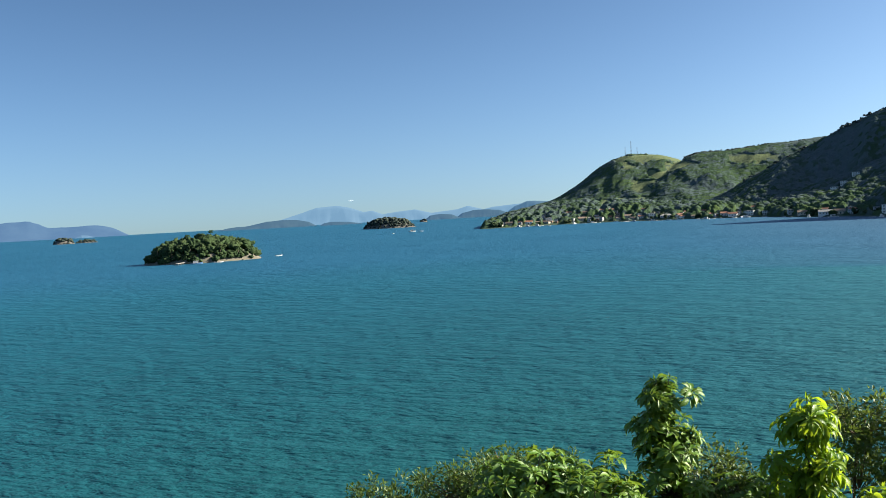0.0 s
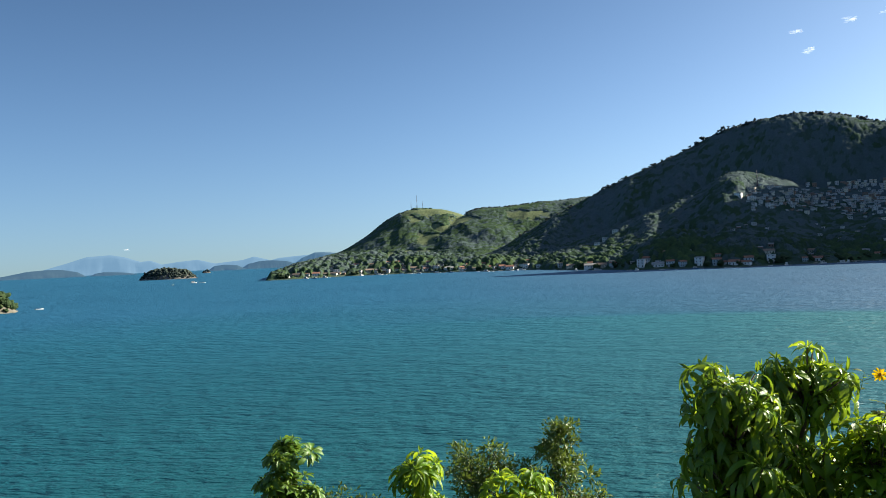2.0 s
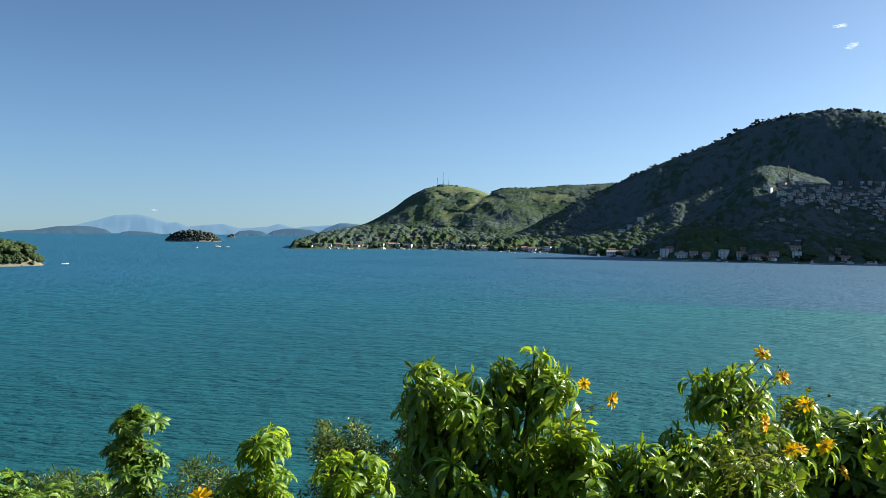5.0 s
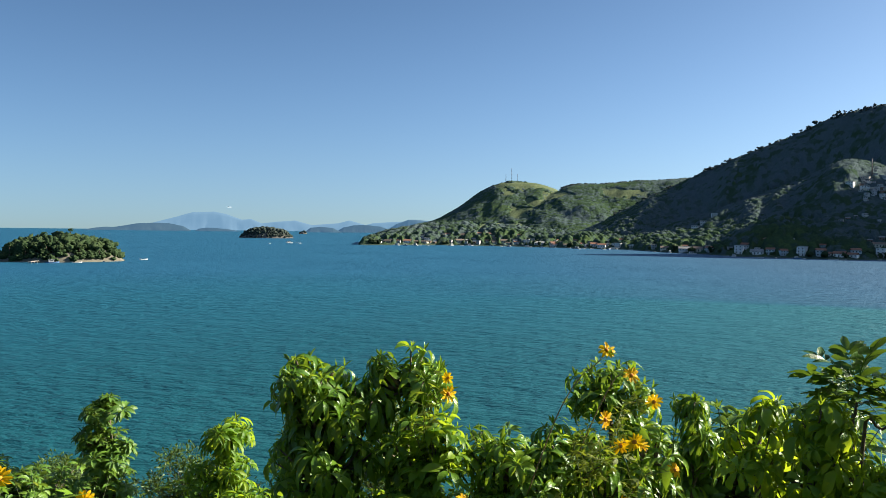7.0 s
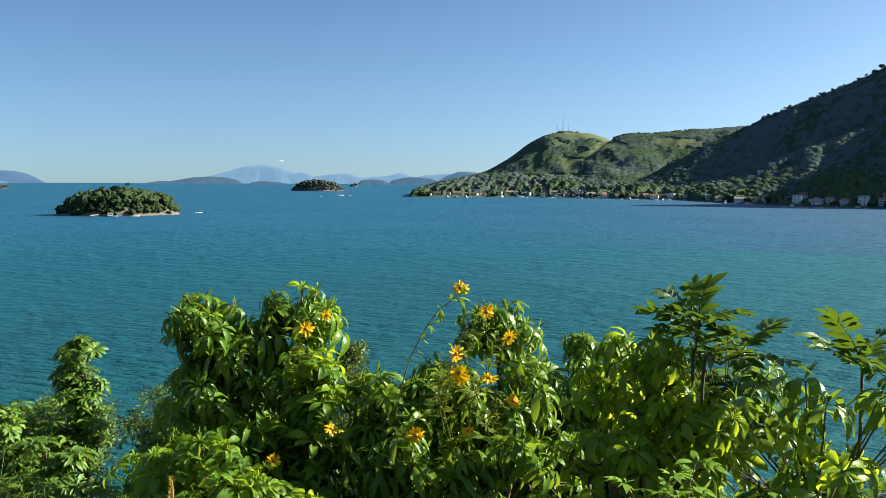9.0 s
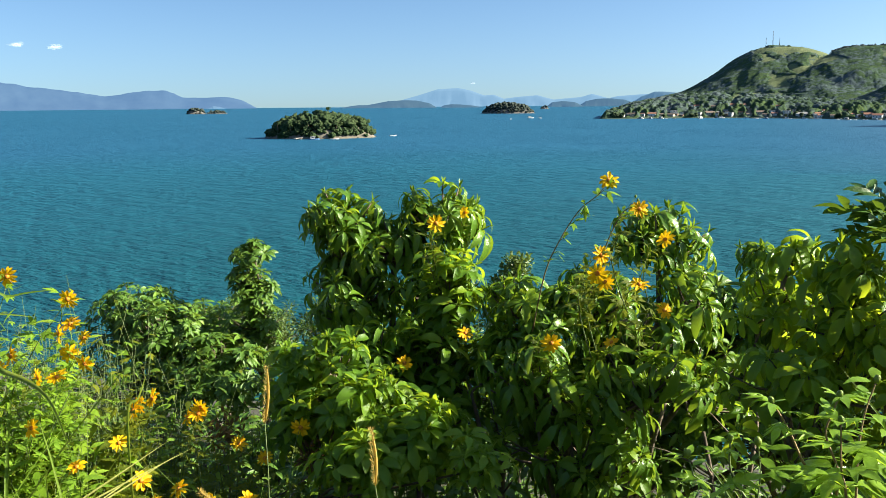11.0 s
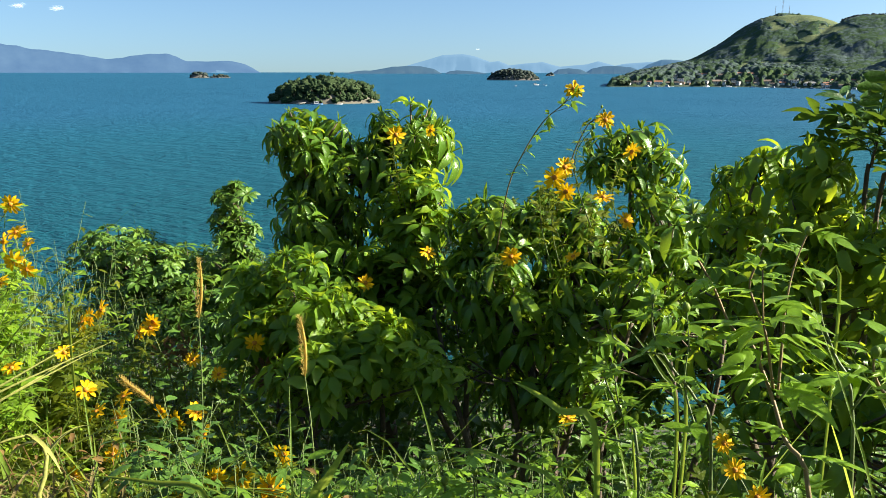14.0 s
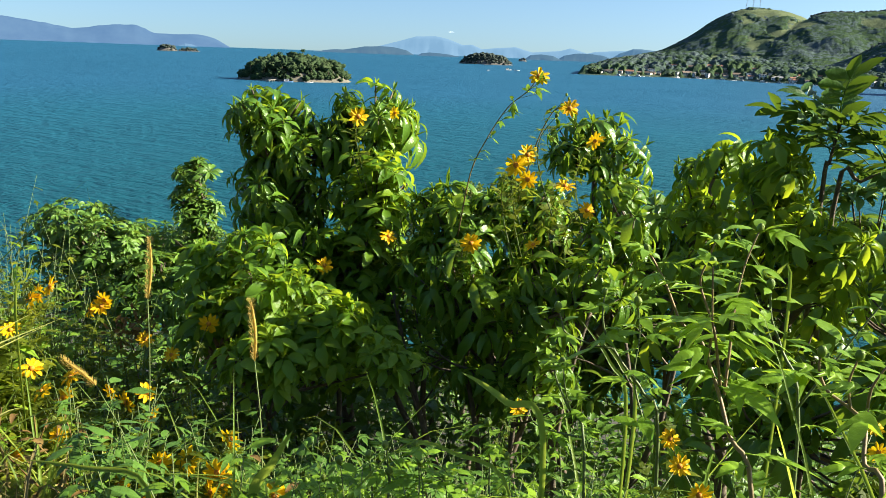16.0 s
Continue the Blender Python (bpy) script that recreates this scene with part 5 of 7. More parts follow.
def shrub(name, label, category, root, lobes, clusters, count, seed, trunk_r=0.035, hang=0.35, size=(0.8, 1.2), part_name="leaf_whorl", inner=0.45, mat=None, group="hillside shrubs"):
    """A shrub: a forked stem, limbs that reach into each lobe of the crown, and a leaf cluster at each shoot's end.
    lobes: middle, radii (x, y, z), share of the clusters."""
    random.seed(seed)
    top = thing(name, root, label, category, group)
    g = Geo()
    fork = Vector((0, 0, 0)).lerp(Vector(lobes[0][0]) - root, 0.45)
    fork.x, fork.y = fork.x * 0.6, fork.y * 0.6
    tube(g, arc((0, 0, 0), fork, 0.04, 5, (1, 0.3, 0)), [trunk_r * (1 - 0.08 * i) for i in range(5)], 7)
    part("trunk", g.mesh("trunk", mat or M_BARK), top)
    joined = Geo()
    for c, r, share in lobes:
        limbs = Geo()
        c = Vector(c) - root
        mid = c - Vector((0, 0, r[2] * 0.35))
        tube(limbs, arc(fork, mid, rnd(-0.08, 0.08), 5, (1, 0, 0)), [trunk_r * 0.6 * (1 - 0.1 * i) for i in range(5)], 5)
        for k in range(int(count * share)):
            # shoots crowd together and leave gaps; some stand out from the crown
            for attempt in range(6):
                w = ball_way(0.12) * (rnd(1.0, 1.18) if k % 8 == 5 else rnd(0.05, 1.1) ** 0.6)
                p = c + Vector((w.x * r[0], w.y * r[1], w.z * r[2]))
                if noise.noise(p * 4.5 + Vector((seed, 0, 0))) > -0.08:
                    break
            else:
                continue
            p = c + Vector((w.x * r[0], w.y * r[1], w.z * r[2]))
            aim = (Vector((w.x * 0.7 + rnd(-0.3, 0.3), w.y * 0.7 + rnd(-0.3, 0.3), 0.45 + hang)) if part_name == "leaf_whorl" else Vector((w.x, w.y, w.z * 0.5 + hang))).normalized()
            tube(limbs, [mid + (p - mid) * 0.15, mid + (p - mid) * 0.6 - Vector((0, 0, 0.03)), p], [trunk_r * 0.22, trunk_r * 0.15, trunk_r * 0.10], 3)
            s = rnd(*size)
            m = Matrix.Translation(p) @ turn_to(aim, rnd(0, 6.28)) @ Matrix.Scale(s, 4)
            me = random.choice(clusters)
            if part_name == "twig":
                joined.add([m @ v.co for v in me.vertices], [tuple(f.vertices) for f in me.polygons])
            else:
                part(part_name, me, top, m=m)
        part("limb", limbs.mesh("limb", mat or M_BARK), top)
    if joined.v:
        tagged(part("foliage", joined.mesh("foliage", clusters[0].materials[0]), top), kind="stuff")
    return top


def curved(way, k=4):
    """A smooth line through points, k steps to each."""
    fine = []
    for i in range(len(way) - 1):
        a, b = way[i], way[i + 1]
        before, after = way[max(0, i - 1)], way[min(len(way) - 1, i + 2)]
        for q in range(k):
            u = q / k
            fine.append(0.5 * (2 * a + (b - before) * u + (2 * before - 5 * a + 4 * b - after) * u * u + (3 * a - before - 3 * b + after) * u ** 3))
    return fine + [way[-1]]


def sunflower(label, root, tips, seed, leaf_set=None, tall=0.05, stem_mat=None, group="wild sunflowers", leafy=5, leaf_scale=1.0, deep=0.0, lean=-0.10, stem_r=0.0042, head=1.0):
    """A wild sunflower: stems from one root, lobed leaves up each stem, a flower or a bud at each tip.
    tips: place, True for an open flower."""
    random.seed(seed)
    leaf_set = leaf_set or TUFT
    # these take the darker leaf copy, which has shade in its colour
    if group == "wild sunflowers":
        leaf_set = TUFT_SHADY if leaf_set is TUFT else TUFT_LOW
    top = thing("wild_sunflower", root, label, "sunflower", group)
    for tip, is_open in tips:
        e = Vector(tip) - root
        bow = Vector((rnd(-0.3, 0.3), rnd(-0.25, 0.15), 0)) * e.length * 0.7
        start = Vector((rnd(-0.06, 0.06), rnd(-0.06, 0.06) + 0.0, 0))
        if deep:
            # grows up inside the tree and leans out of it near the tip
            start = Vector((e.x + lean, e.y + deep, e.z - 0.42 + lean))
            bow = Vector((-0.10, deep * 0.3, 0.05))
        pts = arc(start, e, 1.0, 8, bow)
        g = Geo()
        tube(g, pts, [stem_r * (0.8 if group == "wild sunflowers" else 1.0) * (1 - 0.09 * i) for i in range(8)], 5)
        part("stem", g.mesh("stem", stem_mat or M_STEM), top)
        for k in range(leafy):
            u = (0.30 if deep else 0.22) + (0.62 if deep else 0.77) * (k + 0.5 + rnd(-0.3, 0.3)) / leafy
            i = min(6, int(u * 7))
            p = pts[i].lerp(pts[i + 1], u * 7 - i)
            s = rnd(0.75, 1.2) * (1.1 - 0.45 * u) * leaf_scale
            part("leaf_tuft", random.choice(leaf_set), top, m=Matrix.Translation(p) @ turn_to((rnd(-0.4, 0.4), rnd(-0.4, 0.4), 1), rnd(0, 6.28)) @ Matrix.Scale(s, 4))
        d = (pts[-1] - pts[-2]).normalized()
        if is_open:
            way = (Vector((0.15, -0.9, 0.4)) + ball_way() * 0.65).normalized()
            f = part("flower", random.choice(HEADS), top, "open yellow flower", Matrix.Translation(e + way * 0.012) @ turn_to(way, rnd(0, 6.28)) @ Matrix.Scale(head * rnd(0.74, 1.0), 4))
            part("disc", DISC, f, "orange flower disc")
        else:
            part("bud", random.choice(BUDS), top, "round green bud", Matrix.Translation(e) @ turn_to(d + Vector((0, 0, 0.4)), rnd(0, 6.28)) @ Matrix.Scale(rnd(0.55, 0.8), 4))
    return top


# the two-headed tree with hanging leaves
shrub("broadleaf_tree", "bushy young tree with whorls of glossy drooping leaves", "tree", root_of(-0.74, 5.02),
      [(P(-1.17, 4.80, -0.97), (0.22, 0.25, 0.18), 0.12), (P(-0.61, 5.02, -0.95), (0.22, 0.25, 0.19), 0.13), (P(-0.89, 4.92, -1.13), (0.22, 0.24, 0.15), 0.08), (P(-1.15, 4.80, -1.20), (0.26, 0.26, 0.18), 0.09),
       (P(-1.08, 4.80, -1.44), (0.32, 0.32, 0.25), 0.14), (P(-0.60, 4.95, -1.38), (0.25, 0.28, 0.24), 0.12), (P(-0.92, 4.80, -1.84), (0.34, 0.34, 0.28), 0.13),
       (P(-0.46, 4.82, -1.84), (0.36, 0.36, 0.28), 0.14), (P(-0.74, 4.74, -2.30), (0.46, 0.42, 0.32), 0.10), (P(-0.80, 4.38, -1.75), (0.30, 0.12, 0.24), 0.07), (P(-0.40, 4.40, -1.95), (0.26, 0.12, 0.24), 0.06)], WHORL + WHORL_SMALL, 450, 301, 0.05, 0.5, (0.5, 0.95))
# its neighbour, lower and wider
shrub("broadleaf_tree", "low spreading tree with dark drooping leaf whorls", "tree", root_of(0.48, 5.09),
      [(P(0.66, 5.25, -1.08), (0.24, 0.25, 0.20), 0.12), (P(0.05, 4.72, -1.42), (0.30, 0.30, 0.18), 0.13), (P(0.35, 4.85, -1.38), (0.26, 0.26, 0.20), 0.12), (P(0.90, 5.08, -1.38), (0.20, 0.22, 0.20), 0.09),
       (P(0.56, 4.95, -1.62), (0.36, 0.32, 0.24), 0.16), (P(0.10, 4.72, -1.78), (0.36, 0.3, 0.24), 0.12), (P(0.86, 4.95, -1.80), (0.36, 0.32, 0.26), 0.12), (P(0.34, 4.72, -2.14), (0.55, 0.36, 0.28), 0.12), (P(0.22, 4.34, -1.72), (0.34, 0.12, 0.22), 0.08), (P(0.72, 4.36, -1.66), (0.30, 0.12, 0.22), 0.08), (P(0.40, 4.30, -2.05), (0.44, 0.12, 0.20), 0.08)],
      WHORL + WHORL_SMALL, 430, 302, 0.045, 0.5, (0.5, 0.95))
# small pale leaves that scramble over the tree's front
shrub("scrambling_shrub", "scrambling shrub with small bright yellow-green leaves", "shrub", root_of(-0.62, 4.42),
      [(P(-0.42, 4.62, -1.32), (0.20, 0.14, 0.26), 0.3), (P(-0.50, 4.50, -1.70), (0.32, 0.16, 0.22), 0.3), (P(-1.12, 4.36, -1.85), (0.26, 0.2, 0.2), 0.25), (P(-0.06, 4.55, -1.62), (0.24, 0.15, 0.2), 0.15)], WHORL_SMALL, 150, 306, 0.02, 0.4, (0.7, 1.25))
shrub("scrambling_shrub", "sunlit shrub with small bright yellow-green leaves before the tree", "shrub", root_of(-0.8, 4.0),
      [(P(-0.84, 4.05, -1.62), (0.24, 0.16, 0.16), 0.4), (P(-0.56, 3.98, -1.74), (0.24, 0.15, 0.14), 0.35), (P(-1.05, 3.95, -1.85), (0.22, 0.15, 0.15), 0.25)], WHORL_SMALL + WHORL_YOUNG[:1], 75, 326, 0.015, 0.4, (0.55, 1.0))
shrub("scrambling_shrub", "low scrambling shrub with small sunlit leaves under the tree", "shrub", root_of(-0.70, 3.95),
      [(P(-0.78, 4.10, -1.88), (0.28, 0.18, 0.18), 0.35), (P(-0.38, 4.18, -2.00), (0.26, 0.18, 0.22), 0.3), (P(-1.12, 4.20, -2.05), (0.28, 0.18, 0.2), 0.35)], WHORL_SMALL, 170, 327, 0.014, 0.4, (0.55, 1.0))
shrub("scrambling_shrub", "sunlit bush with yellow-green leaves beside the flowers", "shrub", root_of(-0.85, 3.9),
      [(P(-1.07, 4.05, -1.74), (0.24, 0.14, 0.16), 0.25), (P(-0.69, 3.84, -1.72), (0.22, 0.13, 0.16), 0.25), (P(-0.24, 3.76, -1.78), (0.20, 0.12, 0.15), 0.2), (P(-0.42, 3.56, -1.92), (0.30, 0.13, 0.14), 0.2), (P(0.05, 3.70, -1.86), (0.16, 0.12, 0.14), 0.1)], WHORL_SMALL, 190, 330, 0.014, 0.4, (0.6, 1.05))
shrub("broadleaf_shrub", "dark shrub closing the gaps behind the trees", "shrub", root_of(1.6, 5.7),
      [(P(0.95, 5.7, -1.80), (0.42, 0.3, 0.38), 0.3), (P(1.55, 5.7, -1.68), (0.45, 0.3, 0.42), 0.35), (P(2.2, 5.7, -1.62), (0.45, 0.3, 0.45), 0.35)], WHORL_LOW, 300, 328, 0.035, 0.45, (0.8, 1.2))
# broad pale leaves
shrub("broadleaf_shrub", "shrub with broad bright yellow-green leaves", "shrub", root_of(1.50, 4.30),
      [(P(1.33, 4.35, -0.90), (0.11, 0.15, 0.10), 0.11), (P(1.52, 4.12, -0.93), (0.13, 0.15, 0.11), 0.14), (P(1.30, 4.30, -1.17), (0.20, 0.22, 0.15), 0.15), (P(1.56, 4.10, -1.12), (0.18, 0.20, 0.15), 0.15),
       (P(1.80, 3.98, -1.22), (0.20, 0.20, 0.13), 0.15), (P(1.46, 4.00, -1.42), (0.38, 0.26, 0.20), 0.30)], WHORL_BROAD, 140, 303, 0.035, 0.45, (0.6, 1.0))
shrub("broadleaf_tree", "small dark tree with a narrow head of drooping leaves", "tree", root_of(1.15, 5.4),
      [(P(1.19, 5.40, -1.17), (0.09, 0.12, 0.11), 0.35), (P(1.24, 5.35, -1.50), (0.16, 0.18, 0.22), 0.65)], WHORL, 46, 329, 0.02, 0.5, (0.45, 0.7))
# feathered leaves on a dark stem
def sapling(label, root, line, fronds, seed):
    """A slender stem with a loose head of feathered leaves that rise and bend over; sky shows between them.
    fronds: place on the stem (0 to 1), bearing, rise, length."""
    random.seed(seed)
    top = thing("feather_leaf_tree", root, label, "tree", "hillside shrubs")
    pts = curved([Vector((0, 0, 0))] + [Vector(p) - root for p in line], 4)
    n = len(pts) - 1
    g = Geo()
    tube(g, pts, [0.012 - 0.007 * i / n for i in range(n + 1)], 6)
    part("trunk", g.mesh("trunk", M_BARK), top)
    for u, bearing, rise, size in fronds:
        i = min(n - 1, int(u * n))
        p = pts[i].lerp(pts[i + 1], u * n - i)
        b, e = radians(bearing), radians(rise)
        way = Vector((math.sin(b) * math.cos(e), math.cos(b) * math.cos(e), math.sin(e)))
        side = way.cross(Vector((0, 0, 1))).normalized()
        up = side.cross(way)
        m = Matrix((side, way, up)).transposed().to_4x4() @ Matrix.Rotation(rnd(-0.5, 0.5), 4, "Y")
        part("feathered_leaf", random.choice(FEATHER), top, m=Matrix.Translation(p) @ m @ Matrix.Scale(size, 4))
    return top


random.seed(304)
HEAD = [(rnd(0.88, 1.0), 46 * k + rnd(-14, 14), rnd(-5, 66), rnd(0.75, 1.1)) for k in range(8)]
SIDE = [(0.72 + 0.022 * k, 137 * k + rnd(-20, 20), rnd(-30, 35), rnd(0.75, 1.0)) for k in range(6)]
sapling("slender sapling with long feathered dark leaves", root_of(1.80, 4.30), [P(1.75, 4.25, -1.11), P(1.76, 4.25, -0.92), P(1.78, 4.25, -0.76)], HEAD + SIDE, 304)
sapling("bent sapling with feathered leaves spreading low over the shrubs", root_of(1.86, 4.30), [P(1.80, 4.25, -1.10), P(1.88, 4.22, -0.98), P(1.99, 4.20, -0.92)], [(u, b + 70, e - 12, f) for u, b, e, f in HEAD[:5] + SIDE[2:4]], 306)
sapling("slender sapling with feathered leaves among broad-leaved shrubs", root_of(2.62, 4.35), [P(2.60, 4.30, -1.25), P(2.59, 4.30, -0.98)], [(u, b + 60, e, f) for u, b, e, f in HEAD[:7] + SIDE[:2]], 305)
shrub("broadleaf_shrub", "dense shrub with broad green leaves", "shrub", root_of(2.36, 4.24),
      [(P(2.36, 4.17, -1.57), (0.6, 0.5, 0.5), 0.6), (P(1.65, 3.95, -1.88), (0.6, 0.4, 0.4), 0.4)], WHORL_BROAD + WHORL, 120, 305, 0.04, 0.45, (0.8, 1.15))
shrub("broadleaf_shrub", "shaded shrub behind the trees on the slope", "shrub", root_of(0.5, 6.7),
      [(P(0.11, 6.5, -2.55), (0.6, 0.5, 0.45), 0.5), (P(0.75, 6.6, -2.45), (0.6, 0.5, 0.5), 0.5)], WHORL_LOW, 150, 307, 0.04, 0.45, (0.9, 1.3))
shrub("broadleaf_shrub", "shaded shrub behind the trees on the slope", "shrub", root_of(1.5, 6.7),
      [(P(1.35, 6.6, -2.35), (0.6, 0.5, 0.5), 0.5), (P(2.0, 6.6, -2.25), (0.6, 0.5, 0.5), 0.5)], WHORL_LOW, 150, 309, 0.04, 0.45, (0.9, 1.3))
shrub("broadleaf_shrub", "shaded shrub behind the trees on the slope", "shrub", root_of(-0.7, 6.3),
      [(P(-0.55, 6.25, -2.65), (0.5, 0.5, 0.4), 0.5), (P(-1.2, 6.0, -2.75), (0.5, 0.5, 0.35), 0.5)], WHORL_LOW, 130, 310, 0.04, 0.45, (0.9, 1.2))
shrub("broadleaf_shrub", "dark low shrub in the shade under the trees", "shrub", root_of(0.6, 5.7),
      [(P(0.1, 5.55, -2.45), (0.45, 0.35, 0.3), 0.34), (P(0.75, 5.6, -2.35), (0.45, 0.35, 0.35), 0.33), (P(1.35, 5.5, -2.25), (0.45, 0.35, 0.35), 0.33)], WHORL_LOW, 190, 325, 0.03, 0.45, (0.7, 1.1))
shrub("broadleaf_shrub", "shaded shrub behind the flowers on the slope", "shrub", root_of(-1.6, 5.8),
      [(P(-1.5, 5.6, -2.9), (0.7, 0.5, 0.4), 0.5), (P(-2.5, 5.6, -3.1), (0.7, 0.5, 0.4), 0.5)], WHORL_LOW, 110, 308, 0.04, 0.45, (0.9, 1.2))
# narrow shrubs farther down the slope
shrub("pagoda_shrub", "narrow upright shrub with tiers of leaf whorls", "shrub", root_of(-4.14, 8.16),
      [(P(-4.12, 8.08, -1.94), (0.20, 0.20, 0.13), 0.2), (P(-4.16, 8.07, -2.28), (0.26, 0.26, 0.22), 0.28), (P(-4.14, 8.05, -2.75), (0.28, 0.3, 0.28), 0.27), (P(-4.40, 8.10, -3.05), (0.45, 0.35, 0.25), 0.25)], WHORL_LOW, 260, 311, 0.035, 0.5, (0.65, 0.95))
shrub("pagoda_shrub", "narrow shrub with yellow-green hanging leaves at its head", "shrub", root_of(-2.97, 8.38),
      [(P(-2.97, 8.29, -2.23), (0.24, 0.24, 0.18), 0.35), (P(-2.95, 8.28, -2.69), (0.32, 0.3, 0.3), 0.35), (P(-2.92, 8.16, -3.15), (0.4, 0.3, 0.3), 0.3)], WHORL_YOUNG, 130, 312, 0.035, 0.5, (0.65, 0.95))
shrub("pagoda_shrub", "shrub with yellow-green hanging leaves", "shrub", root_of(-2.00, 8.00),
      [(P(-2.00, 7.91, -2.46), (0.34, 0.3, 0.24), 0.45), (P(-1.95, 7.79, -2.90), (0.45, 0.4, 0.35), 0.55)], WHORL_YOUNG, 130, 313, 0.035, 0.5, (0.7, 1.0))
shrub("small_leaf_shrub", "twiggy shrub with tiny olive-green leaves", "shrub", root_of(-2.30, 9.38),
      [(P(-2.30, 9.28, -2.53), (0.38, 0.35, 0.3), 0.5), (P(-2.31, 9.26, -3.04), (0.5, 0.4, 0.4), 0.5)], TWIG, 80, 314, 0.03, 0.3, (0.7, 1.1), "twig")
shrub("small_leaf_shrub", "cone-shaped shrub with small upright grey-green leaves", "shrub", root_of(-1.39, 9.40),
      [(P(-1.39, 9.21, -2.14), (0.16, 0.16, 0.22), 0.14), (P(-1.37, 9.20, -2.58), (0.36, 0.34, 0.3), 0.36), (P(-1.35, 9.18, -3.14), (0.52, 0.45, 0.42), 0.5)], TWIG_UP, 120, 315, 0.03, 0.8, (0.7, 1.1), "twig")
shrub("broadleaf_shrub", "dark rounded shrub with dense leaf whorls", "shrub", root_of(-5.26, 7.65),
      [(P(-5.32, 7.45, -2.66), (0.5, 0.45, 0.4), 0.4), (P(-4.81, 7.35, -2.76), (0.4, 0.4, 0.35), 0.3), (P(-5.06, 7.23, -3.27), (0.8, 0.5, 0.5), 0.3)], WHORL_LOW, 420, 316, 0.04, 0.45, (0.7, 1.0))
shrub("broadleaf_shrub", "low shrub with palm-like leaf fans", "shrub", root_of(-4.04, 7.47),
      [(P(-4.04, 7.26, -3.06), (0.6, 0.4, 0.35), 1.0)], WHORL_LOW, 200, 317, 0.03, 0.5, (0.75, 1.05))
shrub("broadleaf_shrub", "sunlit shrub with yellow-green leaf fans", "shrub", root_of(-2.62, 6.91),
      [(P(-2.62, 6.75, -2.90), (0.45, 0.4, 0.3), 0.5), (P(-2.11, 6.71, -2.80), (0.4, 0.4, 0.3), 0.5)], WHORL_YOUNG, 120, 318, 0.03, 0.45, (0.7, 1.0))
shrub("broadleaf_shrub", "low shrub with drooping leaves on the slope", "shrub", root_of(-0.17, 7.74),
      [(P(-0.07, 7.65, -2.22), (0.4, 0.4, 0.4), 0.4), (P(-0.38, 7.43, -2.84), (0.9, 0.5, 0.4), 0.6)], WHORL_LOW + WHORL, 110, 319, 0.03, 0.45, (0.7, 1.0))
shrub("small_leaf_shrub", "rounded bush with fine sunlit olive leaves", "shrub", root_of(-6.47, 10.98),
      [(P(-6.37, 10.74, -3.82), (0.8, 0.6, 0.5), 0.35), (P(-7.60, 10.90, -4.29), (0.9, 0.6, 0.5), 0.35), (P(-5.56, 10.07, -3.56), (0.7, 0.5, 0.5), 0.3)], TWIG, 330, 320, 0.04, 0.3, (0.8, 1.2), "twig")
shrub("small_leaf_shrub", "low bush with fine yellowish leaves", "shrub", root_of(-3.73, 9.35),
      [(P(-3.78, 9.33, -3.15), (0.55, 0.4, 0.4), 0.6), (P(-3.32, 9.13, -3.36), (0.5, 0.4, 0.35), 0.4)], TWIG, 120, 321, 0.03, 0.3, (0.8, 1.1), "twig")
shrub("broadleaf_shrub", "low shrub with palm-like leaf fans", "shrub", root_of(-4.96, 8.44),
      [(P(-4.91, 8.23, -2.91), (0.55, 0.4, 0.35), 0.6), (P(-5.47, 8.31, -3.16), (0.5, 0.4, 0.3), 0.4)], WHORL_LOW, 150, 322, 0.03, 0.5, (0.75, 1.05))
shrub("broadleaf_shrub", "small shrub with dark leaves at the slope's edge", "shrub", root_of(-3.37, 8.87),
      [(P(-3.38, 8.65, -3.10), (0.5, 0.3, 0.3), 1.0)], WHORL_LOW, 50, 323, 0.03, 0.5, (0.6, 0.9))
shrub("broadleaf_shrub", "sunlit low shrub with leaf fans", "shrub", root_of(-2.31, 7.41),
      [(P(-2.36, 7.30, -2.66), (0.35, 0.3, 0.2), 1.0)], WHORL_YOUNG, 36, 324, 0.03, 0.5, (0.75, 1.05))

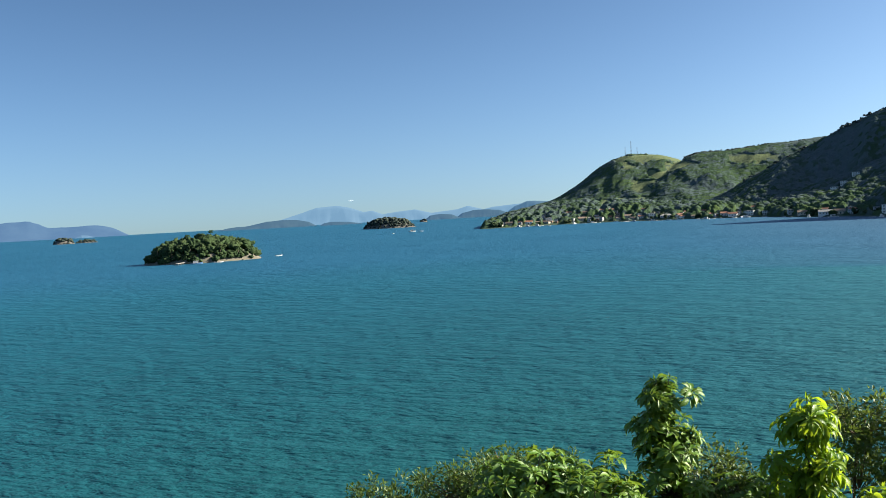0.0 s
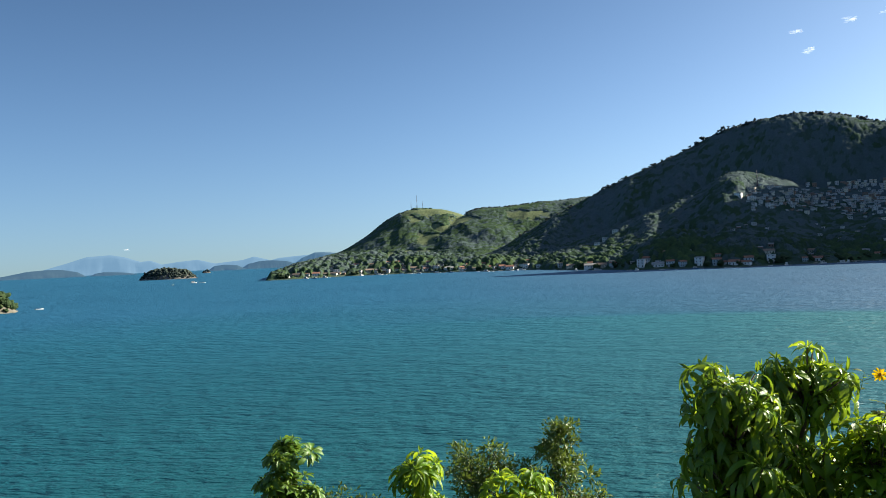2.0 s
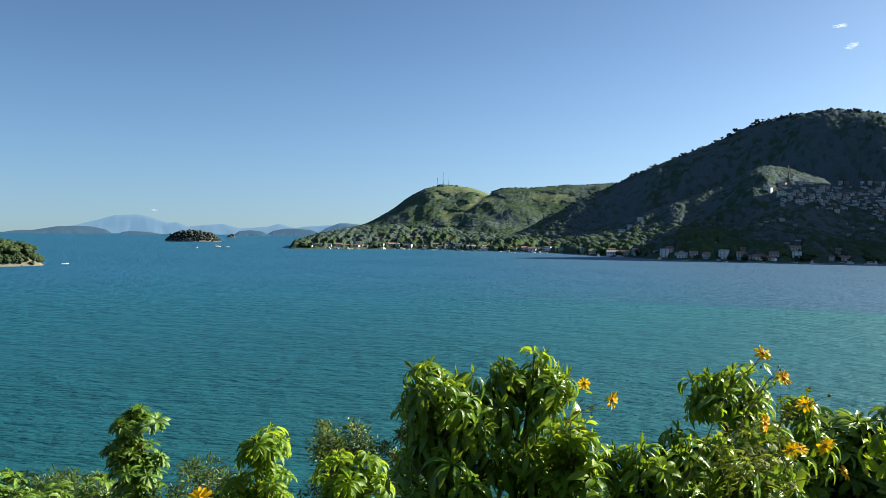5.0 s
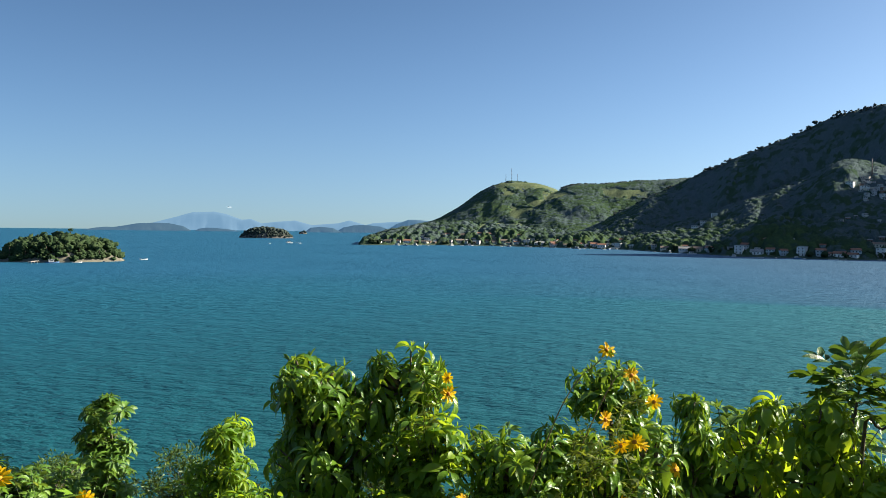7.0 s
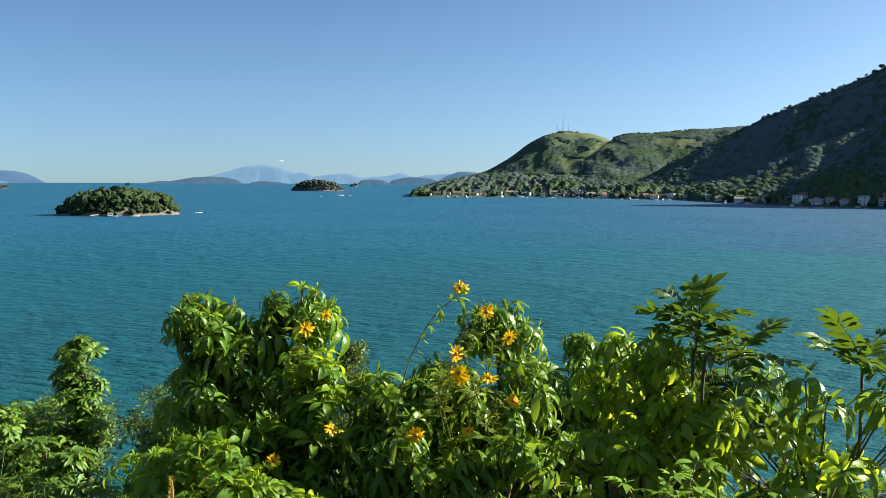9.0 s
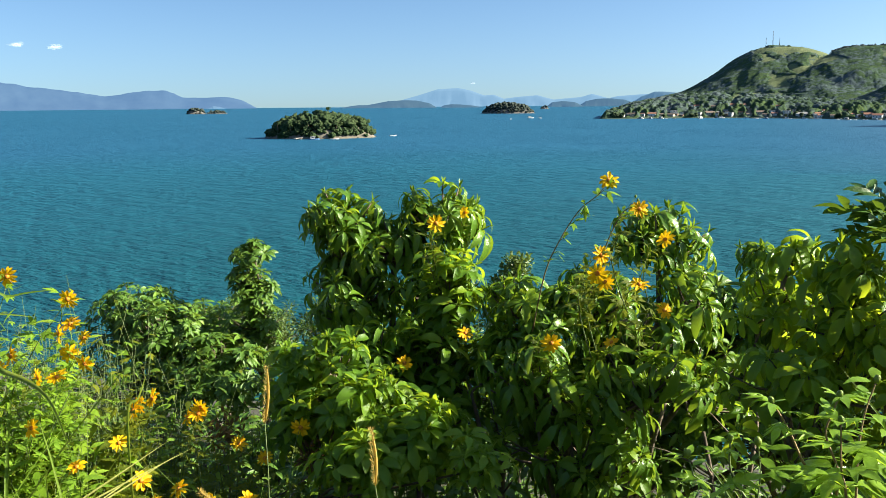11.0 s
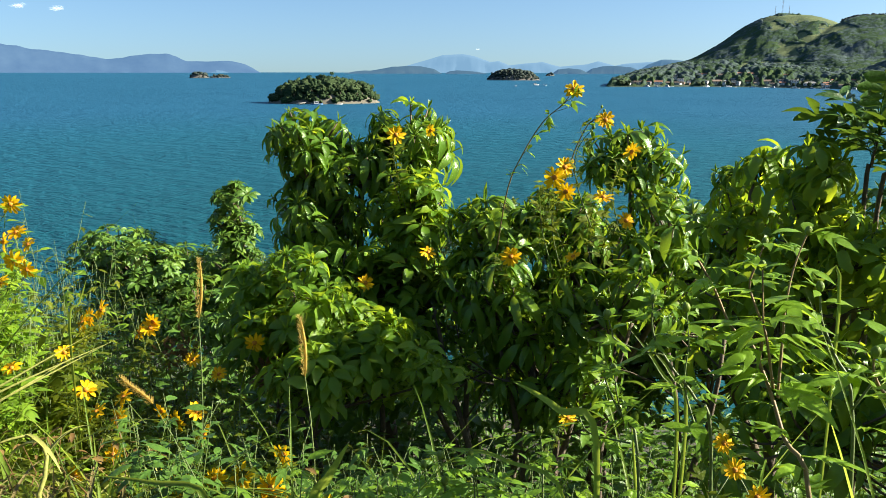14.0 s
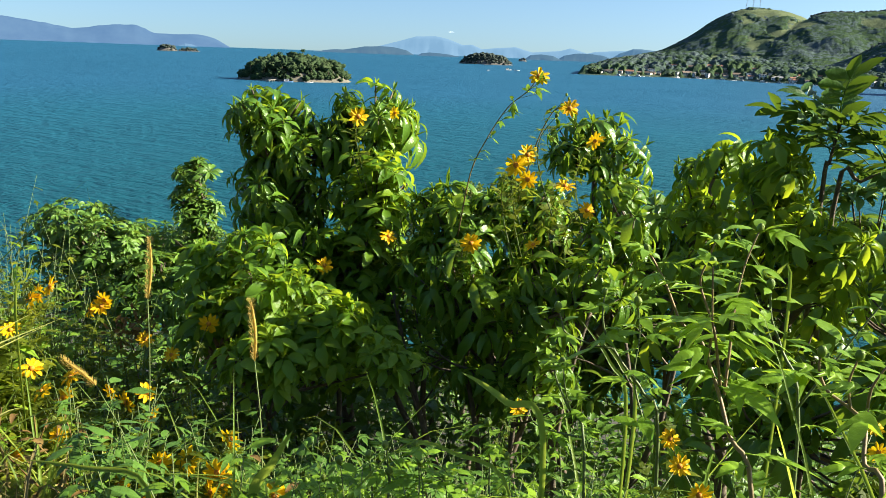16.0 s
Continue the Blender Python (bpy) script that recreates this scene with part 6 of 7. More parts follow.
# sunflowers in and beside the trees
def climber(label, pts, seed, is_open=True, leaves=9):
    """A thin stem that climbs out of a tree in an arc, small leaves along it, flower and buds at its head."""
    random.seed(seed)
    root = Vector(pts[0])
    top = thing("climbing_sunflower", root, label, "sunflower", "climbing sunflowers")
    way = [Vector(p) - root for p in pts]
    fine = curved(way)
    g = Geo()
    tube(g, fine, [0.0040 - 0.0024 * i / len(fine) for i in range(len(fine))], 6)
    part("stem", g.mesh("stem", M_REDSTEM), top)
    for k in range(leaves):
        g = Geo()
        i = int(len(fine) * (0.25 + 0.72 * k / leaves))
        side = Vector((rnd(-1, 1), rnd(-0.6, 0.2), rnd(-0.1, 0.6)))
        tube(g, [(0, 0, 0), side * 0.03], [0.0016, 0.0012], 3)
        for q in range(random.choice((2, 3, 4))):
            lobed_leaf(g, side * 0.03, side + ball_way() * 0.9, rnd(0.035, 0.065), rnd(0.4, 1.3), 0, random.choice((1, 3)))
        part("leaf_tuft", g.mesh("leaf_tuft", M_SUNF), top, m=Matrix.Translation(fine[min(i, len(fine) - 1)]))
    for k in range(2):
        p = fine[-4 - 2 * k] + Vector((rnd(0.02, 0.07), 0, rnd(0.0, 0.05)))
        g = Geo()
        tube(g, [fine[-5 - 2 * k], p], [0.0016, 0.0012], 3)
        b = part("bud", random.choice(BUDS), top, "round green bud", Matrix.Translation(p) @ Matrix.Scale(0.5, 4))
        part("stalk", g.mesh("stalk", M_STEM), top)
    if is_open:
        f = part("flower", HEADS[seed % 5], top, "open yellow flower", Matrix.Translation(way[-1]) @ turn_to((0.2, -0.75, 0.62), 1.0) @ Matrix.Scale(0.95, 4))
        part("disc", DISC, f, "orange flower disc")
    return top


climber("thin sunflower stem arching out of the tree to one yellow flower", [P(0.12, 4.45, -1.45), P(0.22, 4.30, -1.10), P(0.29, 4.31, -0.93), P(0.38, 4.32, -0.78), P(0.47, 4.32, -0.70), P(0.52, 4.32, -0.63)], 401)
climber("short sunflower stem with a yellow flower over the tree's leaves", [P(0.40, 4.55, -1.25), P(0.49, 4.44, -0.98), P(0.55, 4.40, -0.84), P(0.60, 4.40, -0.77), P(0.66, 4.38, -0.77)], 404, True, 6)
sunflower("wild sunflower stem with yellow flowers among the tree's leaves", root_of(0.4, 4.15),
          [(P(0.69, 3.95, -0.78), False), (P(0.50, 4.25, -0.98), True), (P(-0.34, 4.70, -0.87), True)], 405, TUFT_SMALL, leafy=4, deep=0.3, lean=-0.05, leaf_scale=0.8)
sunflower("wild sunflower with yellow flowers before the dark tree", root_of(0.63, 3.91),
          [(P(0.58, 3.76, -0.96), True), (P(0.79, 4.41, -0.92), True), (P(0.69, 4.25, -1.12), True), (P(0.82, 4.06, -1.18), True), (P(0.56, 4.06, -1.06), True)], 402, TUFT_SMALL, leafy=4, deep=0.45)
sunflower("wild sunflower with yellow flowers before the dark tree", root_of(0.12, 3.90),
          [(P(-0.23, 4.37, -1.48), True), (P(0.32, 4.04, -1.37), True), (P(0.59, 4.14, -1.38), True), (P(-0.31, 4.16, -0.85), True), (P(-0.54, 4.26, -1.64), True)], 403, TUFT_SMALL, leafy=4, deep=0.4)
# the flowering mass at the edge
def blooms(label, tips, seed, leaves=None, leafy=5, scale=1.0, root=None, head=1.0):
    """An open-flowered plant whose stems reach out over the low growth towards the path."""
    tips = [p.lerp(P(1.35, 0.60, -0.52), 0.05 if p.x < 0.5 else 0.0) for p in tips]
    x = sum(p.x for p in tips) / len(tips)
    y = sum(p.y for p in tips) / len(tips)
    return sunflower(label, root_of(x, y - 0.05) if root is None else root, [(p, True) for p in tips], seed, leaves, leafy=leafy, leaf_scale=scale, head=head, group="flowering sunflowers" if leafy > 9 else "wild sunflowers")


blooms("tall leafy wild sunflower with yellow flowers against the sea", [P(-2.26, 3.30, -1.08), P(-1.88, 3.30, -1.16), P(-2.00, 3.35, -1.36), P(-1.98, 3.40, -1.33), P(-1.79, 3.30, -1.35)], 411, leafy=11, scale=0.8)
blooms("leafy wild sunflower thick with yellow flowers", [P(-1.90, 3.30, -1.43), P(-1.70, 3.20, -1.43), P(-2.16, 3.20, -1.45), P(-2.32, 3.25, -1.55), P(-1.88, 3.10, -1.49), P(-1.83, 3.15, -1.51)], 412, leafy=10, scale=0.8)
blooms("leafy wild sunflower with yellow flowers", [P(-2.12, 3.00, -1.57), P(-2.23, 3.05, -1.67), P(-2.60, 3.20, -1.67), P(-1.72, 2.90, -1.64), P(-1.38, 2.80, -1.73)], 413, leafy=10, scale=0.8)
blooms("wild sunflower with a cluster of orange-yellow flowers", [P(-1.61, 3.27, -1.85), P(-1.71, 3.50, -1.78), P(-1.71, 3.55, -1.76), P(-1.58, 3.50, -1.70), P(-1.43, 3.20, -1.98)], 414, leafy=6)
blooms("wild sunflower with yellow flowers over the drop", [P(-1.54, 3.70, -1.87), P(-1.47, 3.72, -1.80), P(-1.48, 3.70, -1.84), P(-1.31, 3.80, -2.02), P(-1.15, 3.80, -2.08)], 415, TUFT_SMALL)
blooms("low wild sunflower with orange flowers among leaves", [P(-1.20, 3.20, -1.98), P(-1.14, 3.10, -2.02), P(-1.26, 3.10, -2.02), P(-1.09, 3.00, -2.14), P(-1.20, 2.90, -2.20)], 416, TUFT_SMALL)
blooms("low wild sunflower with orange flowers among leaves", [P(-1.05, 3.37, -2.13), P(-1.17, 3.40, -2.11), P(-0.98, 3.40, -2.09), P(-0.77, 3.20, -2.08)], 418, TUFT_SMALL)
blooms("low wild sunflower with yellow flowers", [P(-0.46, 2.62, -1.93), P(-0.27, 2.62, -1.89), P(-0.17, 2.65, -1.88), P(-0.36, 2.55, -1.96), P(-0.28, 2.55, -1.98)], 419, TUFT_SMALL, 6)
blooms("low wild sunflower with yellow flowers", [P(-0.05, 2.72, -1.80), P(-0.04, 2.62, -1.87), P(-0.03, 2.62, -1.91), P(0.24, 2.50, -1.82), P(-0.03, 2.58, -1.92)], 420, TUFT_SMALL, 6)
blooms("single yellow flower on a tall thin stem", [P(-0.96, 3.85, -1.89)], 426, TUFT_LOW, 3, 0.7, root_of(0.0, 2.75))
blooms("single orange flower in the shade under the tree", [P(0.90, 2.70, -1.50)], 427, TUFT_LOW, 4, 0.6, head=0.55)
blooms("wild sunflower with small yellow flowers beside budding stems", [P(1.33, 2.25, -1.30), P(1.36, 2.20, -1.33), P(1.40, 2.00, -1.27)], 417, TUFT_SMALL, 4, 0.7, head=0.55)
blooms("wild sunflower with yellow flowers at the path's edge", [P(1.75, 2.50, -1.31), P(1.77, 2.50, -1.36)], 428, TUFT_SMALL, 4, 0.7, head=0.5)


def budding(label, stems, seed, r=0.0055, size=0.15, mat=None, dense=0.020):
    """A wild sunflower in bud: branching stems, lobed leaves at each node, a round bud at each tip. The first stem comes from the ground."""
    random.seed(seed)
    foot = stems[0][0]
    root = root_of(foot.x + 0.03, foot.y - 0.04)
    top = thing("wild_sunflower", root, label, "sunflower", "budding sunflowers")
    for n, line in enumerate(stems):
        way = [Vector(p) - root for p in line]
        if n == 0:
            way = [Vector((0, 0, 0))] + way
        pts = curved(way)
        g = Geo()
        thick = r if n == 0 else r * 0.62
        tube(g, pts, [thick * (1 - 0.6 * i / len(pts)) for i in range(len(pts))], 6)
        part("stem", g.mesh("stem", mat or M_STEM), top)
        run, turn, length = 0.0, rnd(0, 6.28), sum((b - a).length for a, b in zip(pts, pts[1:]))
        gone = 0.0
        for a, b in zip(pts, pts[1:]):
            gone += (b - a).length
            run += (b - a).length
            if run > dense:
                run, turn = 0.0, turn + 2.4 + rnd(-0.4, 0.4)
                u = gone / length
                el = rnd(-0.1, 0.5)
                g = Geo()
                lobed_leaf(g, b, (math.cos(turn) * math.cos(el), math.sin(turn) * math.cos(el), math.sin(el)), size * rnd(0.65, 1.15) * (1.1 - 0.55 * u), rnd(0.4, 1.3), 0, random.choice((5, 5, 3, 3, 1)))
                part("leaf", g.mesh("leaf", M_SUNF), top)
        for k in range(3):
            th = turn + 2.1 * k
            g = Geo()
            lobed_leaf(g, pts[-1] - Vector((0, 0, 0.006)), (math.cos(th), math.sin(th), rnd(0.2, 0.9)), size * rnd(0.25, 0.55), rnd(0.5, 1.2), 0, random.choice((1, 1, 3)))
            part("leaf", g.mesh("leaf", M_SUNF), top)
        d = (pts[-1] - pts[-2]).normalized()
        part("bud", random.choice(BUDS), top, "round green bud", Matrix.Translation(pts[-1] - d * 0.004) @ turn_to(d + Vector((0, 0, 0.3)), rnd(0, 6.28)) @ Matrix.Scale(rnd(0.5, 0.78), 4))
    return top


# stems in bud
budding("tall wild sunflower in bud with brown stems and lobed leaves", [
    [P(1.50, 2.15, -1.34), P(1.45, 2.20, -1.25), P(1.42, 2.24, -1.18), P(1.39, 2.27, -1.12), P(1.37, 2.30, -1.09), P(1.33, 2.30, -1.06), P(1.29, 2.30, -0.98), P(1.25, 2.28, -0.91)],
    [P(1.39, 2.27, -1.12), P(1.39, 2.25, -1.04), P(1.36, 2.25, -0.96), P(1.37, 2.25, -0.91), P(1.38, 2.25, -0.87)],
    [P(1.42, 2.24, -1.16), P(1.40, 2.20, -1.05), P(1.39, 2.20, -1.01), P(1.38, 2.18, -0.90)],
    [P(1.43, 2.24, -1.18), P(1.43, 2.28, -1.07), P(1.43, 2.30, -1.01), P(1.44, 2.33, -0.93), P(1.46, 2.35, -0.86)]], 421, 0.0054, 0.135, M_REDSTEM)
budding("slender wild sunflower in bud beside the taller one", [
    [P(1.31, 2.30, -1.33), P(1.27, 2.30, -1.23), P(1.22, 2.30, -1.17), P(1.18, 2.30, -1.11), P(1.17, 2.30, -1.07), P(1.17, 2.30, -1.02)],
    [P(1.20, 2.30, -1.14), P(1.15, 2.28, -1.13), P(1.10, 2.27, -1.11), P(1.09, 2.27, -1.09), P(1.08, 2.27, -1.06)],
    [P(1.29, 2.35, -1.36), P(1.24, 2.40, -1.25), P(1.24, 2.42, -1.15), P(1.23, 2.42, -1.07)]], 422, 0.0045, 0.10)
budding("wild sunflower in bud with broad pale green leaves", [
    [P(1.70, 2.05, -1.26), P(1.67, 2.10, -1.21), P(1.67, 2.15, -1.16), P(1.65, 2.20, -1.15), P(1.61, 2.22, -1.13), P(1.59, 2.22, -1.09), P(1.59, 2.22, -1.06)],
    [P(1.65, 2.20, -1.15), P(1.64, 2.20, -1.10), P(1.65, 2.20, -1.05)],
    [P(1.67, 2.15, -1.15), P(1.66, 2.10, -1.07), P(1.68, 2.10, -1.02)]], 423, 0.0052, 0.125, M_REDSTEM)
budding("wild sunflower in bud before the dark shrubs", [[P(1.59, 2.40, -1.29), P(1.54, 2.45, -1.14), P(1.51, 2.45, -1.07), P(1.50, 2.45, -1.00)], [P(1.58, 2.40, -1.25), P(1.66, 2.42, -1.10), P(1.72, 2.45, -1.00)]], 429, 0.0045, 0.125)
budding("small wild sunflower in bud at the path's edge", [[P(1.17, 2.20, -1.34), P(1.12, 2.25, -1.27), P(1.09, 2.25, -1.21), P(1.08, 2.25, -1.17)], [P(1.13, 2.25, -1.29), P(1.12, 2.20, -1.21), P(1.11, 2.20, -1.15)], [P(1.15, 2.22, -1.32), P(1.05, 2.28, -1.34), P(1.02, 2.30, -1.31)]], 430, 0.004, 0.085)
for k, tips in enumerate((((0.76, 2.10, -1.37), (0.83, 2.10, -1.35), (0.77, 2.10, -1.43), (0.84, 2.10, -1.39)), ((0.72, 2.10, -1.40), (0.61, 2.10, -1.48), (0.65, 2.10, -1.43)), ((0.93, 2.30, -1.37), (1.00, 2.22, -1.40), (0.88, 2.15, -1.44)), ((0.45, 2.12, -1.56), (0.52, 2.18, -1.55), (0.38, 2.20, -1.62)))):
    budding("low leafy wild sunflower in bud beside the path", [[P(x + 0.02, y - 0.03, z - 0.16), P(x + 0.01, y, z - 0.08), P(x, y, z)] for x, y, z in tips], 431 + k, 0.0035, 0.10, None, 0.022)


# ---- grasses ----
def grass_clump(label, root, blades, length, seed, lean=(0, 0, 0), width=0.014):
    random.seed(seed)
    top = thing("grass_clump", root, label, "grass", "grasses")
    for k in range(blades):
        g = Geo()
        way = Vector((rnd(-0.5, 0.5) + lean[0], rnd(-0.5, 0.5) + lean[1], 1.0))
        leaf(g, (rnd(-0.06, 0.06), rnd(-0.06, 0.06), 0), way, length * rnd(0.6, 1.1), width * rnd(0.7, 1.2), rnd(0.5, 1.6), 0.35, "blade", rnd(-0.5, 0.5))
        part("blade", g.mesh("blade", M_GRASS), top)
    return top


def foxtail(root, neck, tip, seed):
    """A tall grass stalk with a bristly seed head."""
    random.seed(seed)
    top = thing("foxtail_grass", root, "thin grass stalk with a bristly golden seed head", "grass", "foxtails")
    g = Geo()
    tube(g, arc((0, 0, 0), Vector(neck) - root, 0.03, 6, (1, 0, 0)), [0.0026, 0.0025, 0.0023, 0.002, 0.0018, 0.0016], 5)
    part("stalk", g.mesh("stalk", M_STEM), top)
    g = Geo()
    a, b = Vector(neck) - root, Vector(tip) - root
    d = (b - a).normalized()
    pts = arc(a, b, 0.01, 7, (1, 0, 0))
    tube(g, pts, [0.002, 0.004, 0.0045, 0.0045, 0.004, 0.003, 0.001], 6)
    for k in range(560):
        u = rnd(0, 1)
        p = a.lerp(b, u)
        w = ball_way()
        w = (w - d * w.dot(d)).normalized()
        leaf(g, p + w * 0.004, w + d * 0.9, rnd(0.009, 0.019), 0.0010, 0, 0.2, "tiny")
    part("seed_head", g.mesh("seed_head", M_SEED), top, "golden bristly seed head")


foxtail(root_of(-0.33, 2.55), P(-0.40, 2.75, -1.38), P(-0.38, 2.75, -1.17), 501)
foxtail(root_of(0.17, 2.48), P(0.11, 2.60, -1.46), P(0.10, 2.60, -1.27), 502)
foxtail(root_of(0.06, 2.28), P(-0.26, 2.35, -1.51), P(-0.38, 2.35, -1.45), 503)
grass_clump("clump of long arching green grass blades", root_of(-1.60, 2.52), 6, 1.4, 511, (0.12, 0, 0), 0.014)
grass_clump("loose long grass blades among flowers", root_of(-0.91, 2.40), 8, 0.8, 512)
grass_clump("pale arching grass blades beside budding stems", root_of(1.18, 2.44), 7, 0.8, 515, (0.1, 0, 0), 0.014)
grass_clump("pale grass blades at the path's edge", root_of(1.79, 2.25), 8, 0.8, 516)
for k, (x, y, n, ln) in enumerate(((-1.5, 2.7, 12, 0.7), (-0.5, 2.35, 12, 0.55), (-0.15, 2.75, 12, 0.6), (-2.0, 3.2, 10, 0.8), (1.45, 2.55, 10, 0.7))):
    grass_clump("thin arching grass blades among low leaves", root_of(x, y), n, ln, 530 + k, (0.05, 0, 0), 0.009)


def ribbon(g, pts, width):
    """A long blade along a line: folded, widest at a third of its length, pointed."""
    pts = curved([Vector(p) for p in pts], 5)
    vs, n = [], len(pts) - 1
    for i, p in enumerate(pts):
        d = (pts[min(i + 1, n)] - pts[max(i - 1, 0)]).normalized()
        side = d.cross(Vector((0.2, -0.75, 0.62)))
        side = side.normalized() if side.length > 1e-3 else Vector((1, 0, 0))
        w = 0.5 * width * (0.5 + 1.5 * i / n if i < n / 3 else 1.0 - 0.97 * ((i / n - 0.333) / 0.667) ** 2)
        up = side.cross(d) * w * 0.5
        vs += [p - side * w + up, p, p + side * w + up]
    fs = []
    for i in range(n):
        k = 3 * i
        fs += [(k, k + 1, k + 4, k + 3), (k + 1, k + 2, k + 5, k + 4)]
    g.add(vs, fs)


def bent_blades(label, lines, width, mat, root=None):
    """Long grass blades that arch in a drawn line, from one root."""
    start = Vector(lines[0][0])
    root = root or root_of(start.x, start.y)
    top = thing("grass_clump", root, label, "grass", "grasses")
    for line in lines:
        g = Geo()
        ribbon(g, [Vector((0, 0, 0))] + [Vector(p) - root for p in line], width)
        part("blade", g.mesh("blade", mat), top)


bent_blades("pale grass blades bent low over the flowers", [[P(-0.98, 2.00, -1.67), P(-0.73, 2.20, -1.50), P(-0.52, 2.50, -1.39)], [P(-0.97, 2.00, -1.68), P(-0.72, 2.22, -1.52), P(-0.58, 2.50, -1.42)], [P(-0.98, 2.02, -1.67), P(-0.76, 2.22, -1.50), P(-0.62, 2.50, -1.38)],
             [P(-0.97, 2.02, -1.69), P(-0.74, 2.24, -1.53), P(-0.66, 2.45, -1.45)]], 0.010, M_DRY, root_of(-1.12, 1.90))
bent_blades("long green grass blades arching against the sea", [[P(-1.85, 2.80, -1.14), P(-1.75, 2.90, -1.06), P(-1.60, 3.00, -1.04)], [P(-1.90, 2.75, -1.20), P(-1.78, 2.80, -1.12), P(-1.62, 2.90, -1.14)]], 0.014, M_GRASS, root_of(-2.05, 2.65))
bent_blades("broad green grass blade hanging over in an arc", [[P(-1.75, 2.75, -1.40), P(-1.59, 2.70, -1.32), P(-1.27, 2.60, -1.34), P(-1.06, 2.50, -1.50)]], 0.022, M_GRASS, root_of(-1.85, 2.80))
bent_blades("broad green grass blade among the flowers", [[P(-1.27, 3.00, -1.61), P(-1.20, 3.00, -1.48), P(-1.15, 3.00, -1.37)]], 0.013, M_GRASS)
bent_blades("long grass blade arching in the shade", [[P(1.04, 2.10, -1.42), P(0.91, 2.10, -1.35), P(0.83, 2.10, -1.34), P(0.76, 2.10, -1.35)]], 0.009, M_GRASS)
bent_blades("broad pale grass blade before the dark hollow", [[P(1.09, 2.15, -1.30), P(1.01, 2.15, -1.24), P(0.94, 2.20, -1.23), P(0.89, 2.20, -1.21)]], 0.016, M_GRASS)
bent_blades("broad upright green grass blade", [[P(0.49, 2.00, -1.51), P(0.54, 2.00, -1.41), P(0.59, 2.00, -1.32)]], 0.026, M_GRASS)
bent_blades("pale grass blade lying over the low leaves", [[P(0.29, 1.90, -1.47), P(0.12, 1.90, -1.46), P(-0.06, 1.90, -1.48)]], 0.012, M_GRASS)
bent_blades("pale grass blades leaning before the shrubs", [[P(1.22, 2.50, -1.39), P(1.17, 2.50, -1.25), P(1.09, 2.50, -1.15)], [P(1.24, 2.50, -1.38), P(1.20, 2.50, -1.26), P(1.13, 2.50, -1.18)]], 0.010, M_GRASS)
bent_blades("pale grass blades leaning before the shrubs", [[P(1.54, 2.45, -1.04), P(1.49, 2.45, -0.98), P(1.40, 2.50, -0.88)]], 0.008, M_GRASS)


def bent_stalk():
    """A withered stalk that has buckled over into a loop."""
    pts = [P(-0.18, 1.74, -1.36), P(-0.15, 1.78, -1.35), P(-0.13, 1.81, -1.35), P(-0.10, 1.82, -1.37), P(-0.09, 1.82, -1.40), P(-0.08, 1.80, -1.44), P(-0.08, 1.78, -1.47)]
    root = root_of(pts[-1].x, pts[-1].y)
    top = thing("withered_stalk", root, "withered straw-coloured stalk buckled over in a loop", "grass")
    g = Geo()
    line = [Vector((0, 0, 0))] + [p - root for p in reversed(pts)]
    tube(g, line, [0.006 - 0.0005 * i for i in range(len(line))], 6)
    part("stalk", g.mesh("stalk", M_DRY), top)
    random.seed(522)
    for k in range(3):
        g = Geo()
        leaf(g, line[3 + k], ball_way(0.2), rnd(0.12, 0.2), 0.012, 1.2, 0.4, "blade", rnd(-0.5, 0.5))
        part("blade", g.mesh("blade", M_DRY), top)


bent_stalk()


def bare_stems(label, root, tops, seed):
    """Bare woody stems that fork up into the shade of a crown."""
    random.seed(seed)
    top = thing("bare_stems", root, label, "stems", "bare stems")
    for tip in tops:
        e = Vector(tip) - root
        g = Geo()
        pts = arc((rnd(-0.15, 0.15), rnd(-0.1, 0.1), 0), e, 1.0, 7, (rnd(-0.15, 0.15), rnd(-0.1, 0.1), 0))
        tube(g, pts, [0.024 - 0.0024 * i for i in range(7)], 6)
        for q in range(3):
            i = random.randint(2, 5)
            b = pts[i] + Vector((rnd(-0.35, 0.35), rnd(-0.2, 0.2), rnd(0.05, 0.4)))
            tube(g, arc(pts[i], b, rnd(-0.03, 0.03), 4), [0.008, 0.006, 0.004, 0.002], 4)
        part("stem", g.mesh("stem", M_BARK), top)


bare_stems("bare brown stems forking up under the low tree", root_of(0.15, 4.5), [P(0.0, 4.6, -1.7), P(0.35, 4.6, -1.8), P(-0.25, 4.5, -1.8), P(0.6, 4.7, -1.7), P(0.15, 4.4, -1.9), P(-0.5, 4.6, -1.9)], 541)
bare_stems("bare twisted stems in the shade of the trees", root_of(0.75, 4.6), [P(0.8, 4.6, -1.8), P(1.0, 4.5, -1.9), P(0.6, 4.4, -2.0), P(1.25, 4.6, -1.8)], 542)
shrub("dead_brush", "withered brown brush with hanging dead leaves", "brush", root_of(-1.38, 3.75),
      [(P(-1.38, 3.75, -1.98), (0.12, 0.10, 0.10), 0.6), (P(-0.80, 3.72, -2.02), (0.10, 0.10, 0.14), 0.4)], TWIG_DEAD, 8, 331, 0.008, -0.2, (0.5, 0.8), "twig")


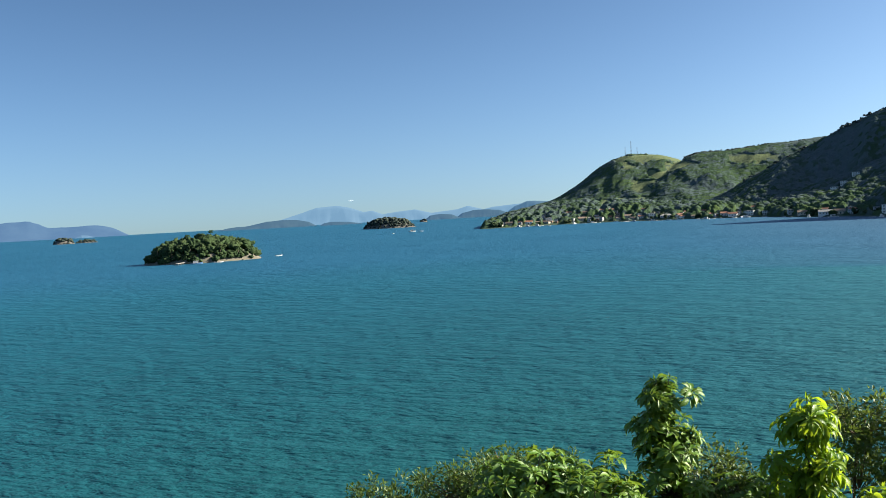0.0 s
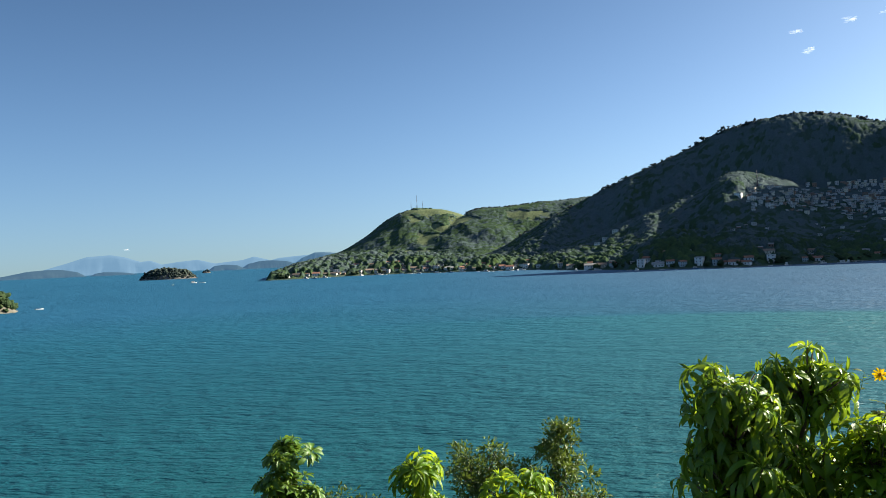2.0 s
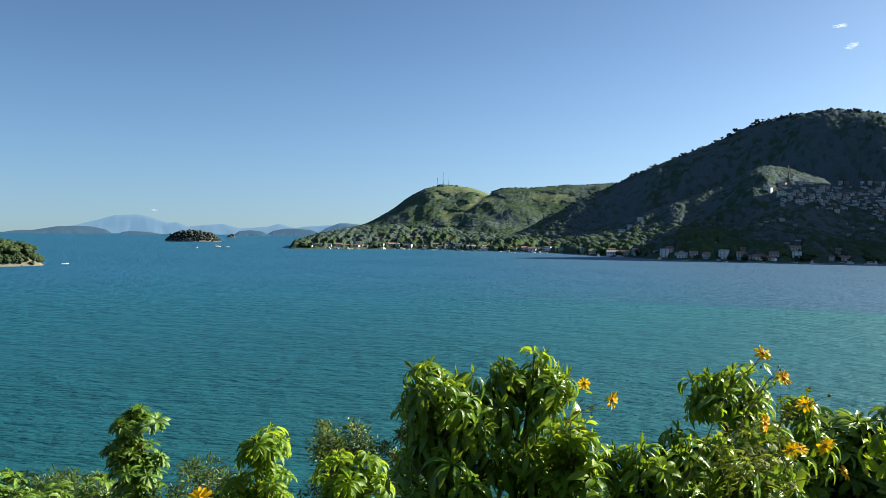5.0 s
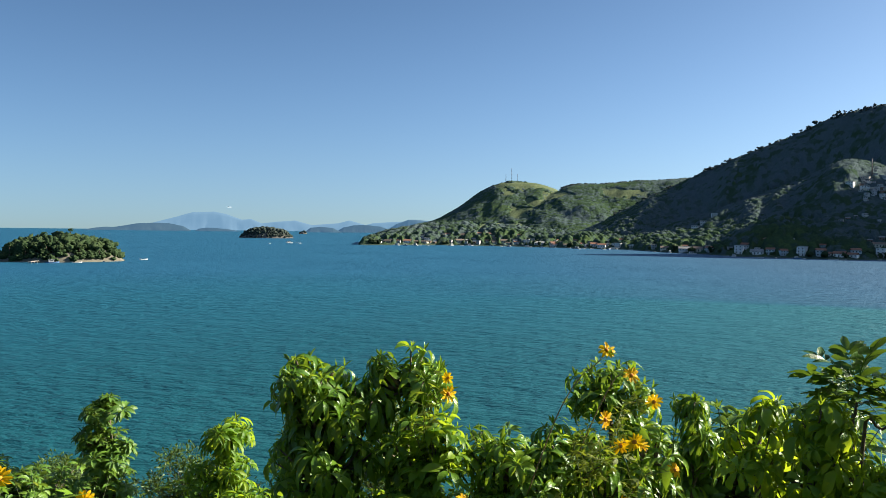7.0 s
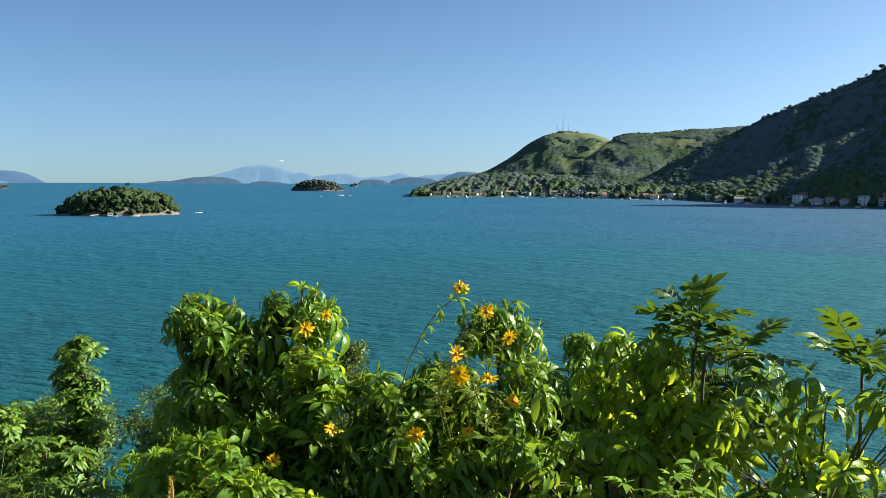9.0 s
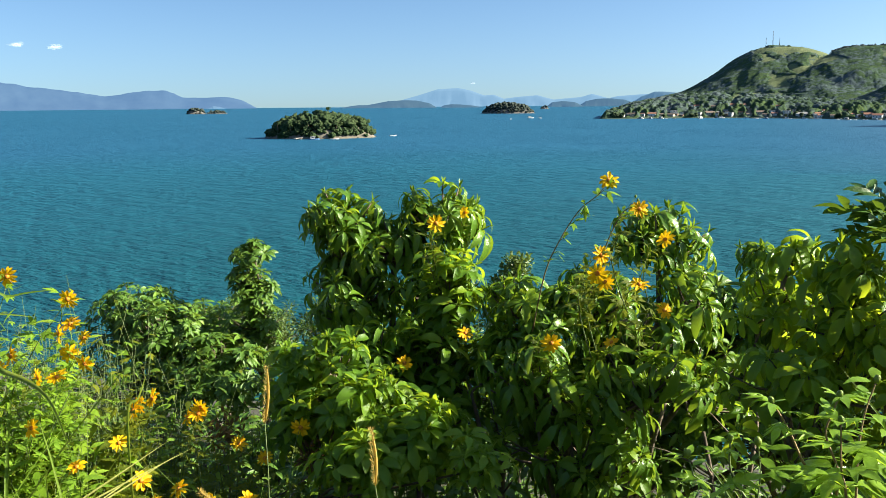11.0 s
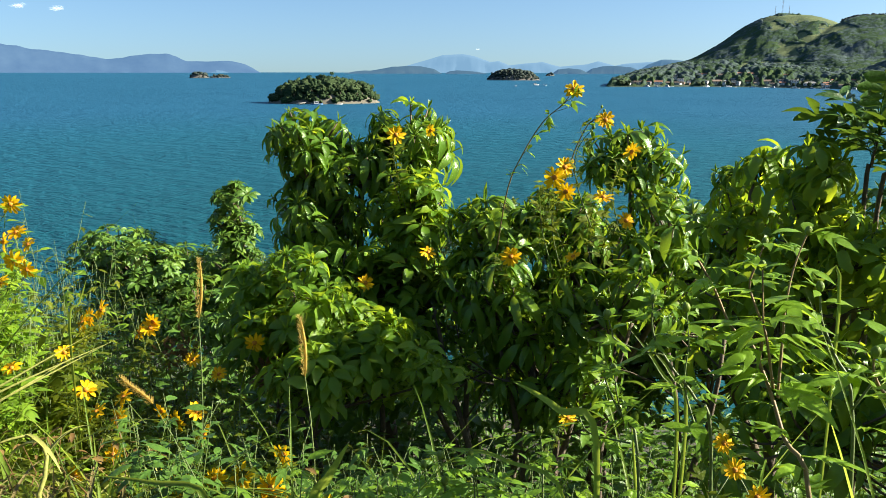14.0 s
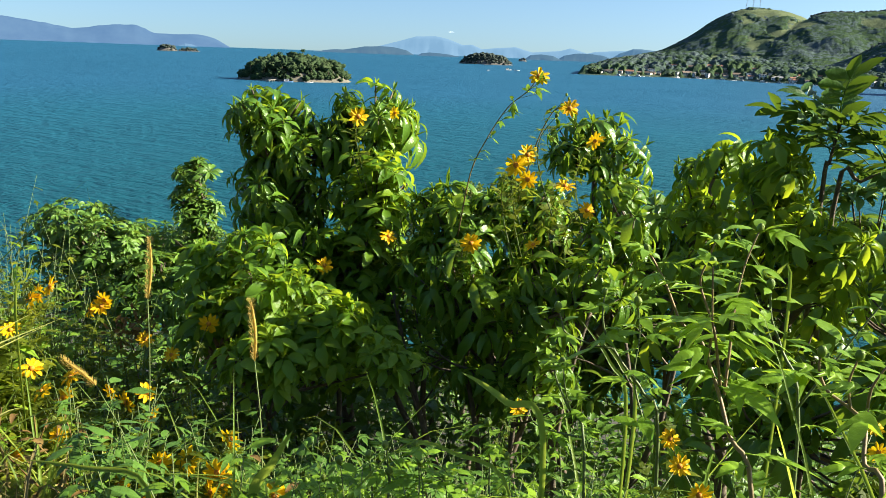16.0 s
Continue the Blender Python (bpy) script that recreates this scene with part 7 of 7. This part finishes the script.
# ---- low growth that covers the slope ----
def undergrowth(name, label, xr, yr, count, low, high, size, mat, seed, kind="lobed"):
    rng = random.Random(seed)
    random.seed(seed)
    g = Geo()
    for k in range(count):
        x, y = rng.uniform(*xr), rng.uniform(*yr)
        clump = noise.noise(Vector((x * 1.9, y * 1.9, seed * 0.7)))
        if clump < rng.uniform(-0.35, 0.2):
            continue
        z = slope_z(x, y) + rng.uniform(low, low + (high - low) * min(1.0, 0.6 + clump))
        th, el = rng.uniform(0, 6.28), rng.uniform(-0.1, 0.7)
        way = (math.cos(th) * math.cos(el), math.sin(th) * math.cos(el), math.sin(el))
        s = size * rng.uniform(0.6, 1.25)
        if kind == "lobed":
            lobed_leaf(g, Vector((x, y, z)), way, s, rng.uniform(0.3, 1.2), 0, rng.choice((5, 3, 3, 1)))
        else:
            leaf(g, (x, y, z), way, s, s * 0.35, rng.uniform(0.3, 1.2), 0.25, "lance", rng.uniform(-0.6, 0.6))
        if k % 7 == 0:
            tube(g, [(x + rng.uniform(-0.25, 0.25), y + rng.uniform(-0.2, 0.2), slope_z(x, y) - 0.05), (x + rng.uniform(-0.06, 0.06), y, 0.6 * z + 0.4 * slope_z(x, y)), (x, y, z)], [0.004, 0.003, 0.002], 3)
    return tagged(new(name, g.mesh(name, mat)), label, "undergrowth", kind="stuff")


def rise_left(x, y):
    """How tall the flowering growth stands: low at the path, tall at its seaward corner."""
    return 0.12 + 0.40 * min(1.0, max(0.0, (y - 2.5) / 1.1)) + 0.80 * min(1.0, max(0.0, (-1.45 - x) / 0.6)) * min(1.0, max(0.0, (y - 2.5) / 0.5))


def thicket(label, xr, yr, stems, tall, size, mat, seed, leaves=9):
    """Upright leafy stems standing in clumps, with gaps between; tall: height by place."""
    random.seed(seed)
    g = Geo()
    for k in range(stems):
        for attempt in range(8):
            x, y = rnd(*xr), rnd(*yr)
            clump = noise.noise(Vector((x * 3.1, y * 3.1, seed * 0.7)))
            if clump > rnd(-0.4, 0.15):
                break
        h = tall(x, y) * rnd(0.55, 1.05) * (1.0 + 0.35 * clump)
        foot = Vector((x, y, slope_z(x, y) - 0.03))
        tip = foot + Vector((rnd(-0.25, 0.25) * h, rnd(-0.25, 0.2) * h, h))
        line = arc(foot, tip, 0.12 * h, 5, (rnd(-1, 1), rnd(-1, 1), 0))
        tube(g, line, [0.0026, 0.0022, 0.0019, 0.0014, 0.0010], 3, 1)
        turn = rnd(0, 6.28)
        for q in range(leaves):
            u = 0.25 + 0.75 * (q + rnd(0, 0.8)) / leaves
            i = min(3, int(u * 4))
            p = line[i].lerp(line[i + 1], min(1.0, u * 4 - i))
            turn += 2.4 + rnd(-0.5, 0.5)
            el = rnd(-0.3, 0.6)
            way = (math.cos(turn) * math.cos(el), math.sin(turn) * math.cos(el), math.sin(el))
            lobed_leaf(g, p, way, size * rnd(0.5, 1.2) * (1.15 - 0.5 * u), rnd(0.5, 1.6), 0, random.choice((5, 3, 3, 1, 1)))
    return tagged(new("undergrowth", g.mesh("undergrowth", [mat, M_STEM])), label, "undergrowth", kind="stuff")


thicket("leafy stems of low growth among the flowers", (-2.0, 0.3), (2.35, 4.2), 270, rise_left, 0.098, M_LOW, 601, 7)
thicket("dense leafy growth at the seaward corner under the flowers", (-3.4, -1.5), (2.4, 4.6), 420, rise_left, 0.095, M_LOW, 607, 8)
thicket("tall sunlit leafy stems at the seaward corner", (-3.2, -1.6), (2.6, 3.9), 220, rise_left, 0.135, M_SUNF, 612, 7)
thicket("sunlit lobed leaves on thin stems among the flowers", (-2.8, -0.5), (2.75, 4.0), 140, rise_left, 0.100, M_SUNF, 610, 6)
# darker shrub leaf chosen here, adding to the hollow's shade by colour
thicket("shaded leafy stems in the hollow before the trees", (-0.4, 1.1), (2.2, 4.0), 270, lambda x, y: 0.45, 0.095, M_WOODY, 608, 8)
thicket("bright leafy stems along the edge of the path", (0.9, 2.6), (1.85, 2.9), 430, lambda x, y: 0.46, 0.085, M_SUNF, 602, 10)
thicket("bright leafy stems at the foot of the trees", (0.45, 1.1), (1.9, 2.4), 150, lambda x, y: 0.40, 0.080, M_SUNF, 611, 10)
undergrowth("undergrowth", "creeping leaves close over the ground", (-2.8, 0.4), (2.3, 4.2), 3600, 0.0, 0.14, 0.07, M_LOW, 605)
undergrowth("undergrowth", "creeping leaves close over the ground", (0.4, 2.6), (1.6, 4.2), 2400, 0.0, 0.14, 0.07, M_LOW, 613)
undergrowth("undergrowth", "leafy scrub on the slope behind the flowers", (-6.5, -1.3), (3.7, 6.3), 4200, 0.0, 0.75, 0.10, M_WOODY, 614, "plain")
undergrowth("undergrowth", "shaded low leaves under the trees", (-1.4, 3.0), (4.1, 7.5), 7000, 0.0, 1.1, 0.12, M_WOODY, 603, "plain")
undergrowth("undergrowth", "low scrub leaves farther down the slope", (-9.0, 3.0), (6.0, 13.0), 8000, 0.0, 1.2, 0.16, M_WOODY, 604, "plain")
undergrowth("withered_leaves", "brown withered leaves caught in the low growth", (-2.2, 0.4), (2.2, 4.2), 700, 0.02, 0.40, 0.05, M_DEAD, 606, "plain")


def long_grass(label, xr, yr, count, mat, seed, length=0.95):
    """Thin blades of grass that arch between the other plants."""
    random.seed(seed)
    g = Geo()
    for k in range(count):
        x, y = rnd(*xr), rnd(*yr)
        way = Vector((rnd(-0.7, 0.7), rnd(-0.7, 0.5), 1.0))
        leaf(g, (x, y, slope_z(x, y) - 0.02), way, length * rnd(0.37, 1.0), rnd(0.005, 0.011), rnd(0.9, 2.4), 0.3, "blade", rnd(-0.6, 0.6))
    return tagged(new("long_grass", g.mesh("long_grass", mat)), label, "grass", kind="stuff")


long_grass("thin arching green grass among the flowers", (-2.5, 0.3), (2.3, 3.6), 110, M_GRASS, 801)
undergrowth("undergrowth", "creeping leaves and small weeds at the edge of the path", (-2.4, 0.5), (1.70, 2.45), 2600, 0.0, 0.10, 0.06, M_LOW, 615)
undergrowth("withered_leaves", "brown withered leaves at the edge of the path", (-2.2, 0.3), (1.70, 2.4), 520, 0.0, 0.12, 0.05, M_DEAD, 616, "plain")
long_grass("short dry straw along the edge of the path", (-2.2, -0.2), (1.75, 2.4), 420, M_STRAW, 804, 0.42)
long_grass("thin dry straw among the flowers", (-2.4, 0.2), (2.3, 3.2), 70, M_DRY, 802, 0.6)
long_grass("thin arching grass among the budding stems", (0.3, 2.2), (1.8, 2.6), 110, M_GRASS, 803)
